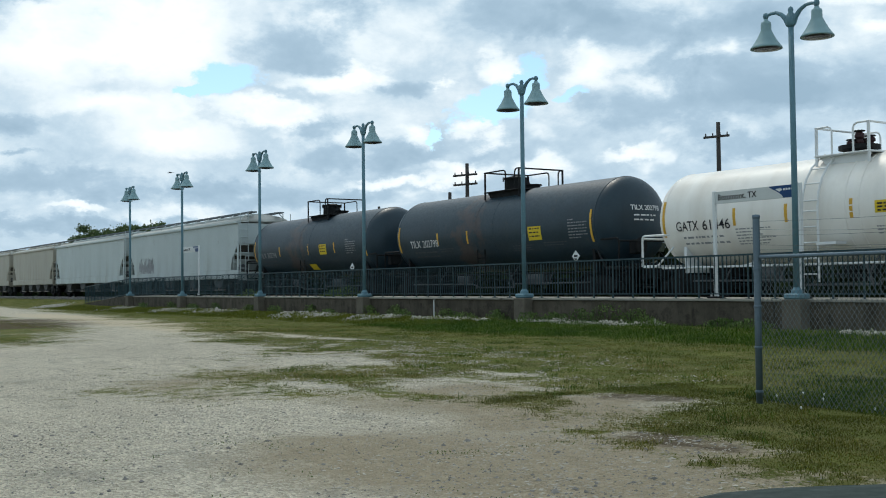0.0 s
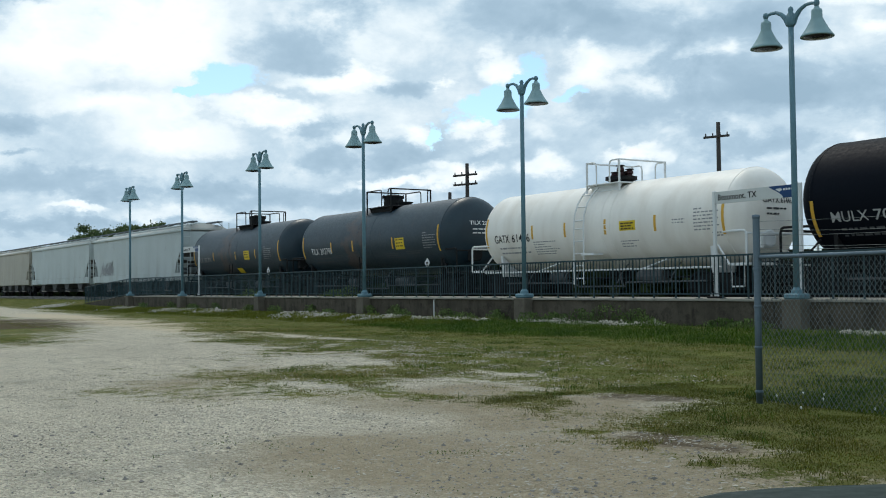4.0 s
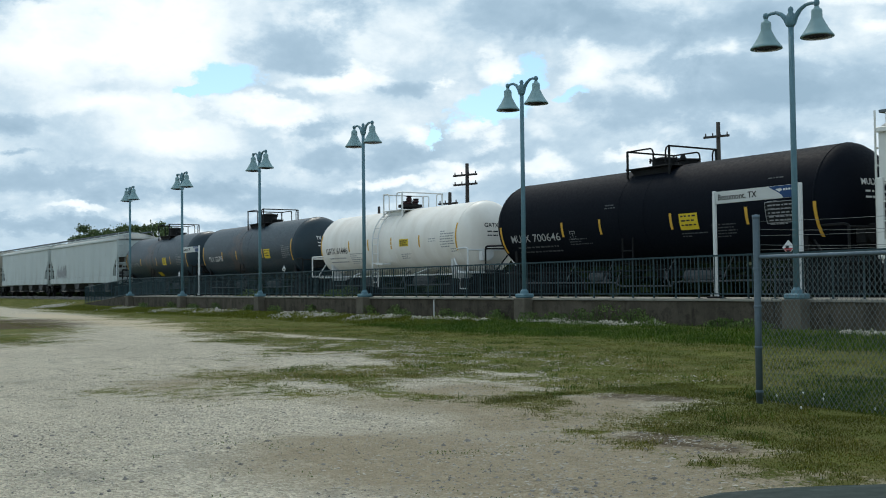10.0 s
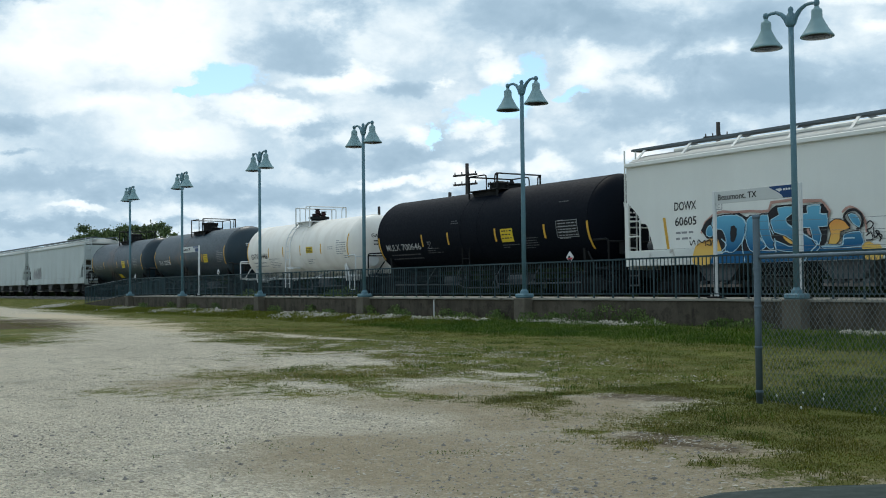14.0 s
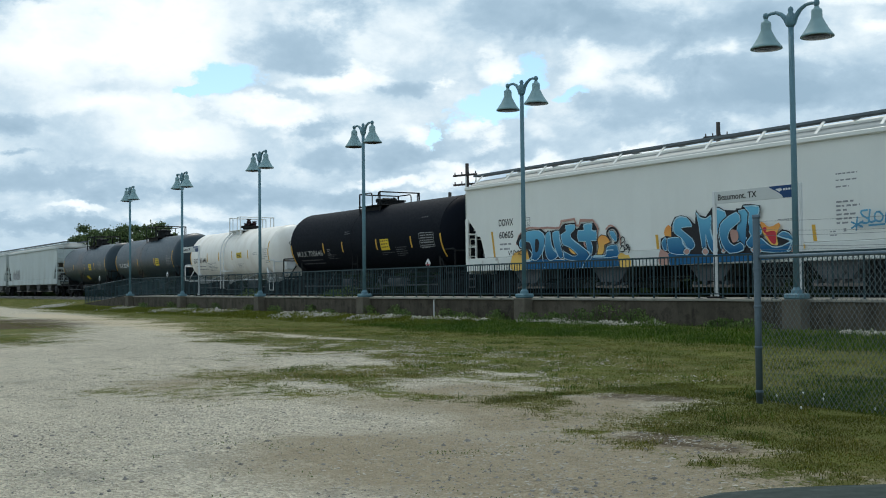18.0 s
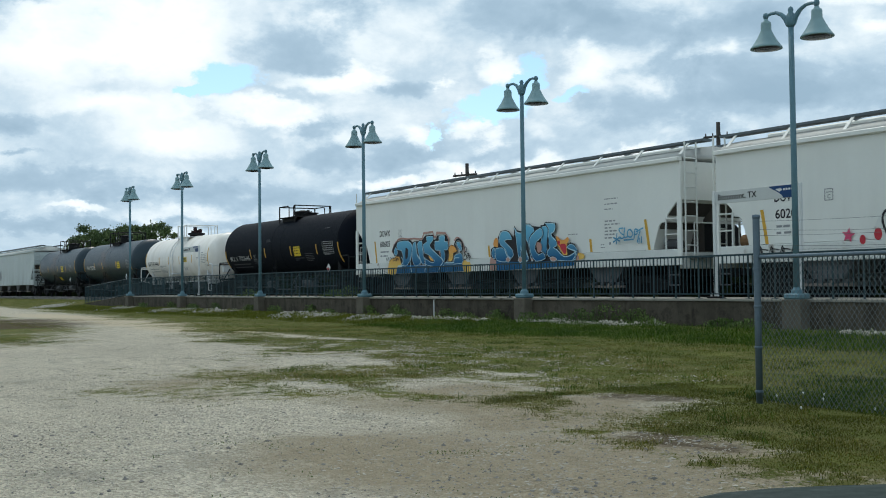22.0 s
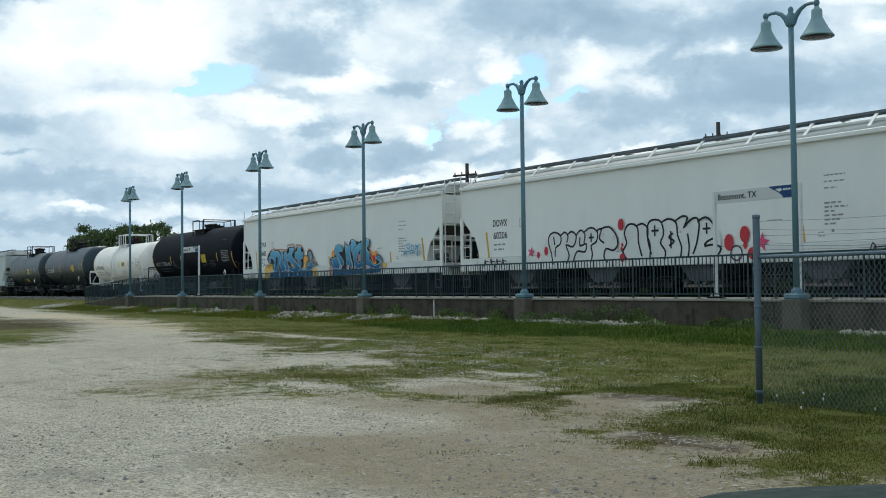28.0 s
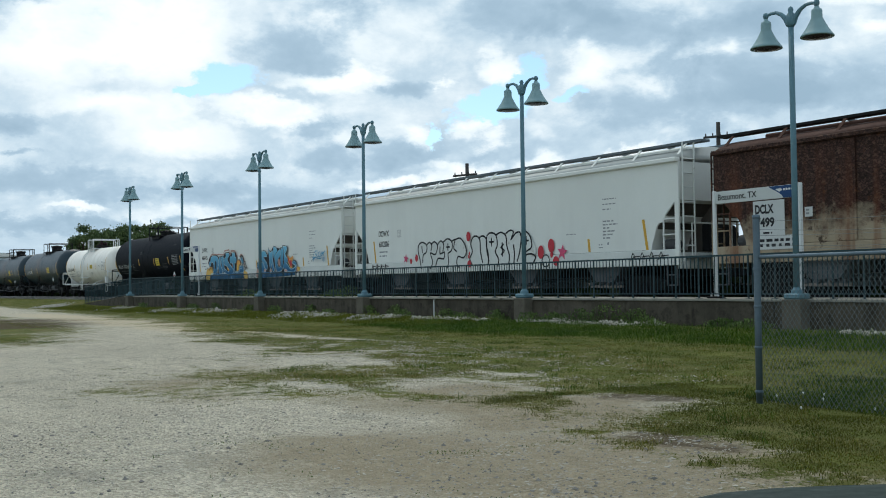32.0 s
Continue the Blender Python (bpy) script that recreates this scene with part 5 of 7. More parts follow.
def placard(car, x, z, y, low=None):
    pl = part("placard_holder", box(x - 0.03, x + 0.03, y - 0.004, y + 0.03, 1.0, z), M_BLACK, car)
    bm = prism([(x, z - 0.02), (x + 0.19, z + 0.17), (x, z + 0.36), (x - 0.19, z + 0.17)], y - 0.03, y - 0.01)
    pc = part("placard", bm, M_PALE, car)
    b = bars_text(x - 0.08, z + 0.14, [0.17], 0.1, 0.07, y - 0.034)
    b2 = plate(x - 0.06, x + 0.06, z + 0.05, z + 0.1, y - 0.034, 1, b)
    part("placard_bars", b2, M_INK, pc)
    if low:
        part("placard_corner", prism([(x, z), (x + 0.15, z + 0.15), (x - 0.15, z + 0.15)], y - 0.033, y - 0.031), low, pc)


# the five leading hoppers, far down the track
hopper(-137.3, 16.0, M_TAN, M_TAN, "dusty tan covered hopper car on the track", number="", side_writing=False)
hopper(-119.4, 16.0, M_TAN, M_TAN, "faded tan covered hopper car on the track", side_writing=False)
hopper(-102.2, 19.4, M_WHITE2, M_WHITE2, "chalky white covered hopper car with dark triangular end bays", side_writing=False)
GREY_HOPPER = hopper(-81.6, 19.6, M_WHITE2, M_WHITE2, "pale grey covered hopper car with a smudged dark tag", side_writing=False)
rng_tag = random.Random(5)
for k in range(11):
    x = 2.2 + k * 0.26
    ribbon(smooth_line([(x, 1.62 + rng_tag.uniform(0, 0.2)), (x + 0.12, 2.0 + rng_tag.uniform(0, 0.4)), (x + 0.25, 1.7 + rng_tag.uniform(0, 0.3)), (x + 0.42, 2.1 + rng_tag.uniform(0, 0.5)), (x + 0.36, 1.64)], 3), 0.13, -1.556 - k * 0.0006, M_INK_G, GREY_HOPPER)

# tank cars
T_A = tank_car(-53.95, 7.5, 6.07, 1.50, 2.57, M_TANK_G, "faded dark grey tank car with a rusty manway", M_BLACK)
tank_marks(T_A, 1.50, 2.57, (1.9, 2.96), (-2.9, 0.35, 3.05), (-5.95, 6.0), 1.9, 4.6, (-5.3, 2.08, 0.26, 0.75, 1.1), "TILX", "202796", M_INK_G, ((-1.2, 1.9, [1.0, 0.8]), (1.2, 1.95, [1.1, 0.9, 1.0])))
lo = part("low_warning_panel", wrap_tank(plate(0.0, 0.7, 1.25, 1.62, 0, 3), 2.57, 1.50, 0.02), M_YEL_SIGN, T_A)
placard(T_A, 5.0, 1.25, -1.56)
T_B = tank_car(-38.95, 7.7, 6.1, 1.50, 2.57, M_TANK_G, "dark grey tank car streaked with rust below the manway", M_BLACK)
tank_marks(T_B, 1.50, 2.57, (1.9, 2.96), (-3.15, -1.1, 2.4), (-6.05, 5.95), 3.0, 5.25, (-5.2, 2.08, 0.29, 0.78, 1.12), "TILX", "202798", M_INK_W, ((1.6, 1.9, [1.2, 1.0, 1.1]), (3.4, 1.95, [1.2, 1.0]), (-3.1, 1.95, [0.9, 0.7])))
head_marks(T_B, 1.50, 2.57, 6.1, [0.95, 0.9], M_INK_W, "TILX 202798")
placard(T_B, 5.3, 1.3, -1.56)
T_G = tank_car(-24.1, 7.0, 5.68, 1.42, 2.43, M_TANK_W, "white tank car with white end platforms and side ladder", M_PALE, white=True, dome=False, rails=(-0.55, 1.0, 0.47, 0.45, 0.66))
tank_marks(T_G, 1.42, 2.43, (1.9, 2.97), (-3.0, -1.24, 0.75, 2.98), (-5.7, 5.66), 1.78, 5.0, (-5.2, 2.06, 0.28, 0.86, 1.02), "GATX", "61446", M_INK, ((-3.0, 2.0, [1.2, 0.6, 0.9, 1.3, 1.1, 1.0]), (1.4, 1.85, [0.8, 0.5, 0.6]), (3.7, 2.40, [0.5, 0.5]), (5.2, 1.95, [0.5, 0.4])), yz=(2.20, 2.50))
head_marks(T_G, 1.42, 2.43, 5.68, [0.8, 0.5], M_INK, "GATX 61446")
T_M = tank_car(-8.65, 8.2, 6.75, 1.52, 2.66, M_TANK_B, "glossy black tank car with yellow reflector stripes", M_BLACK, rails=(-0.65, 1.17, 1.14, 0.15, 0.50), dome_h=0.2)
tank_marks(T_M, 1.52, 2.66, (1.62, 2.60), (-3.32, -1.44, 1.68, 4.53), (-6.72, 6.78), 2.38, 5.73, (-6.19, 2.02, 0.27, 1.06, 1.48), "MULX", "700646", M_INK_T, ((-3.1, 2.0, [0.9, 0.6, 1.1]), (-1.2, 3.0, [0.4, 0.5]), (2.0, 1.95, [1.0, 0.4]), (3.2, 2.15, [0.9, 0.8, 0.9, 0.9, 0.6]), (5.2, 3.32, [0.5])))
head_marks(T_M, 1.52, 2.66, 6.75, [0.9, 0.8], M_INK_W, "MULX 700646")
part("test_plate", wrap_tank(plate(5.18, 6.28, 2.10, 2.68, 0, 4), 2.66, 1.52, 0.004), M_BLACK, T_M, "black test panel with white stencils")
b = bmesh.new()
for x0, x1, z0, z1 in ((5.18, 6.28, 2.66, 2.68), (5.18, 6.28, 2.10, 2.12), (5.18, 5.20, 2.12, 2.66), (6.26, 6.28, 2.12, 2.66), (5.20, 6.26, 2.46, 2.475), (5.20, 6.26, 2.30, 2.315)):
    plate(x0, x1, z0, z1, 0, 4, b)
part("panel_border", wrap_tank(b, 2.66, 1.52, 0.008), M_INK_G, T_M)
b = bmesh.new()
for x0, x1, z0, z1 in ((-2.98, -2.96, 2.02, 2.30), (-2.73, -2.71, 2.02, 2.30), (-2.96, -2.73, 2.02, 2.04), (-2.96, -2.73, 2.28, 2.30), (-2.90, -2.79, 2.20, 2.22), (-2.856, -2.834, 2.08, 2.20)):
    plate(x0, x1, z0, z1, 0, 1, b)
part("boxed_mark", wrap_tank(b, 2.66, 1.52, 0.006), M_INK_G, T_M)
placard(T_M, 6.0, 1.28, -1.58, M_RED)

# hoppers with spray paint, and the rusty one
D_A = hopper(0.0, 19.62, M_WHITE, M_SILL, "white covered hopper car sprayed with blue graffiti", mark="DOWX", number="60605")
D_B = hopper(20.93, 19.62, M_WHITE, M_SILL, "white covered hopper car sprayed with black outline graffiti", mark="DOWX", number="60206")
RUSTY = hopper(41.86, 19.0, M_RUST, M_RUST, "rust-brown covered hopper car with flaking paint", walk_mat=M_BLACK, roof_mat=M_RUST_ROOF, side_writing=False)


GY = -1.588


def sprayed(car, outline, fill, y, rim=0.14, edge=True):
    """One sprayed letter: dark rim, filled shape, thin pale edge."""
    cx, cz = (sum(p[i] for p in outline) / len(outline) for i in (0, 1))
    pts = smooth_line([(cx + (px - cx) * 1.02, cz + (pz - cz) * 1.01) for px, pz in outline], 2, True)
    ribbon(pts, rim, y, M_INK, car, close=True)
    bm = bmesh.new()
    bm.faces.new([bm.verts.new((px, y - 0.0005, pz)) for px, pz in pts])
    bm.normal_update()
    bmesh.ops.triangulate(bm, faces=bm.faces)
    part("sprayed_letter", bm, fill, car)
    if edge:
        ribbon([(px + 0.012, pz - 0.008) for px, pz in pts], 0.020, y - 0.0011, M_SKY, car, close=True)


def patch(car, pts, fill, y, name="spray_patch"):
    bm = bmesh.new()
    bm.faces.new([bm.verts.new((px, y, pz)) for px, pz in pts])
    bm.normal_update()
    bmesh.ops.triangulate(bm, faces=bm.faces)
    part(name, bm, fill, car)


def blot(car, pts, fill, y, name="spray_patch"):
    bm = bmesh.new()
    bm.faces.new([bm.verts.new((px, y, pz)) for px, pz in smooth_line(pts, 4, True)])
    bm.normal_update()
    bmesh.ops.triangulate(bm, faces=bm.faces)
    part(name, bm, fill, car)


# first piece
ribbon([(3.13, 1.98), (3.27, 2.25), (3.62, 2.48), (3.91, 2.52), (4.38, 2.47), (4.89, 2.47), (5.29, 2.43), (5.52, 2.44), (5.61, 2.65), (5.92, 2.66), (6.28, 2.68), (6.36, 2.47), (6.51, 2.45), (6.57, 2.62), (7.18, 2.59), (7.34, 2.43), (7.43, 2.31), (7.37, 2.17)], 0.07, GY - 0.0006, M_SALMON, D_A)
ribbon(smooth_line([(7.81, 2.27), (8.01, 2.38), (8.28, 2.25), (8.44, 2.01), (8.47, 1.76)], 3), 0.06, GY - 0.0012, M_SALMON, D_A)
blot(D_A, [(2.79, 1.11), (2.85, 1.52), (3.01, 1.67), (3.36, 1.76), (3.7, 1.91), (3.94, 1.76), (4.06, 1.57), (3.88, 1.44), (3.59, 1.4), (3.44, 1.09)], M_ORANGE, GY - 0.0018)
blot(D_A, [(8.34, 1.11), (8.32, 1.38), (8.49, 1.51), (8.68, 1.44), (8.85, 1.41), (8.89, 1.09)], M_ORANGE, GY - 0.0024)
patch(D_A, [(3.11, 2.04), (3.3, 2.28), (3.54, 2.41), (4.52, 2.45), (4.76, 2.32), (5.02, 2.36), (5.49, 2.37), (5.65, 2.51), (5.76, 2.56), (6.33, 2.56), (6.37, 2.35), (6.49, 2.38), (6.61, 2.51), (7.24, 2.51), (7.4, 2.3), (7.37, 1.92), (7.32, 1.55), (7.15, 1.39), (3.88, 1.41), (3.74, 1.77), (3.33, 1.8)], M_INK, GY - 0.0030)
sprayed(D_A, [(3.31, 1.91), (3.31, 2.05), (3.44, 2.17), (3.53, 2.07), (3.54, 1.9), (3.43, 1.85)], M_BLUE, GY - 0.0036, 0.05, True)
patch(D_A, [(4.02, 1.43), (5.71, 1.37), (7.23, 1.42), (8.32, 1.43), (8.42, 1.1), (7.47, 1.09), (6.39, 1.09), (5.53, 1.08), (3.44, 1.09), (3.51, 1.34), (3.88, 1.35)], M_BLUE, GY - 0.0054)
sprayed(D_A, [(3.56, 2.33), (4, 2.41), (4.42, 2.38), (4.65, 2.25), (4.74, 2), (4.64, 1.73), (4.5, 1.58), (4.26, 1.4), (3.98, 1.45), (4.03, 1.73), (3.89, 2.03), (3.59, 2.07)], M_BLUE, GY - 0.0060, 0.07, True)
sprayed(D_A, [(4.23, 2.09), (4.41, 2.02), (4.36, 1.74), (4.22, 1.69)], M_INK, GY - 0.0078, 0.03, False)
sprayed(D_A, [(4.79, 2.24), (5.02, 2.32), (5.06, 1.99), (5.14, 1.75), (5.28, 1.65), (5.38, 1.5), (5.09, 1.38), (4.86, 1.44), (4.73, 1.76)], M_BLUE, GY - 0.0096, 0.07, True)
sprayed(D_A, [(5.16, 2.28), (5.47, 2.33), (5.51, 2.06), (5.59, 1.73), (5.72, 1.52), (5.54, 1.43), (5.36, 1.62), (5.21, 1.92)], M_BLUE, GY - 0.0114, 0.07, True)
blot(D_A, [(6.07, 2), (6.41, 1.79), (6.62, 1.58), (6.23, 1.54), (5.98, 1.75)], M_ORANGE, GY - 0.0132)
sprayed(D_A, [(5.6, 2.2), (5.87, 2.31), (5.83, 2.49), (6.3, 2.49), (6.27, 2.32), (6.08, 2.21), (6.16, 2.03), (6.5, 1.84), (6.83, 1.66), (7.09, 1.51), (6.98, 1.33), (6.32, 1.34), (5.76, 1.42), (5.74, 1.65), (6.15, 1.49), (6.42, 1.53), (6.05, 1.77), (5.72, 1.87), (5.64, 2.02)], M_BLUE, GY - 0.0138, 0.07, True)
blot(D_A, [(6.75, 1.93), (7.02, 1.92), (7.01, 1.64), (6.79, 1.77)], M_SALMON, GY - 0.0156)
sprayed(D_A, [(6.47, 2.28), (6.76, 2.29), (6.78, 2.46), (7.14, 2.47), (7.13, 2.27), (7.33, 2.24), (7.34, 1.95), (7.08, 1.95), (7.16, 1.76), (7.09, 1.49), (6.91, 1.63), (6.83, 1.94), (6.48, 1.96)], M_BLUE, GY - 0.0162, 0.07, True)
sprayed(D_A, [(7.42, 1.95), (7.61, 2.09), (7.89, 2.01), (8, 1.86), (7.74, 1.79), (7.72, 1.6), (7.59, 1.48), (7.39, 1.47), (7.48, 1.75)], M_ORANGE, GY - 0.0180, 0.05, False)
ribbon(smooth_line([(8, 1.93), (7.86, 2.12), (7.97, 2.27), (8.19, 2.29), (8.37, 2.12), (8.36, 1.9), (8.23, 1.82)], 3), 0.07, GY - 0.0198, M_INK, D_A)
sprayed(D_A, [(7.98, 2.19), (8.16, 2.19), (8.3, 2.02), (8.27, 1.88), (8.09, 2)], M_BLUE, GY - 0.0204, 0.05, True)
sprayed(D_A, [(7.89, 1.73), (8.27, 1.77), (8.34, 1.63), (8.31, 1.41), (7.25, 1.4), (7.29, 1.48), (7.76, 1.46), (7.81, 1.62)], M_BLUE, GY - 0.0222, 0.05, True)
ribbon(smooth_line([(3.61, 1.37), (4.02, 1.41), (4.12, 1.42)], 3), 0.03, GY - 0.0240, M_SKY, D_A)
ribbon(smooth_line([(4.42, 2.4), (4.71, 2.25), (4.77, 1.97), (4.62, 1.65), (4.65, 1.34), (4.7, 1.13)], 3), 0.03, GY - 0.0246, M_SKY, D_A)
ribbon(smooth_line([(5, 2.35), (5.06, 2.11), (5.14, 1.84), (5.36, 1.63), (5.43, 1.5)], 3), 0.03, GY - 0.0252, M_SKY, D_A)
ribbon(smooth_line([(5.51, 2.33), (5.57, 2.03), (5.68, 1.82)], 3), 0.03, GY - 0.0258, M_SKY, D_A)
ribbon(smooth_line([(5.72, 1.69), (5.76, 1.37), (5.72, 1.13)], 3), 0.03, GY - 0.0264, M_SKY, D_A)
ribbon(smooth_line([(6.16, 2.05), (6.5, 1.86), (6.87, 1.65), (7.07, 1.52), (6.82, 1.29), (6.66, 1.09)], 3), 0.03, GY - 0.0270, M_SKY, D_A)
ribbon(smooth_line([(6.49, 2.29), (6.78, 2.3), (6.78, 2.47), (7.16, 2.48), (7.17, 2.27), (7.37, 2.24)], 3), 0.03, GY - 0.0276, M_SKY, D_A)
ribbon(smooth_line([(7.25, 1.44), (7.78, 1.44), (7.84, 1.6), (8.15, 1.61)], 3), 0.03, GY - 0.0282, M_SKY, D_A)
ribbon(smooth_line([(3.89, 1.76), (4.06, 1.59), (3.88, 1.42)], 3), 0.03, GY - 0.0288, M_SKY, D_A)
ribbon(smooth_line([(8.5, 1.93), (8.59, 2), (8.68, 1.93), (8.62, 1.83), (8.51, 1.79), (8.57, 1.7)], 3), 0.035, GY - 0.0294, M_INK, D_A)
ribbon(smooth_line([(8.69, 1.84), (8.71, 1.59), (8.84, 1.72), (8.74, 1.75), (8.88, 1.58)], 3), 0.035, GY - 0.0300, M_INK, D_A)
ribbon(smooth_line([(8.49, 1.65), (8.61, 1.73), (8.66, 1.56), (8.49, 1.54)], 3), 0.035, GY - 0.0306, M_INK, D_A)
ribbon(smooth_line([(8.76, 1.7), (8.91, 1.64), (8.85, 1.51)], 3), 0.035, GY - 0.0312, M_INK, D_A)
ribbon(smooth_line([(2.71, 1.74), (2.75, 1.63), (2.86, 1.77), (2.91, 1.63)], 3), 0.03, GY - 0.0318, M_INK, D_A)
ribbon(smooth_line([(3.01, 1.62), (3.03, 1.77), (3.16, 1.69), (3.29, 1.75), (3.3, 1.61)], 3), 0.03, GY - 0.0324, M_INK, D_A)
ribbon(smooth_line([(3.35, 1.72), (3.48, 1.75), (3.48, 1.61), (3.35, 1.64)], 3), 0.03, GY - 0.0330, M_INK, D_A)
ribbon(smooth_line([(3.52, 1.61), (3.58, 1.74), (3.67, 1.64), (3.77, 1.75)], 3), 0.03, GY - 0.0336, M_INK, D_A)
# second piece
blot(D_A, [(10.4, 1.97), (10.42, 2.15), (10.56, 2.25), (10.69, 2.16), (10.79, 1.93), (10.59, 1.91)], M_ORANGE, GY - 0.0342)
blot(D_A, [(10.15, 1.14), (10.18, 1.48), (10.3, 1.57), (10.54, 1.42), (10.5, 1.11)], M_SALMON, GY - 0.0348)
blot(D_A, [(15.03, 1.36), (15.06, 1.56), (15.22, 1.56), (15.37, 1.51), (15.35, 1.39)], M_ORANGE, GY - 0.0354)
blot(D_A, [(14.83, 1.34), (14.9, 1.46), (15.02, 1.53), (15.12, 1.42), (15.07, 1.33)], M_SALMON, GY - 0.0360)
patch(D_A, [(10.67, 1.91), (10.68, 2.27), (10.82, 2.47), (11.07, 2.51), (11.33, 2.45), (11.51, 2.3), (11.62, 2.21), (11.66, 2.64), (11.8, 2.47), (12.03, 2.41), (12.28, 2.67), (12.77, 2.55), (13.12, 2.52), (13.14, 2.57), (13.32, 2.56), (13.36, 2.65), (13.98, 2.6), (13.94, 2.33), (13.81, 2.23), (14.02, 2.03), (14.02, 1.77), (14.37, 1.51), (14.53, 1.54), (14.46, 1.8), (14.68, 1.93), (14.91, 1.87), (15.06, 1.65), (14.87, 1.35), (13.78, 1.31), (12.01, 1.34), (10.57, 1.42), (10.22, 1.59), (10.24, 1.87), (10.45, 1.94)], M_INK, GY - 0.0366)
patch(D_A, [(10.54, 1.42), (12.01, 1.35), (13.56, 1.34), (14.87, 1.34), (14.86, 1.17), (13.55, 1.13), (12, 1.11), (10.6, 1.08)], M_BLUE, GY - 0.0372)
blot(D_A, [(13.96, 2.15), (14.09, 2.12), (14.2, 2.03), (14.38, 2.03), (14.56, 2.1), (14.62, 2.02), (14.5, 1.8), (14.53, 1.53), (14.34, 1.52), (14.13, 1.75), (14.02, 1.91)], M_ORANGE, GY - 0.0378)
blot(D_A, [(14.07, 1.94), (14.16, 1.88), (14.3, 1.9), (14.47, 1.86), (14.46, 1.57), (14.3, 1.62)], M_RED, GY - 0.0384)
blot(D_A, [(14.03, 1.98), (14.16, 2), (14.13, 1.84)], M_RED, GY - 0.0390)
sprayed(D_A, [(10.28, 1.74), (10.35, 1.86), (10.45, 1.88), (10.48, 1.53), (10.34, 1.57)], M_BLUE, GY - 0.0396, 0.05, True)
sprayed(D_A, [(10.54, 1.87), (11.05, 1.87), (11.1, 1.71), (11.24, 1.55), (11.14, 1.39), (10.61, 1.45), (10.53, 1.65)], M_BLUE, GY - 0.0414, 0.05, True)
sprayed(D_A, [(10.78, 2.21), (10.86, 2.4), (11.07, 2.46), (11.3, 2.42), (11.44, 2.28), (11.48, 2.17), (11.29, 2.17), (11.06, 2.14), (11.2, 2.02), (11.48, 1.83), (11.58, 1.61), (11.37, 1.49), (11.25, 1.62), (11.12, 1.82), (10.92, 1.95), (10.81, 2.03)], M_BLUE, GY - 0.0432, 0.07, True)
sprayed(D_A, [(11.68, 2.55), (11.81, 2.42), (12.03, 2.36), (12.22, 2.44), (12.21, 2.08), (12.3, 1.78), (12.45, 1.48), (12.29, 1.4), (12.11, 1.59), (12.01, 1.92), (12.02, 1.55), (11.92, 1.44), (11.83, 1.8), (11.76, 2.21)], M_BLUE, GY - 0.0450, 0.07, True)
sprayed(D_A, [(12.33, 2.63), (12.74, 2.5), (12.76, 2.15), (12.73, 1.46), (12.6, 1.42), (12.51, 1.76), (12.42, 2.05), (12.33, 2.16)], M_BLUE, GY - 0.0468, 0.07, True)
sprayed(D_A, [(13.23, 2.51), (13.59, 2.46), (13.56, 2.15), (13.49, 1.82), (13.4, 1.48), (13.22, 1.62), (13.12, 1.78), (13.19, 2.13)], M_BLUE, GY - 0.0486, 0.08, True)
sprayed(D_A, [(13.43, 2.6), (13.93, 2.56), (13.88, 2.32), (13.73, 2.27), (13.76, 2.16), (13.96, 2.03), (13.99, 1.85), (13.81, 1.8), (14.02, 1.71), (14.34, 1.49), (14.66, 1.5), (15, 1.62), (14.95, 1.47), (14.82, 1.34), (14.01, 1.38), (13.56, 1.52), (13.5, 1.67), (13.65, 1.81), (13.55, 2.01), (13.6, 2.43)], M_BLUE, GY - 0.0504, 0.08, True)
sprayed(D_A, [(13.52, 2.11), (13.58, 2.07), (13.55, 1.82), (13.49, 1.79)], M_INK, GY - 0.0522, 0.03, False)
sprayed(D_A, [(14.54, 1.76), (14.68, 1.87), (14.88, 1.83), (15.03, 1.68), (14.97, 1.62), (14.73, 1.71)], M_BLUE, GY - 0.0540, 0.05, True)
sprayed(D_A, [(11.16, 1.45), (11.28, 1.56), (11.41, 1.47), (11.3, 1.37)], M_SALMON, GY - 0.0558, 0.05, True)
sprayed(D_A, [(11.88, 1.43), (11.99, 1.55), (12.12, 1.44), (12.01, 1.34)], M_SALMON, GY - 0.0576, 0.05, True)
sprayed(D_A, [(12.6, 1.42), (12.68, 1.51), (12.75, 1.44), (12.68, 1.38)], M_SALMON, GY - 0.0594, 0.05, True)
sprayed(D_A, [(13.63, 1.45), (13.82, 1.49), (14.01, 1.39), (13.78, 1.33)], M_SALMON, GY - 0.0612, 0.05, True)
ribbon(smooth_line([(10.77, 2.06), (10.78, 2.24), (10.87, 2.41), (11.08, 2.47), (11.33, 2.42)], 3), 0.03, GY - 0.0630, M_SKY, D_A)
ribbon(smooth_line([(11.68, 2.55), (11.81, 2.41), (12.03, 2.35), (12.22, 2.43)], 3), 0.03, GY - 0.0636, M_SKY, D_A)
ribbon(smooth_line([(12.21, 2.06), (12.3, 1.77), (12.47, 1.47), (12.38, 1.36)], 3), 0.03, GY - 0.0642, M_SKY, D_A)
ribbon(smooth_line([(12.33, 2.64), (12.75, 2.51)], 3), 0.03, GY - 0.0648, M_SKY, D_A)
ribbon(smooth_line([(13.43, 2.61), (13.94, 2.57), (13.88, 2.31), (13.74, 2.27), (13.77, 2.16), (13.97, 2.02)], 3), 0.03, GY - 0.0654, M_SKY, D_A)
ribbon(smooth_line([(14.02, 1.72), (14.35, 1.49), (14.68, 1.49), (14.98, 1.61)], 3), 0.03, GY - 0.0660, M_SKY, D_A)
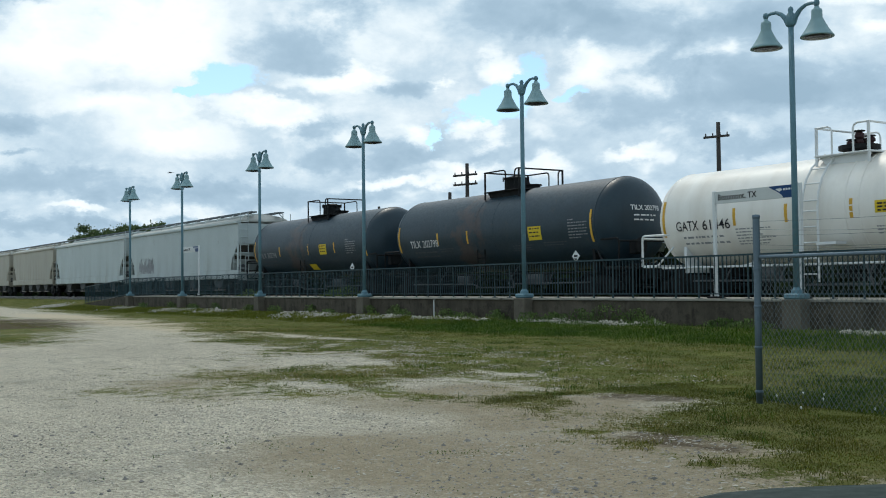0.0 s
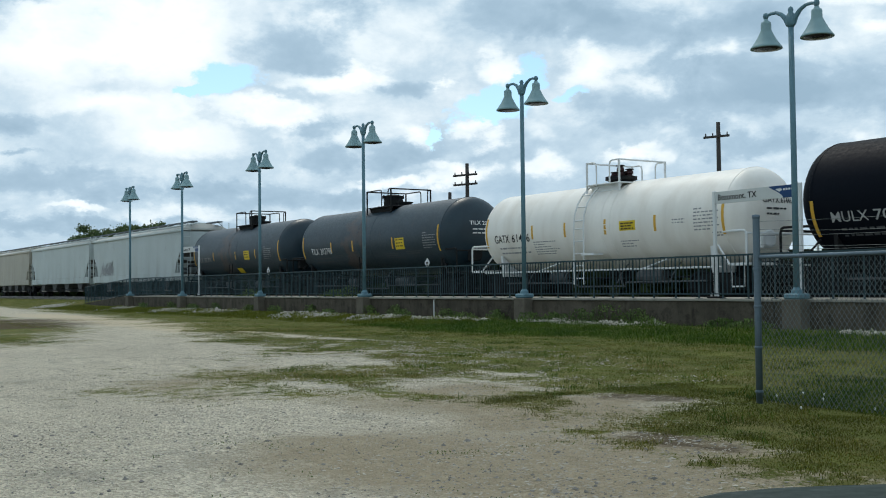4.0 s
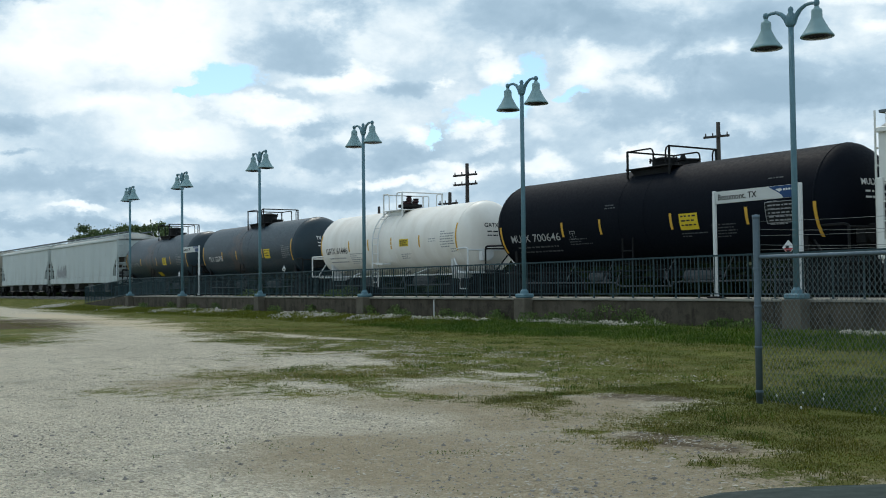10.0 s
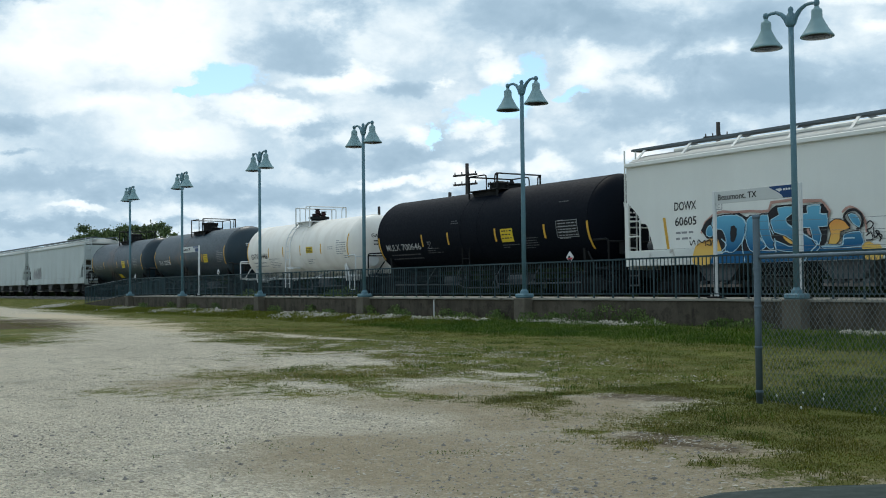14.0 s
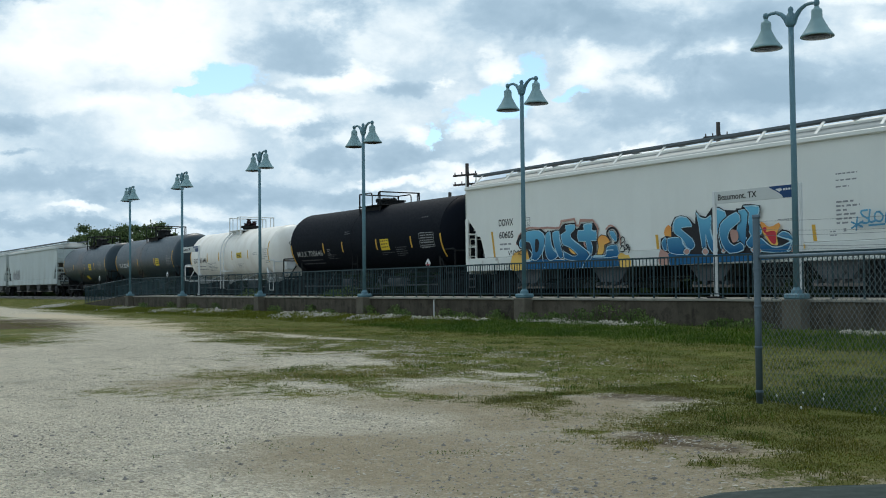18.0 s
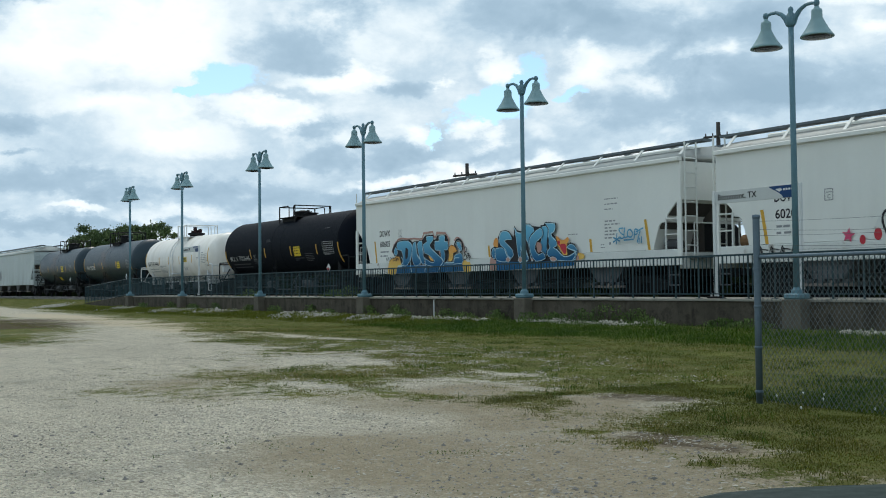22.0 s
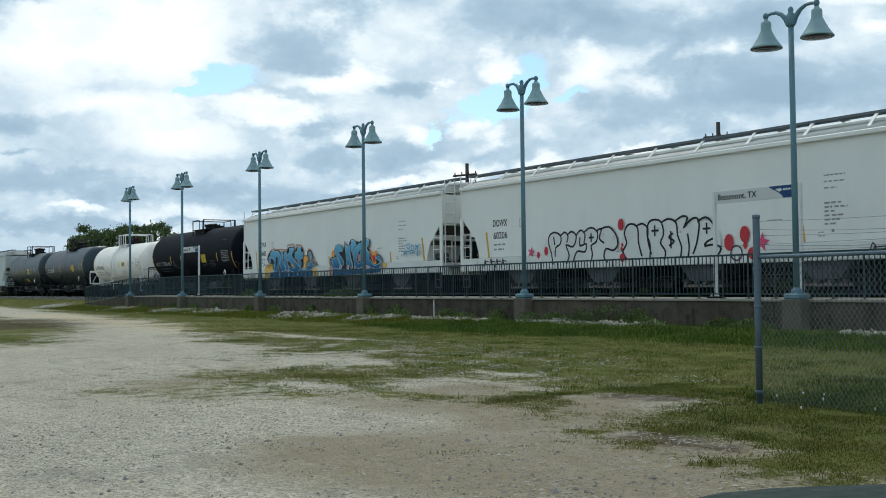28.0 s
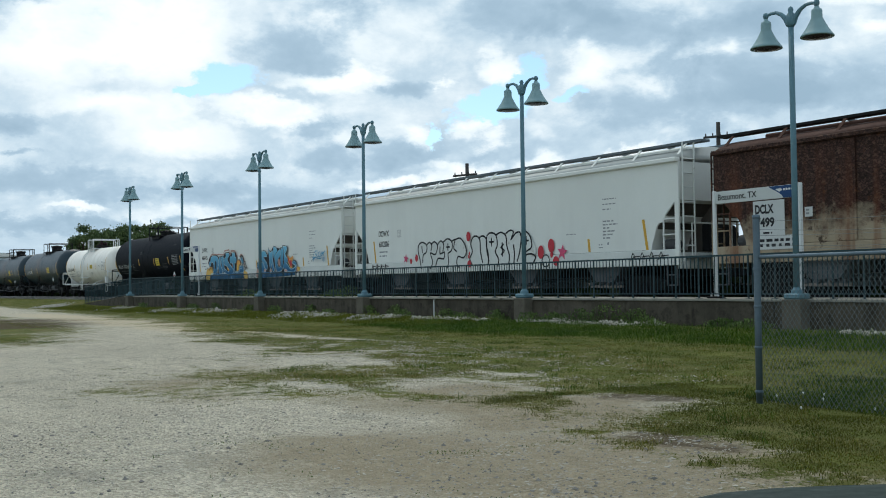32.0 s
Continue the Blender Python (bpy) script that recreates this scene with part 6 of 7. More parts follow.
ribbon(smooth_line([(13.22, 1.69), (13.39, 1.54), (13.38, 1.45)], 3), 0.03, GY - 0.0666, M_SKY, D_A)
ribbon(smooth_line([(14.54, 1.77), (14.73, 1.7), (14.98, 1.63), (14.95, 1.47), (14.85, 1.36)], 3), 0.03, GY - 0.0672, M_SKY, D_A)
ribbon(smooth_line([(11.12, 1.82), (11.24, 1.61), (11.45, 1.51)], 3), 0.03, GY - 0.0678, M_SKY, D_A)
sprayed(D_A, [(12.69, 2.25), (13.16, 2.47), (13.29, 2.23), (12.95, 2.02), (12.85, 1.77), (13.06, 1.57), (13.29, 1.65), (13.4, 1.45), (12.9, 1.37), (12.63, 1.65), (12.56, 2.02)], M_BLUE, GY - 0.0760, 0.07, True)
blot(D_A, [(12.96, 1.98), (13.2, 1.95), (13.22, 1.72), (13.02, 1.66)], M_SALMON, GY - 0.0775)
# blue tag
ribbon([(16.81, 1.99), (17.1, 1.87)], 0.045, GY - 0.0684, M_BLUE, D_A)
ribbon([(16.97, 2.1), (16.94, 1.8)], 0.045, GY - 0.0690, M_BLUE, D_A)
ribbon([(16.81, 1.85), (17.12, 2)], 0.045, GY - 0.0696, M_BLUE, D_A)
ribbon(smooth_line([(17.26, 2.26), (17.08, 2.24), (17.13, 2.13), (17.3, 2.03), (17.24, 1.95), (17.07, 1.97)], 3), 0.045, GY - 0.0702, M_BLUE, D_A)
ribbon(smooth_line([(17.33, 2.26), (17.3, 1.98), (17.49, 2)], 3), 0.045, GY - 0.0708, M_BLUE, D_A)
ribbon(smooth_line([(17.6, 2.2), (17.48, 2.18), (17.46, 2.02), (17.61, 1.97), (17.68, 2.09), (17.58, 2.2)], 3), 0.045, GY - 0.0714, M_BLUE, D_A)
ribbon(smooth_line([(17.74, 1.93), (17.78, 2.19), (17.91, 2.16), (17.87, 2.06), (17.76, 2.04)], 3), 0.045, GY - 0.0720, M_BLUE, D_A)
ribbon([(17.83, 2.12), (18.13, 2.22)], 0.045, GY - 0.0726, M_BLUE, D_A)
ribbon([(18.01, 2.18), (17.88, 1.81)], 0.045, GY - 0.0732, M_BLUE, D_A)
ribbon([(17.3, 1.89), (17.71, 1.9)], 0.045, GY - 0.0738, M_BLUE, D_A)
ribbon([(17.97, 1.92), (17.95, 1.77)], 0.045, GY - 0.0744, M_BLUE, D_A)
ribbon([(18.07, 1.95), (18.05, 1.79)], 0.045, GY - 0.0750, M_BLUE, D_A)

# outline letters on the second white hopper
blot(D_B, [(5.3, 1.5), (5.3, 2.2), (6.5, 2.25), (8.3, 2.3), (8.7, 1.8), (8.2, 1.4)], M_SILL, GY)
blot(D_B, [(9.0, 1.5), (9.1, 2.3), (10.3, 2.4), (11.5, 2.44), (12.6, 2.2), (12.8, 1.5), (11.0, 1.35)], M_SILL, GY)


def outline(k, pts):
    """One black stroke of the outline letters."""
    ribbon(smooth_line(pts, 3), 0.062, GY - 0.003 - 0.0003 * k, M_INK, D_B)


outline(0, [(5.5, 1.25), (5.42, 1.6), (5.28, 1.95), (5.34, 2.2), (5.62, 2.29), (5.92, 2.16), (5.9, 1.9), (5.66, 1.78), (5.62, 1.5)])
outline(1, [(5.56, 2.12), (5.6, 1.9)])
outline(2, [(5.92, 2.16), (6.12, 2.27), (6.3, 2.15), (6.24, 1.95)])
outline(3, [(6.3, 2.2), (6.5, 2.28), (6.72, 2.1), (6.55, 1.78), (6.2, 1.85), (6.35, 1.5), (6.2, 1.25)])
outline(4, [(6.72, 2.15), (6.95, 2.3), (7.15, 2.15), (7.1, 1.9)])
outline(5, [(6.9, 2.05), (6.9, 1.8), (7.2, 1.85), (7.15, 1.6), (6.75, 1.62), (6.55, 1.3)])
outline(6, [(7.15, 2.25), (7.45, 2.36), (7.75, 2.2), (7.7, 1.9), (7.45, 1.78), (7.5, 1.5), (7.4, 1.25)])
outline(7, [(7.45, 2.16), (7.45, 1.92)])
outline(8, [(7.36, 2.04), (7.56, 2.04)])
outline(9, [(7.75, 2.25), (7.95, 2.3), (7.85, 2), (8.05, 1.85)])
outline(10, [(7.95, 2.3), (8.3, 2.34), (8.6, 2.1), (8.7, 1.8), (8.5, 1.6), (8.15, 1.66), (8.05, 1.4), (8.2, 1.25)])
outline(11, [(9.1, 1.3), (8.92, 1.55), (9.1, 1.8), (9, 2.1), (9.15, 2.34), (9.42, 2.36), (9.6, 2.2), (9.62, 1.8), (9.75, 1.4)])
outline(12, [(9.55, 2.3), (9.8, 2.36), (10.02, 2.2), (10.02, 1.85), (10.15, 1.45)])
outline(13, [(10.1, 1.3), (10.12, 1.7), (10, 2), (10.05, 2.35), (10.3, 2.45), (10.6, 2.35), (10.68, 2), (10.55, 1.75), (10.75, 1.5), (10.7, 1.25)])
outline(14, [(10.32, 2.25), (10.32, 1.98)])
outline(15, [(10.2, 2.12), (10.46, 2.12)])
outline(16, [(10.6, 2.35), (10.9, 2.44), (11.2, 2.3), (11.25, 1.95), (11.4, 1.6), (11.35, 1.3)])
outline(17, [(11.05, 2), (10.9, 1.9), (11.1, 1.78), (10.92, 1.66)])
outline(18, [(10.98, 2.05), (10.98, 1.6)])
outline(19, [(11.2, 2.38), (11.45, 2.48), (11.65, 2.42), (11.5, 2.15), (11.75, 2.35), (12, 2.4), (12.1, 2.2), (12, 1.7), (11.85, 1.4)])
outline(20, [(11.65, 1.95), (11.7, 1.6), (11.65, 1.3)])
outline(21, [(12.05, 2.3), (12.35, 2.4), (12.62, 2.2), (12.68, 1.85), (12.4, 1.72), (12.3, 1.6), (12.65, 1.62), (12.9, 1.5), (12.7, 1.25)])
outline(22, [(12.38, 2.22), (12.38, 1.96)])
outline(23, [(12.26, 2.08), (12.5, 2.08)])
for x, z, r in ((4.72, 1.56, 0.10), (5.15, 1.68, 0.13), (8.84, 2.38, 0.16), (13.18, 1.66, 0.2), (13.74, 1.86, 0.2), (13.76, 1.56, 0.09), (8.9, 1.75, 0.06), (8.86, 1.63, 0.06)):
    bm = bmesh.new()
    bmesh.ops.create_circle(bm, cap_ends=True, segments=18, radius=r, matrix=Matrix.Translation((x, GY - 0.003, z)) @ Matrix.Rotation(math.pi / 2, 4, "X") @ Matrix.Diagonal((0.85, 1.15, 1, 1)))
    part("spray_dot", bm, M_RED, D_B)
for x, z, r in ((8.9, 1.36, 0.13), (14.0, 1.34, 0.16)):
    bm = bmesh.new()
    bmesh.ops.create_circle(bm, cap_ends=True, segments=18, radius=r, matrix=Matrix.Translation((x, GY - 0.012, z)) @ Matrix.Rotation(math.pi / 2, 4, "X"))
    part("spray_dot", bm, M_RED, D_B)
ribbon([(13.45 + 0.2 * math.cos(i * math.pi / 8), 1.36 + 0.2 * math.sin(i * math.pi / 8)) for i in range(16)], 0.04, GY - 0.012, M_INK, D_B, close=True)
for x, z, r in ((4.32, 1.68, 0.2), (14.32, 1.62, 0.28)):
    bm = bmesh.new()
    pts = [(x + (r if i % 2 == 0 else r * 0.42) * math.sin(i * math.pi / 5 + 0.15), z + (r if i % 2 == 0 else r * 0.42) * math.cos(i * math.pi / 5 + 0.15)) for i in range(10)]
    c = bm.verts.new((x, GY - 0.003, z))
    vs = [bm.verts.new((a, GY - 0.003, b)) for a, b in pts]
    for i in range(10):
        bm.faces.new((c, vs[i], vs[(i + 1) % 10]))
    part("spray_star", bm, M_PINK, D_B)
for k in range(4):
    x = 1.5 + 0.36 * k
    ribbon(smooth_line([(x, 1.2), (x + 0.1, 1.5), (x + 0.16, 1.28), (x + 0.1, 1.42), (x + 0.34, 1.40)], 3), 0.035, GY - 0.012 - k * 0.0006, M_INK, D_B)
    x = 17.6 + 0.4 * k
    ribbon(smooth_line([(x, 1.25), (x + 0.1, 1.48), (x + 0.2, 1.28), (x + 0.12, 1.36), (x + 0.4, 1.38)], 3), 0.032, GY - 0.012 - k * 0.0006, M_INK, D_B)

# number board and marks of the rusty hopper
board = plate(1.45, 2.49, 1.42, 2.71, GY - 0.002, 1)
plate(2.49, 2.94, 1.42, 1.78, GY - 0.002, 1, board)
part("number_board", board, M_SIGN, RUSTY, "white board with a stepped lower edge")
part_of("reporting_mark", on_side(lettering("DCLX", 0.225, 0.62, 0.06), 1.52, 2.38, GY - 0.007), M_INK, RUSTY)
part_of("car_number", on_side(lettering("7499", 0.225, 0.62, 0.06), 1.54, 2.03, GY - 0.007), M_INK, RUSTY)
part("data_stencils", bars_text(1.78, 1.83, [0.30], 0.1, 0.05, GY - 0.007), M_INK, RUSTY)
part("weight_stencils", bars_text(1.60, 1.62, [1.22, 1.22], 0.13, 0.075, GY - 0.007), M_INK, RUSTY)
part("small_board", plate(3.13, 3.37, 2.21, 2.46, GY - 0.003, 1), M_SIGN, RUSTY)
part("board_bars", bars_text(3.17, 2.36, [0.16, 0.1], 0.09, 0.05, GY - 0.008), M_INK_G, RUSTY)
for x in (4.6, 7.4, 10.2, 13.0, 15.8):
    part("side_rib", box(x - 0.05, x + 0.05, -1.60, -1.55, 1.56, 4.10, 0.008), M_RUST, RUSTY)


# ---- utility poles behind the track ----
def utility_pole(x, y, h, arms, label):
    p = empty("utility_pole", pose(x, y, 0.3), label, "utility pole", "poles behind the track")
    part("pole", lathe([(0.17, -0.4), (0.14, h * 0.5), (0.11, h)], seg=12), M_WOOD, p, smooth=True)
    for z, w in arms:
        arm = part("crossarm", box(-w, w, -0.06, 0.06, z - 0.06, z + 0.06, 0.01), M_WOOD, p)
        arm.matrix_basis = pose(0, -0.15, 0, 0, 0, 18)
        for i in range(4):
            u = -w + 0.12 + i * (2 * w - 0.24) / 3
            part("insulator", lathe([(0.03, z + 0.06), (0.045, z + 0.10), (0.03, z + 0.16), (0.045, z + 0.2), (0.015, z + 0.22)], seg=8), M_DARKGLASS, arm).matrix_basis = pose(u, 0, 0)
    return p


utility_pole(-57.7, 39.3, 8.75, [(8.0, 0.95), (7.4, 0.95)], "weathered timber utility pole with two crossarms")
utility_pole(-60.2, 39.6, 7.1, [(6.35, 0.8)], "short weathered utility pole with one crossarm")
utility_pole(-41.9, 45.3, 9.75, [(8.95, 0.75)], "weathered timber utility pole with one crossarm")
utility_pole(-79.2, 45.0, 7.60, [], "bare top of a weathered timber pole")


# ---- trees far down the track ----
def tree(x, y, h, spread, seed):
    rng = random.Random(seed)
    t = empty("tree", pose(x, y, 0.0), "broad dark green tree beyond the track", "tree", "trees beyond the track")
    bm = lathe([(0.35, -0.2), (0.26, h * 0.25), (0.16, h * 0.55), (0.06, h * 0.8)], seg=10)
    tips = []
    for i in range(9):
        a = i * 2.4 + rng.uniform(-0.3, 0.3)
        z0 = h * rng.uniform(0.25, 0.55)
        tip = Vector((math.cos(a) * spread * rng.uniform(0.5, 0.9), math.sin(a) * spread * rng.uniform(0.5, 0.9), h * rng.uniform(0.6, 0.9)))
        rod((0, 0, z0), tip, 0.10, 6, bm, 0.03)
        tips.append(tip)
    part("trunk", bm, M_BARK, t)
    verts, faces = [], []
    clumps = tips + [Vector((0, 0, h * 0.88))]
    for _ in range(14):
        a, q = rng.uniform(0, 6.3), math.sqrt(rng.random()) * spread
        clumps.append(Vector((q * math.cos(a), q * math.sin(a), h * (0.95 - 0.4 * (q / spread) ** 2) * rng.uniform(0.8, 1.02))))
    for c in clumps:
        rad = rng.uniform(0.6, 1.15) * spread * 0.27
        for _ in range(300):
            d = Vector((rng.gauss(0, 1), rng.gauss(0, 1), rng.gauss(0, 0.7))) * rad * 0.6
            q = c + d
            s = rng.uniform(0.10, 0.24)
            e = Euler((rng.uniform(0, 3), rng.uniform(0, 3), rng.uniform(0, 6))).to_matrix()
            k = len(verts)
            for cx, cy in ((-1, 0), (0, -0.5), (1, 0), (0, 0.5)):
                verts.append(tuple(q + e @ Vector((cx * s, cy * s, 0))))
            faces.append((k, k + 1, k + 2, k + 3))
    me = bpy.data.meshes.new("crown")
    me.from_pydata(verts, [], faces)
    part_of("crown", me, M_LEAF, t)


tree(-153.5, 40.2, 11.0, 2.3, 1)
tree(-151.0, 42.9, 10.2, 2.5, 2)
tree(-148.5, 45.8, 10.8, 2.8, 3)
tree(-146.5, 48.8, 11.2, 2.5, 4)


# ---- a bird crossing the sky ----
def make_bird():
    b = empty("bird", pose(-53.48, 18.3, 7.07), "small dark bird flying past the lamps", "bird")
    body = lathe([(0.004, -0.11), (0.028, -0.05), (0.034, 0.0), (0.024, 0.06), (0.020, 0.085), (0.004, 0.12)], "y", 10)
    part("body", body, M_BLACK, b, smooth=True)
    for s in (-1, 1):
        wing = bmesh.new()
        for x0, x1, y0, y1, z0, z1 in ((0.02, 0.10, 0.045, 0.050, 0.0, 0.03), (0.10, 0.19, 0.05, 0.02, 0.03, 0.02)):
            vs = [(x0 * s, -y0, z0), (x1 * s, -y1, z1), (x1 * s, y1 * 0.6, z1), (x0 * s, y0 * 0.8, z0)]
            lo_v = [wing.verts.new(v) for v in vs]
            hi_v = [wing.verts.new((v[0], v[1], v[2] + 0.008)) for v in vs]
            wing.faces.new(lo_v), wing.faces.new(hi_v)
            for i in range(4):
                wing.faces.new((lo_v[i], lo_v[(i + 1) % 4], hi_v[(i + 1) % 4], hi_v[i]))
        bmesh.ops.recalc_face_normals(wing, faces=wing.faces)
        part("wing", wing, M_BLACK, b)
    part("tail", prism([(-0.012, 0.0), (0.012, 0.0), (0.012, 0.006), (-0.012, 0.006)], 0.10, 0.19), M_BLACK, b)
    return b


BIRD = make_bird()


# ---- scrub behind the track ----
# Dense row; its darkened leaves stand in for shade under the train.
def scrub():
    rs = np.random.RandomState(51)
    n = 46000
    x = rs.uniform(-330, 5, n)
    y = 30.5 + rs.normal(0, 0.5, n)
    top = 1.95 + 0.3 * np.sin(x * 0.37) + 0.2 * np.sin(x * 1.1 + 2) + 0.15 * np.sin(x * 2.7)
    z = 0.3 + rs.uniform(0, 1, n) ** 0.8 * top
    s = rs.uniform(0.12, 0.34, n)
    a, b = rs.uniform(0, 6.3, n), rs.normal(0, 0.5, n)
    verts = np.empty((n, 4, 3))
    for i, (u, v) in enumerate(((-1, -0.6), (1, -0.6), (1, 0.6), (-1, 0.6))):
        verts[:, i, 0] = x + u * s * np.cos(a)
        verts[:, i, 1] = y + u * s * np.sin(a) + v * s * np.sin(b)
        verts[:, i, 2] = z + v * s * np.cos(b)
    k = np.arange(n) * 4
    scatter_mesh("scrub_row", verts.reshape(-1, 3).tolist(), np.stack([k, k + 1, k + 2, k + 3], -1).tolist(), M_SCRUB, "low scrub growing behind the track, leaf colour darkened for shade", "scrub")


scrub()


# ---- grass, weeds, stones ----
def blades(name, n, x0, x1, y0, y1, height, width, material, label, seed, rule):
    """A stand of grass: single bent blades."""
    rs = np.random.RandomState(seed)
    x, y = rs.uniform(x0, x1, n), rs.uniform(y0, y1, n)
    keep = rule(x, y, rs)
    x, y = x[keep], y[keep]
    n = len(x)
    z = ground_z(x, y) - 0.004
    a, lean = rs.uniform(0, 2 * np.pi, n), rs.uniform(0.2, 1.4, n)
    b = rs.uniform(0, 2 * np.pi, n)
    tuft = np.clip(0.75 + 0.9 * hashed_noise(x, y, 2.2), 0.35, 1.6)
    h, w = height * tuft * rs.uniform(0.45, 1.25, n), width * rs.uniform(0.7, 1.3, n)
    px, py = np.cos(a) * w / 2, np.sin(a) * w / 2
    tx, ty = np.cos(b) * h * lean, np.sin(b) * h * lean
    v = np.empty((n, 5, 3))
    v[:, 0] = np.stack([x - px, y - py, z], -1)
    v[:, 1] = np.stack([x + px, y + py, z], -1)
    v[:, 2] = np.stack([x + px * 0.7 + tx * 0.35, y + py * 0.7 + ty * 0.35, z + h * 0.6], -1)
    v[:, 3] = np.stack([x - px * 0.7 + tx * 0.35, y - py * 0.7 + ty * 0.35, z + h * 0.6], -1)
    v[:, 4] = np.stack([x + tx, y + ty, z + h * (1 - 0.3 * lean)], -1)
    k = np.arange(n) * 5
    me = bpy.data.meshes.new(name)
    quads = np.stack([k, k + 1, k + 2, k + 3], -1).tolist()
    tris = np.stack([k + 3, k + 2, k + 4], -1).tolist()
    me.from_pydata(v.reshape(-1, 3).tolist(), [], quads + tris)
    ob = part_of(name, me, material)
    return tagged(ob, label, "grass", kind="stuff")


blades("meadow_grass", 270000, -30, -2, 5.0, 19.4, 0.030, 0.007, M_GRASS, "short patchy green grass growing through the gravel", 11,
       lambda x, y, rs: turf_density(x, y) > rs.uniform(-0.7, 2.2, len(x)))
blades("lush_grass", 110000, -30, -2, 13.8, 19.6, 0.155, 0.011, M_LUSH, "taller lush green grass before the platform wall", 12,
       lambda x, y, rs: (turf_density(x, y) > 0.2) & (y + 1.2 * hashed_noise(x, y, 0.35) > 16.4 + rs.uniform(-0.9, 0.9, len(x))) & (y < 18.9 + rs.uniform(-0.3, 0.6, len(x))))
blades("fence_grass", 170000, -10.5, -2, 8.6, 17.0, 0.075, 0.008, M_RANK, "unmown grass along the chain-link fence", 13,
       lambda x, y, rs: (y - 8.2 < rs.uniform(0.5, 9.0, len(x))) & (x > -8.0 - 0.25 * (y - 8.6) + rs.uniform(-0.3, 1.0, len(x))))
blades("edge_grass", 110000, -9.5, -2, 5.0, 9.5, 0.034, 0.0045, M_EDGE, "olive green grass at the edge of the gravel", 17,
       lambda x, y, rs: turf_density(x, y) > rs.uniform(-0.3, 1.6, len(x)))
blades("dry_grass", 120000, -30, -2, 5.0, 17.0, 0.04, 0.008, M_DRY, "dry straw-coloured grass among the green", 14,
       lambda x, y, rs: (turf_density(x, y) > rs.uniform(-0.4, 0.6, len(x))) & (hashed_noise(x * 0.6, y, 0.5) > rs.uniform(-0.2, 0.45, len(x))))
blades("verge_grass", 130000, -112, -30, 8.0, 21.0, 0.05, 0.010, M_GRASS, "rough green verge beside the platform ramp", 15,
       lambda x, y, rs: turf_density(x, y) > rs.uniform(0.0, 1.2, len(x)))
blades("lot_weeds", 90000, -22, -3, 1.0, 8.0, 0.02, 0.008, M_LUSH, "scattered low weeds in the gravel", 16,
       lambda x, y, rs: (hashed_noise(x, y, 1.3) + 0.6 * hashed_noise(x, y, 5.0) > 0.44 + rs.uniform(0, 0.25, len(x))) & (turf_density(x, y) < 0.3))


blades("grass_tufts", 150000, -28, -2, 5.2, 18.5, 0.085, 0.007, M_LUSH, "ragged darker tufts standing in the short grass", 18,
       lambda x, y, rs: (turf_density(x, y) > 0.1) & (hashed_noise(x, y, 1.1) + 0.8 * hashed_noise(x, y, 3.3) > 0.36 + rs.uniform(-0.06, 0.2, len(x))))
blades("straw_tufts", 60000, -14, -2, 5.2, 12.0, 0.06, 0.005, M_DRY, "yellowed tufts among the green", 19,
       lambda x, y, rs: (turf_density(x, y) > 0.0) & (hashed_noise(x + 31, y, 0.8) + 0.7 * hashed_noise(x + 31, y, 2.7) > 0.25 + rs.uniform(-0.06, 0.2, len(x))))
blades("sprigs", 30000, -12, -4.5, 0.8, 5.5, 0.022, 0.008, M_WEED, "small green sprigs scattered through the gravel", 20,
       lambda x, y, rs: (hashed_noise(x, y, 2.0) + 0.8 * hashed_noise(x, y, 7.0) > 0.35 + rs.uniform(0, 0.3, len(x))) & (np.exp(-(((x + 7.6) / 1.3) ** 2 + ((y - 2.4) / 0.8) ** 2)) > rs.uniform(0, 1, len(x))))


blades("wall_grass", 70000, -74, -27, 16.6, 19.5, 0.15, 0.014, M_GRASS, "rank green grass along the foot of the platform", 27,
       lambda x, y, rs: (turf_density(x, y) > 0.2) & (y + 1.4 * hashed_noise(x, y, 0.3) > 17.4 + rs.uniform(-0.8, 0.8, len(x))))


def weed_clump(x, y, h, spread, seed, base_z):
    rng = random.Random(seed)
    verts, faces = [], []
    for _ in range(420):
        u, w2 = rng.gauss(0, spread), rng.gauss(0, 0.10)
        z = rng.random() ** 0.8 * h * math.exp(-(u / (spread * 1.6)) ** 2)
        q = Vector((x + u, y + w2, base_z + z))
        s = rng.uniform(0.018, 0.05)
        e = Euler((rng.uniform(0, 3), rng.uniform(0, 3), rng.uniform(0, 6))).to_matrix()
        k = len(verts)
        for cx, cy in ((-1, 0), (0, -0.5), (1, 0), (0, 0.5)):
            verts.append(tuple(q + e @ Vector((cx * s, cy * s, 0))))
        faces.append((k, k + 1, k + 2, k + 3))
    for _ in range(14):
        u = rng.gauss(0, spread * 0.7)
        k = len(verts)
        top = base_z + h * rng.uniform(0.4, 1)
        verts += [(x + u - 0.004, y, base_z - 0.03), (x + u + 0.004, y, base_z - 0.03), (x + u * 1.3, y + 0.01, top)]
        faces.append((k, k + 1, k + 2))
    return scatter_mesh("weed_clump", verts, faces, M_WEED, "straggling green weeds against the platform wall", "weeds")


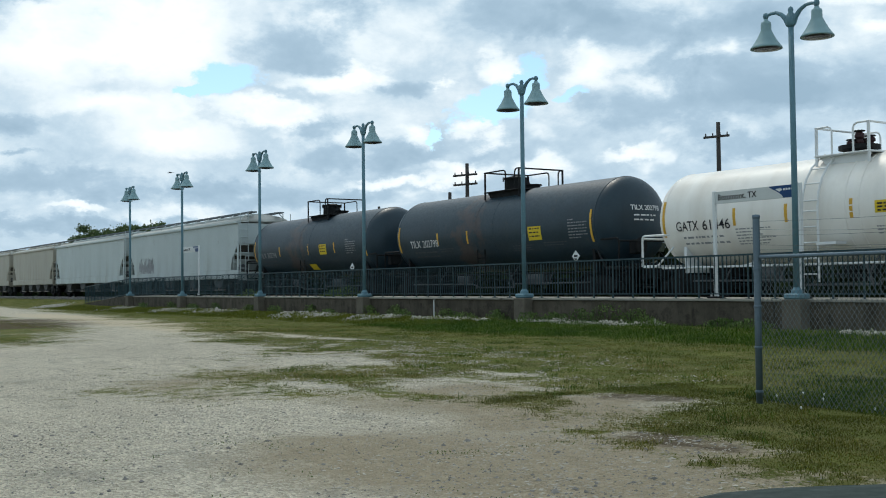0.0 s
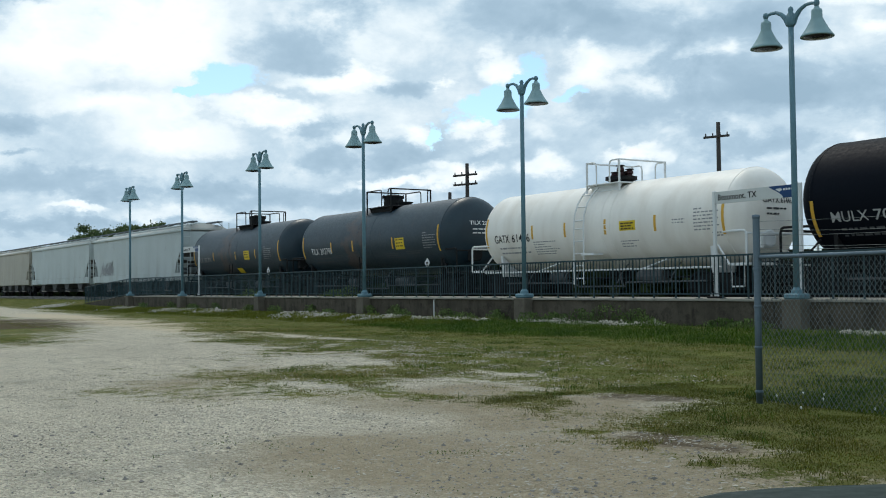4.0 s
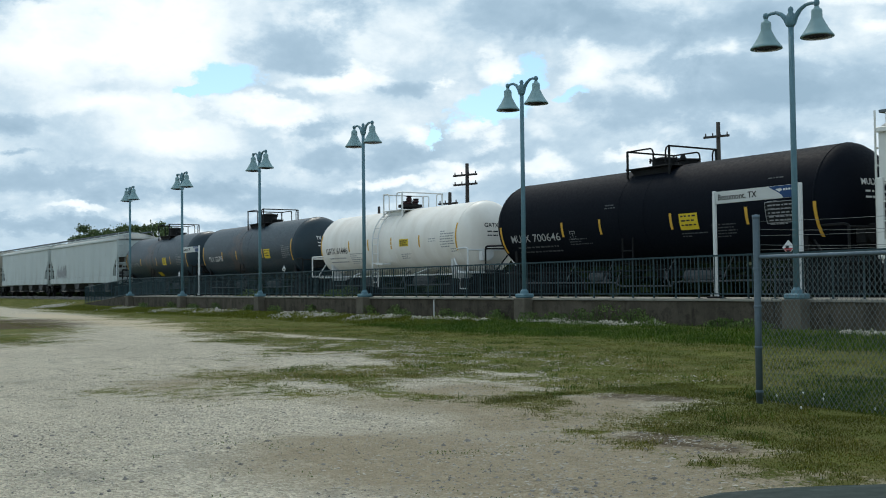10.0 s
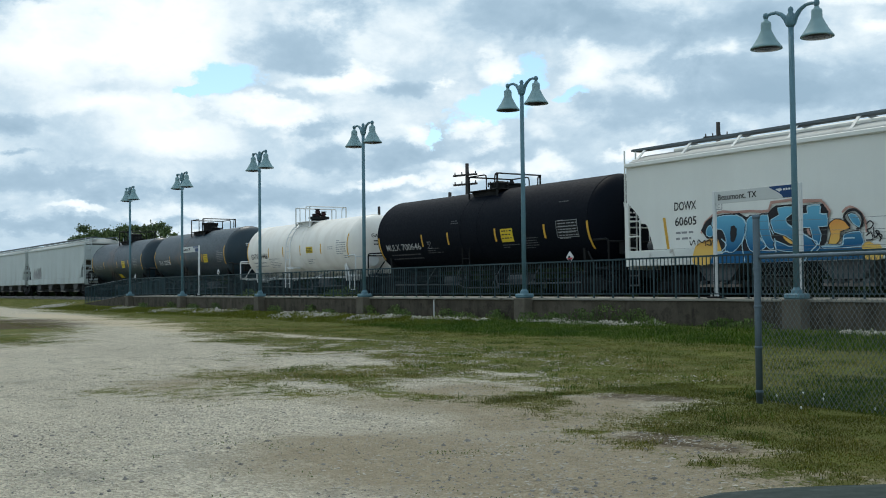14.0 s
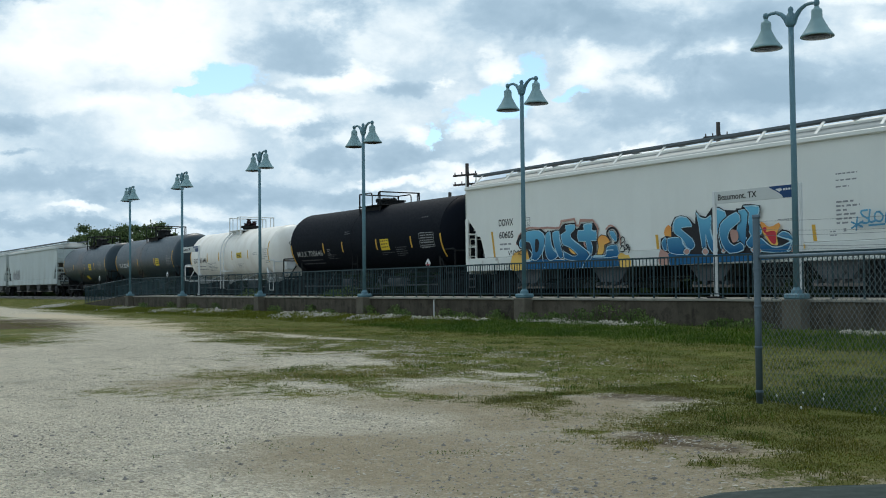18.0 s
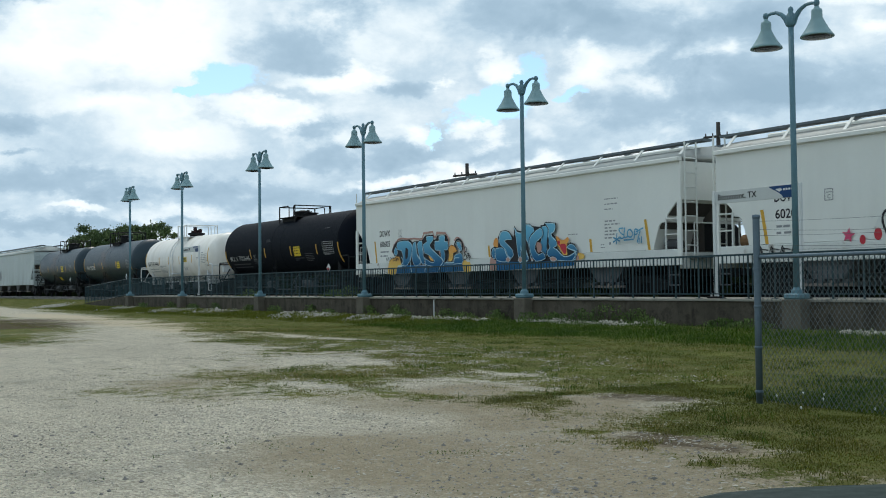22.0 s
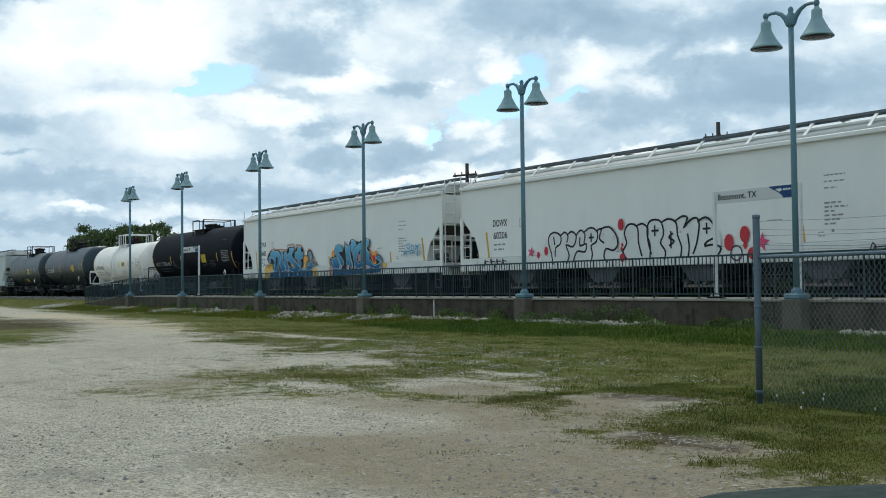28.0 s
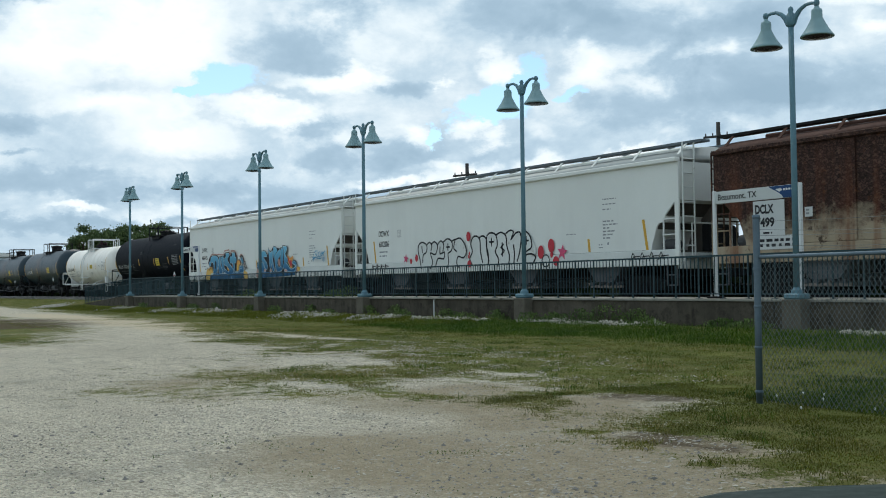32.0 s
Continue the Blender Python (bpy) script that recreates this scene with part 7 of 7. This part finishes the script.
for i, (x, h, sp) in enumerate(((-22.3, 0.6, 0.55), (-21.2, 0.45, 0.4), (-24.6, 0.3, 0.3), (-30.2, 0.35, 0.4), (-35.5, 0.4, 0.3), (-33.6, 0.45, 0.25), (-40.4, 0.4, 0.3), (-27.4, 0.35, 0.3), (-51.0, 0.4, 0.4), (-46.8, 0.35, 0.3), (-18.2, 0.25, 0.4), (-57.5, 0.4, 0.5))):
    weed_clump(x, 19.72, h, sp, i, 0.12)
for i, (x, h, sp) in enumerate(((-23.0, 0.5, 0.5), (-20.4, 0.3, 0.5), (-25.2, 0.35, 0.4), (-28.6, 0.3, 0.5), (-32.4, 0.35, 0.4), (-38.0, 0.3, 0.5), (-43.0, 0.4, 0.5), (-53.0, 0.4, 0.6), (-61.0, 0.4, 0.6), (-17.0, 0.3, 0.5))):
    weed_clump(x, 19.3, h, sp, 60 + i, 0.08)
for i, (x, h, sp) in enumerate(((-38.6, 0.45, 0.7), (-40.0, 0.3, 0.5), (-48.5, 0.35, 0.6))):
    weed_clump(x, 20.5, h, sp, 40 + i, DECK_Z)


def stones(name, n, size, material, label, seed, place, flat=0.6, heap=0.0):
    """Loose stones: small uneven six-cornered lumps, joined."""
    rs = np.random.RandomState(seed)
    x, y, s = place(n, rs)
    n = len(x)
    r = size * np.exp(rs.normal(0, 0.4, n)) * s
    z = ground_z(x, y) + heap * rs.uniform(-0.2, 1, n) ** 2 * np.clip(hashed_noise(x, y, 1.1) + 0.6, 0, 1.2)
    base = np.array([(1, 0, 0), (0.3, 0.95, 0), (-0.85, 0.5, 0), (-0.8, -0.6, 0), (0.35, -0.9, 0), (0.1, 0.05, 1.0), (-0.1, 0, -0.6)])
    faces0 = [(0, 1, 5), (1, 2, 5), (2, 3, 5), (3, 4, 5), (4, 0, 5), (1, 0, 6), (2, 1, 6), (3, 2, 6), (4, 3, 6), (0, 4, 6)]
    jig = base[None] * rs.uniform(0.65, 1.25, (n, 7, 1)) + rs.normal(0, 0.12, (n, 7, 3))
    a = rs.uniform(0, 6.3, n)
    c, sn = np.cos(a), np.sin(a)
    q = np.empty_like(jig)
    q[..., 0] = (jig[..., 0] * c[:, None] - jig[..., 1] * sn[:, None]) * r[:, None] + x[:, None]
    q[..., 1] = (jig[..., 0] * sn[:, None] + jig[..., 1] * c[:, None]) * r[:, None] + y[:, None]
    q[..., 2] = jig[..., 2] * r[:, None] * flat + z[:, None] + r[:, None] * 0.15
    f = (np.array(faces0)[None] + (np.arange(n) * 7)[:, None, None]).reshape(-1, 3)
    me = bpy.data.meshes.new(name)
    me.from_pydata(q.reshape(-1, 3).tolist(), [], f.tolist())
    ob = part_of(name, me, material)
    return tagged(ob, label, "gravel", kind="stuff")


def in_lot(n, rs):
    d = 4.5 + 26 * rs.uniform(0, 1, n) ** 1.7
    a = np.radians(rs.uniform(33 - 25, 33 + 25, n))
    x, y = -d * np.cos(a), d * np.sin(a)
    keep = (turf_density(x, y) < rs.uniform(-0.4, 0.6, n)) & (hashed_noise(x, y, 0.4) > rs.uniform(-0.6, 0.35, n))
    return x[keep], y[keep], np.ones(keep.sum())


stones("lot_gravel", 70000, 0.0075, M_STONE, "loose pale limestone gravel on the lot", 21, in_lot, 0.4)
stones("dark_gravel", 16000, 0.008, M_STONE2, "loose grey gravel on the lot", 22, in_lot)


def among_grass(n, rs):
    x, y = rs.uniform(-27, -9.5, n), rs.uniform(5.0, 14.0, n)
    near = np.exp(-(((x + 16.0) / 7.0) ** 2 + ((y - 9.4 + 0.22 * (x + 15.5)) / 2.6) ** 2))
    keep = (near > rs.uniform(0.1, 1.0, n)) & (hashed_noise(x, y, 1.7) + 0.5 * hashed_noise(x, y, 4.0) > rs.uniform(-0.15, 0.5, n))
    return x[keep], y[keep], np.ones(keep.sum())


stones("turf_gravel", 130000, 0.010, M_STONE, "pale gravel showing through the thin grass", 25, among_grass, 0.4)


def riprap(n, rs):
    runs = [(-41.5, -36.5, 18.9), (-35.0, -32.2, 18.9), (-31.3, -26.9, 18.95), (-26.0, -19.8, 19.3), (-56.5, -52.0, 18.8), (-64.0, -62.0, 18.6), (-14.6, -13.4, 19.2), (-50.5, -47.0, 19.0), (-79, -75.5, 18.0)]
    xs, ys, ss = [], [], []
    for a, b, y in runs:
        slim = 1.0 if b < -27 else 0.4
        m = int(n * (b - a) / 34 * slim)
        u = rs.uniform(0, 1, m)
        xs.append(a + (b - a) * u)
        ys.append(y + 0.1 + rs.normal(0, 0.6 * slim, m) * np.sin(np.pi * u) ** 0.5)
        ss.append(rs.uniform(0.6, 1.5, m))
    x, y, s = map(np.concatenate, (xs, ys, ss))
    y = np.where(y > 19.72, 19.72 - (y - 19.72) * 0.5, y)
    return x, y, s


stones("riprap", 17000, 0.026, M_BALLAST, "whitish broken stone along the foot of the wall", 23, riprap, 0.8, 0.10)


def ballast(n, rs):
    x = rs.uniform(-130, -10, n)
    y = TRACK_Y + rs.uniform(-1.9, 1.9, n)
    return x, y, np.ones(n)


stones("track_ballast", 9000, 0.06, M_STONE2, "grey crushed stone ballast between the ties", 24, ballast, 1.0)


def flowers():
    rs = np.random.RandomState(31)
    verts, faces = [], []
    for x, y in zip(rs.uniform(-7.5, -4.0, 14), rs.uniform(7.9, 10.5, 14)):
        z = float(ground_z(x, y)) + rs.uniform(0.06, 0.12)
        k = len(verts)
        for i in range(6):
            a = i * math.pi / 3
            verts.append((x + 0.011 * math.cos(a), y + 0.011 * math.sin(a), z))
        verts.append((x, y, z + 0.014))
        verts.append((x + 0.004, y, z - 0.02))
        for i in range(6):
            faces.append((k + i, k + (i + 1) % 6, k + 6))
        faces.append((k, k + 7, k + 3))
    scatter_mesh("clover_flowers", verts, faces, M_PALE, "small white clover flowers in the grass", "flowers")


flowers()


# ---- front wing of the parked car the view is taken from ----
def build_wing():
    r, f = Vector((0.5435, 0.8394, 0)), Vector((-0.8392, 0.5438, 0))
    base = EYE + f * 1.95 + r * 1.02
    turn = Matrix((r, f, Vector((0, 0, 1)))).transposed().to_4x4()
    m = Matrix.Translation((base.x, base.y, 0)) @ turn @ pose(0, 0, 0, 0, 0, -4)
    car = empty("car", m, "dark green parked car, rounded front wing", "car")
    bm = bmesh.new()
    rows = []
    for i in range(15):
        u = -1 + 2 * i / 14
        ring = []
        for j in range(21):
            a = math.pi * j / 20
            c, s = math.cos(a), math.sin(a)
            k = (1 - abs(u) ** 5.0) ** 0.40 if abs(u) < 1 else 0.0
            ring.append(bm.verts.new((0.82 * u, 0.55 * math.copysign(abs(c) ** 0.7, c) * (0.35 + 0.65 * k), 0.30 + (0.5085 + 0.022 * u) * abs(s) ** 0.45 * (0.25 + 0.75 * k))))
        rows.append(ring)
    for p, q in zip(rows, rows[1:]):
        for j in range(20):
            bm.faces.new((p[j], p[j + 1], q[j + 1], q[j]))
    for p, q in zip(rows, rows[1:]):
        bm.faces.new((p[0], q[0], q[-1], p[-1]))
    bm.faces.new(rows[0]), bm.faces.new(rows[-1])
    bmesh.ops.recalc_face_normals(bm, faces=bm.faces)
    part("wing", bm, M_CAR, car, smooth=True)
    shell = bmesh.new()
    sides = []
    for x, k in ((-0.70, 0.82), (-0.64, 0.95), (-0.5, 1.0), (0.5, 1.0), (0.64, 0.95), (0.70, 0.82)):
        line = [(-4.1, 0.34), (-4.16, 0.55), (-4.02, 0.80), (-3.3, 0.86), (-1.3, 0.86), (-0.3, 0.76), (-0.1, 0.34)]
        sides.append([shell.verts.new((x, -2.1 + (y + 2.1) * k, 0.34 + (z - 0.34) * k)) for y, z in line])
    for p, q in zip(sides, sides[1:]):
        for m in range(7):
            n = (m + 1) % 7
            shell.faces.new((p[m], p[n], q[n], q[m]))
    shell.faces.new(sides[0]), shell.faces.new(sides[-1])
    bmesh.ops.recalc_face_normals(shell, faces=shell.faces)
    part("body", shell, M_CAR, car)
    cabin = bmesh.new()
    low = [cabin.verts.new(p) for p in ((-0.58, -3.5, 0.82), (0.58, -3.5, 0.82), (0.58, -1.4, 0.82), (-0.58, -1.4, 0.82))]
    high = [cabin.verts.new(p) for p in ((-0.46, -3.1, 1.36), (0.46, -3.1, 1.36), (0.46, -2.0, 1.36), (-0.46, -2.0, 1.36))]
    for m in range(4):
        n = (m + 1) % 4
        cabin.faces.new((low[m], low[n], high[n], high[m]))
    cabin.faces.new(high), cabin.faces.new(low)
    bmesh.ops.recalc_face_normals(cabin, faces=cabin.faces)
    part("windows", cabin, M_DARKGLASS, car, "dark glass cabin")
    part("roof", box(-0.48, 0.48, -3.15, -1.95, 1.355, 1.40, 0.02), M_CAR, car)
    for sx in (-1, 1):
        for y in (-3.35, -0.15):
            tyre = part("tyre", lathe([(0.18, -0.09), (0.30, -0.09), (0.315, -0.06), (0.315, 0.06), (0.30, 0.09), (0.18, 0.09)], "x", 24), M_RUBBER, car)
            tyre.matrix_basis = pose(sx * 0.57, y, 0.315)
            part("rim", lathe([(0.02, -0.05), (0.18, -0.05), (0.18, 0.05), (0.02, 0.05)], "x", 20), M_STEEL, tyre)


build_wing()


# ---- the train rolls ----
def motions():
    times = [0.0, 2.0, 4.0, 6.0, 8.0, 10.0, 12.0, 14.0, 16.0, 18.0, 20.0, 22.0, 24.0, 26.0, 28.0, 30.0, 32.0]
    for car, o in CARS:
        walk(car, [(t, pose(train_x(t) + o, TRACK_Y, RAIL_Z)) for t in times])
    flight = [0.1 * i for i in range(11)] + [2.0 + i for i in range(31)]
    walk(BIRD, [(t, pose(-53.48 - 9.9 * t, 18.3 - 15.2 * t, 7.07 - 1.1 * min(t, 0.6) + 0.5 * max(0.0, t - 0.6), 0, 0, -33)) for t in flight])
    steps = [0.25 * i for i in range(129)]
    for wheel, dx in WHEELS:
        walk(wheel, [(t, pose(dx, 0, WHEEL_R, 0, math.degrees((train_x(t) - train_x(0)) / WHEEL_R), 0)) for t in steps])


motions()
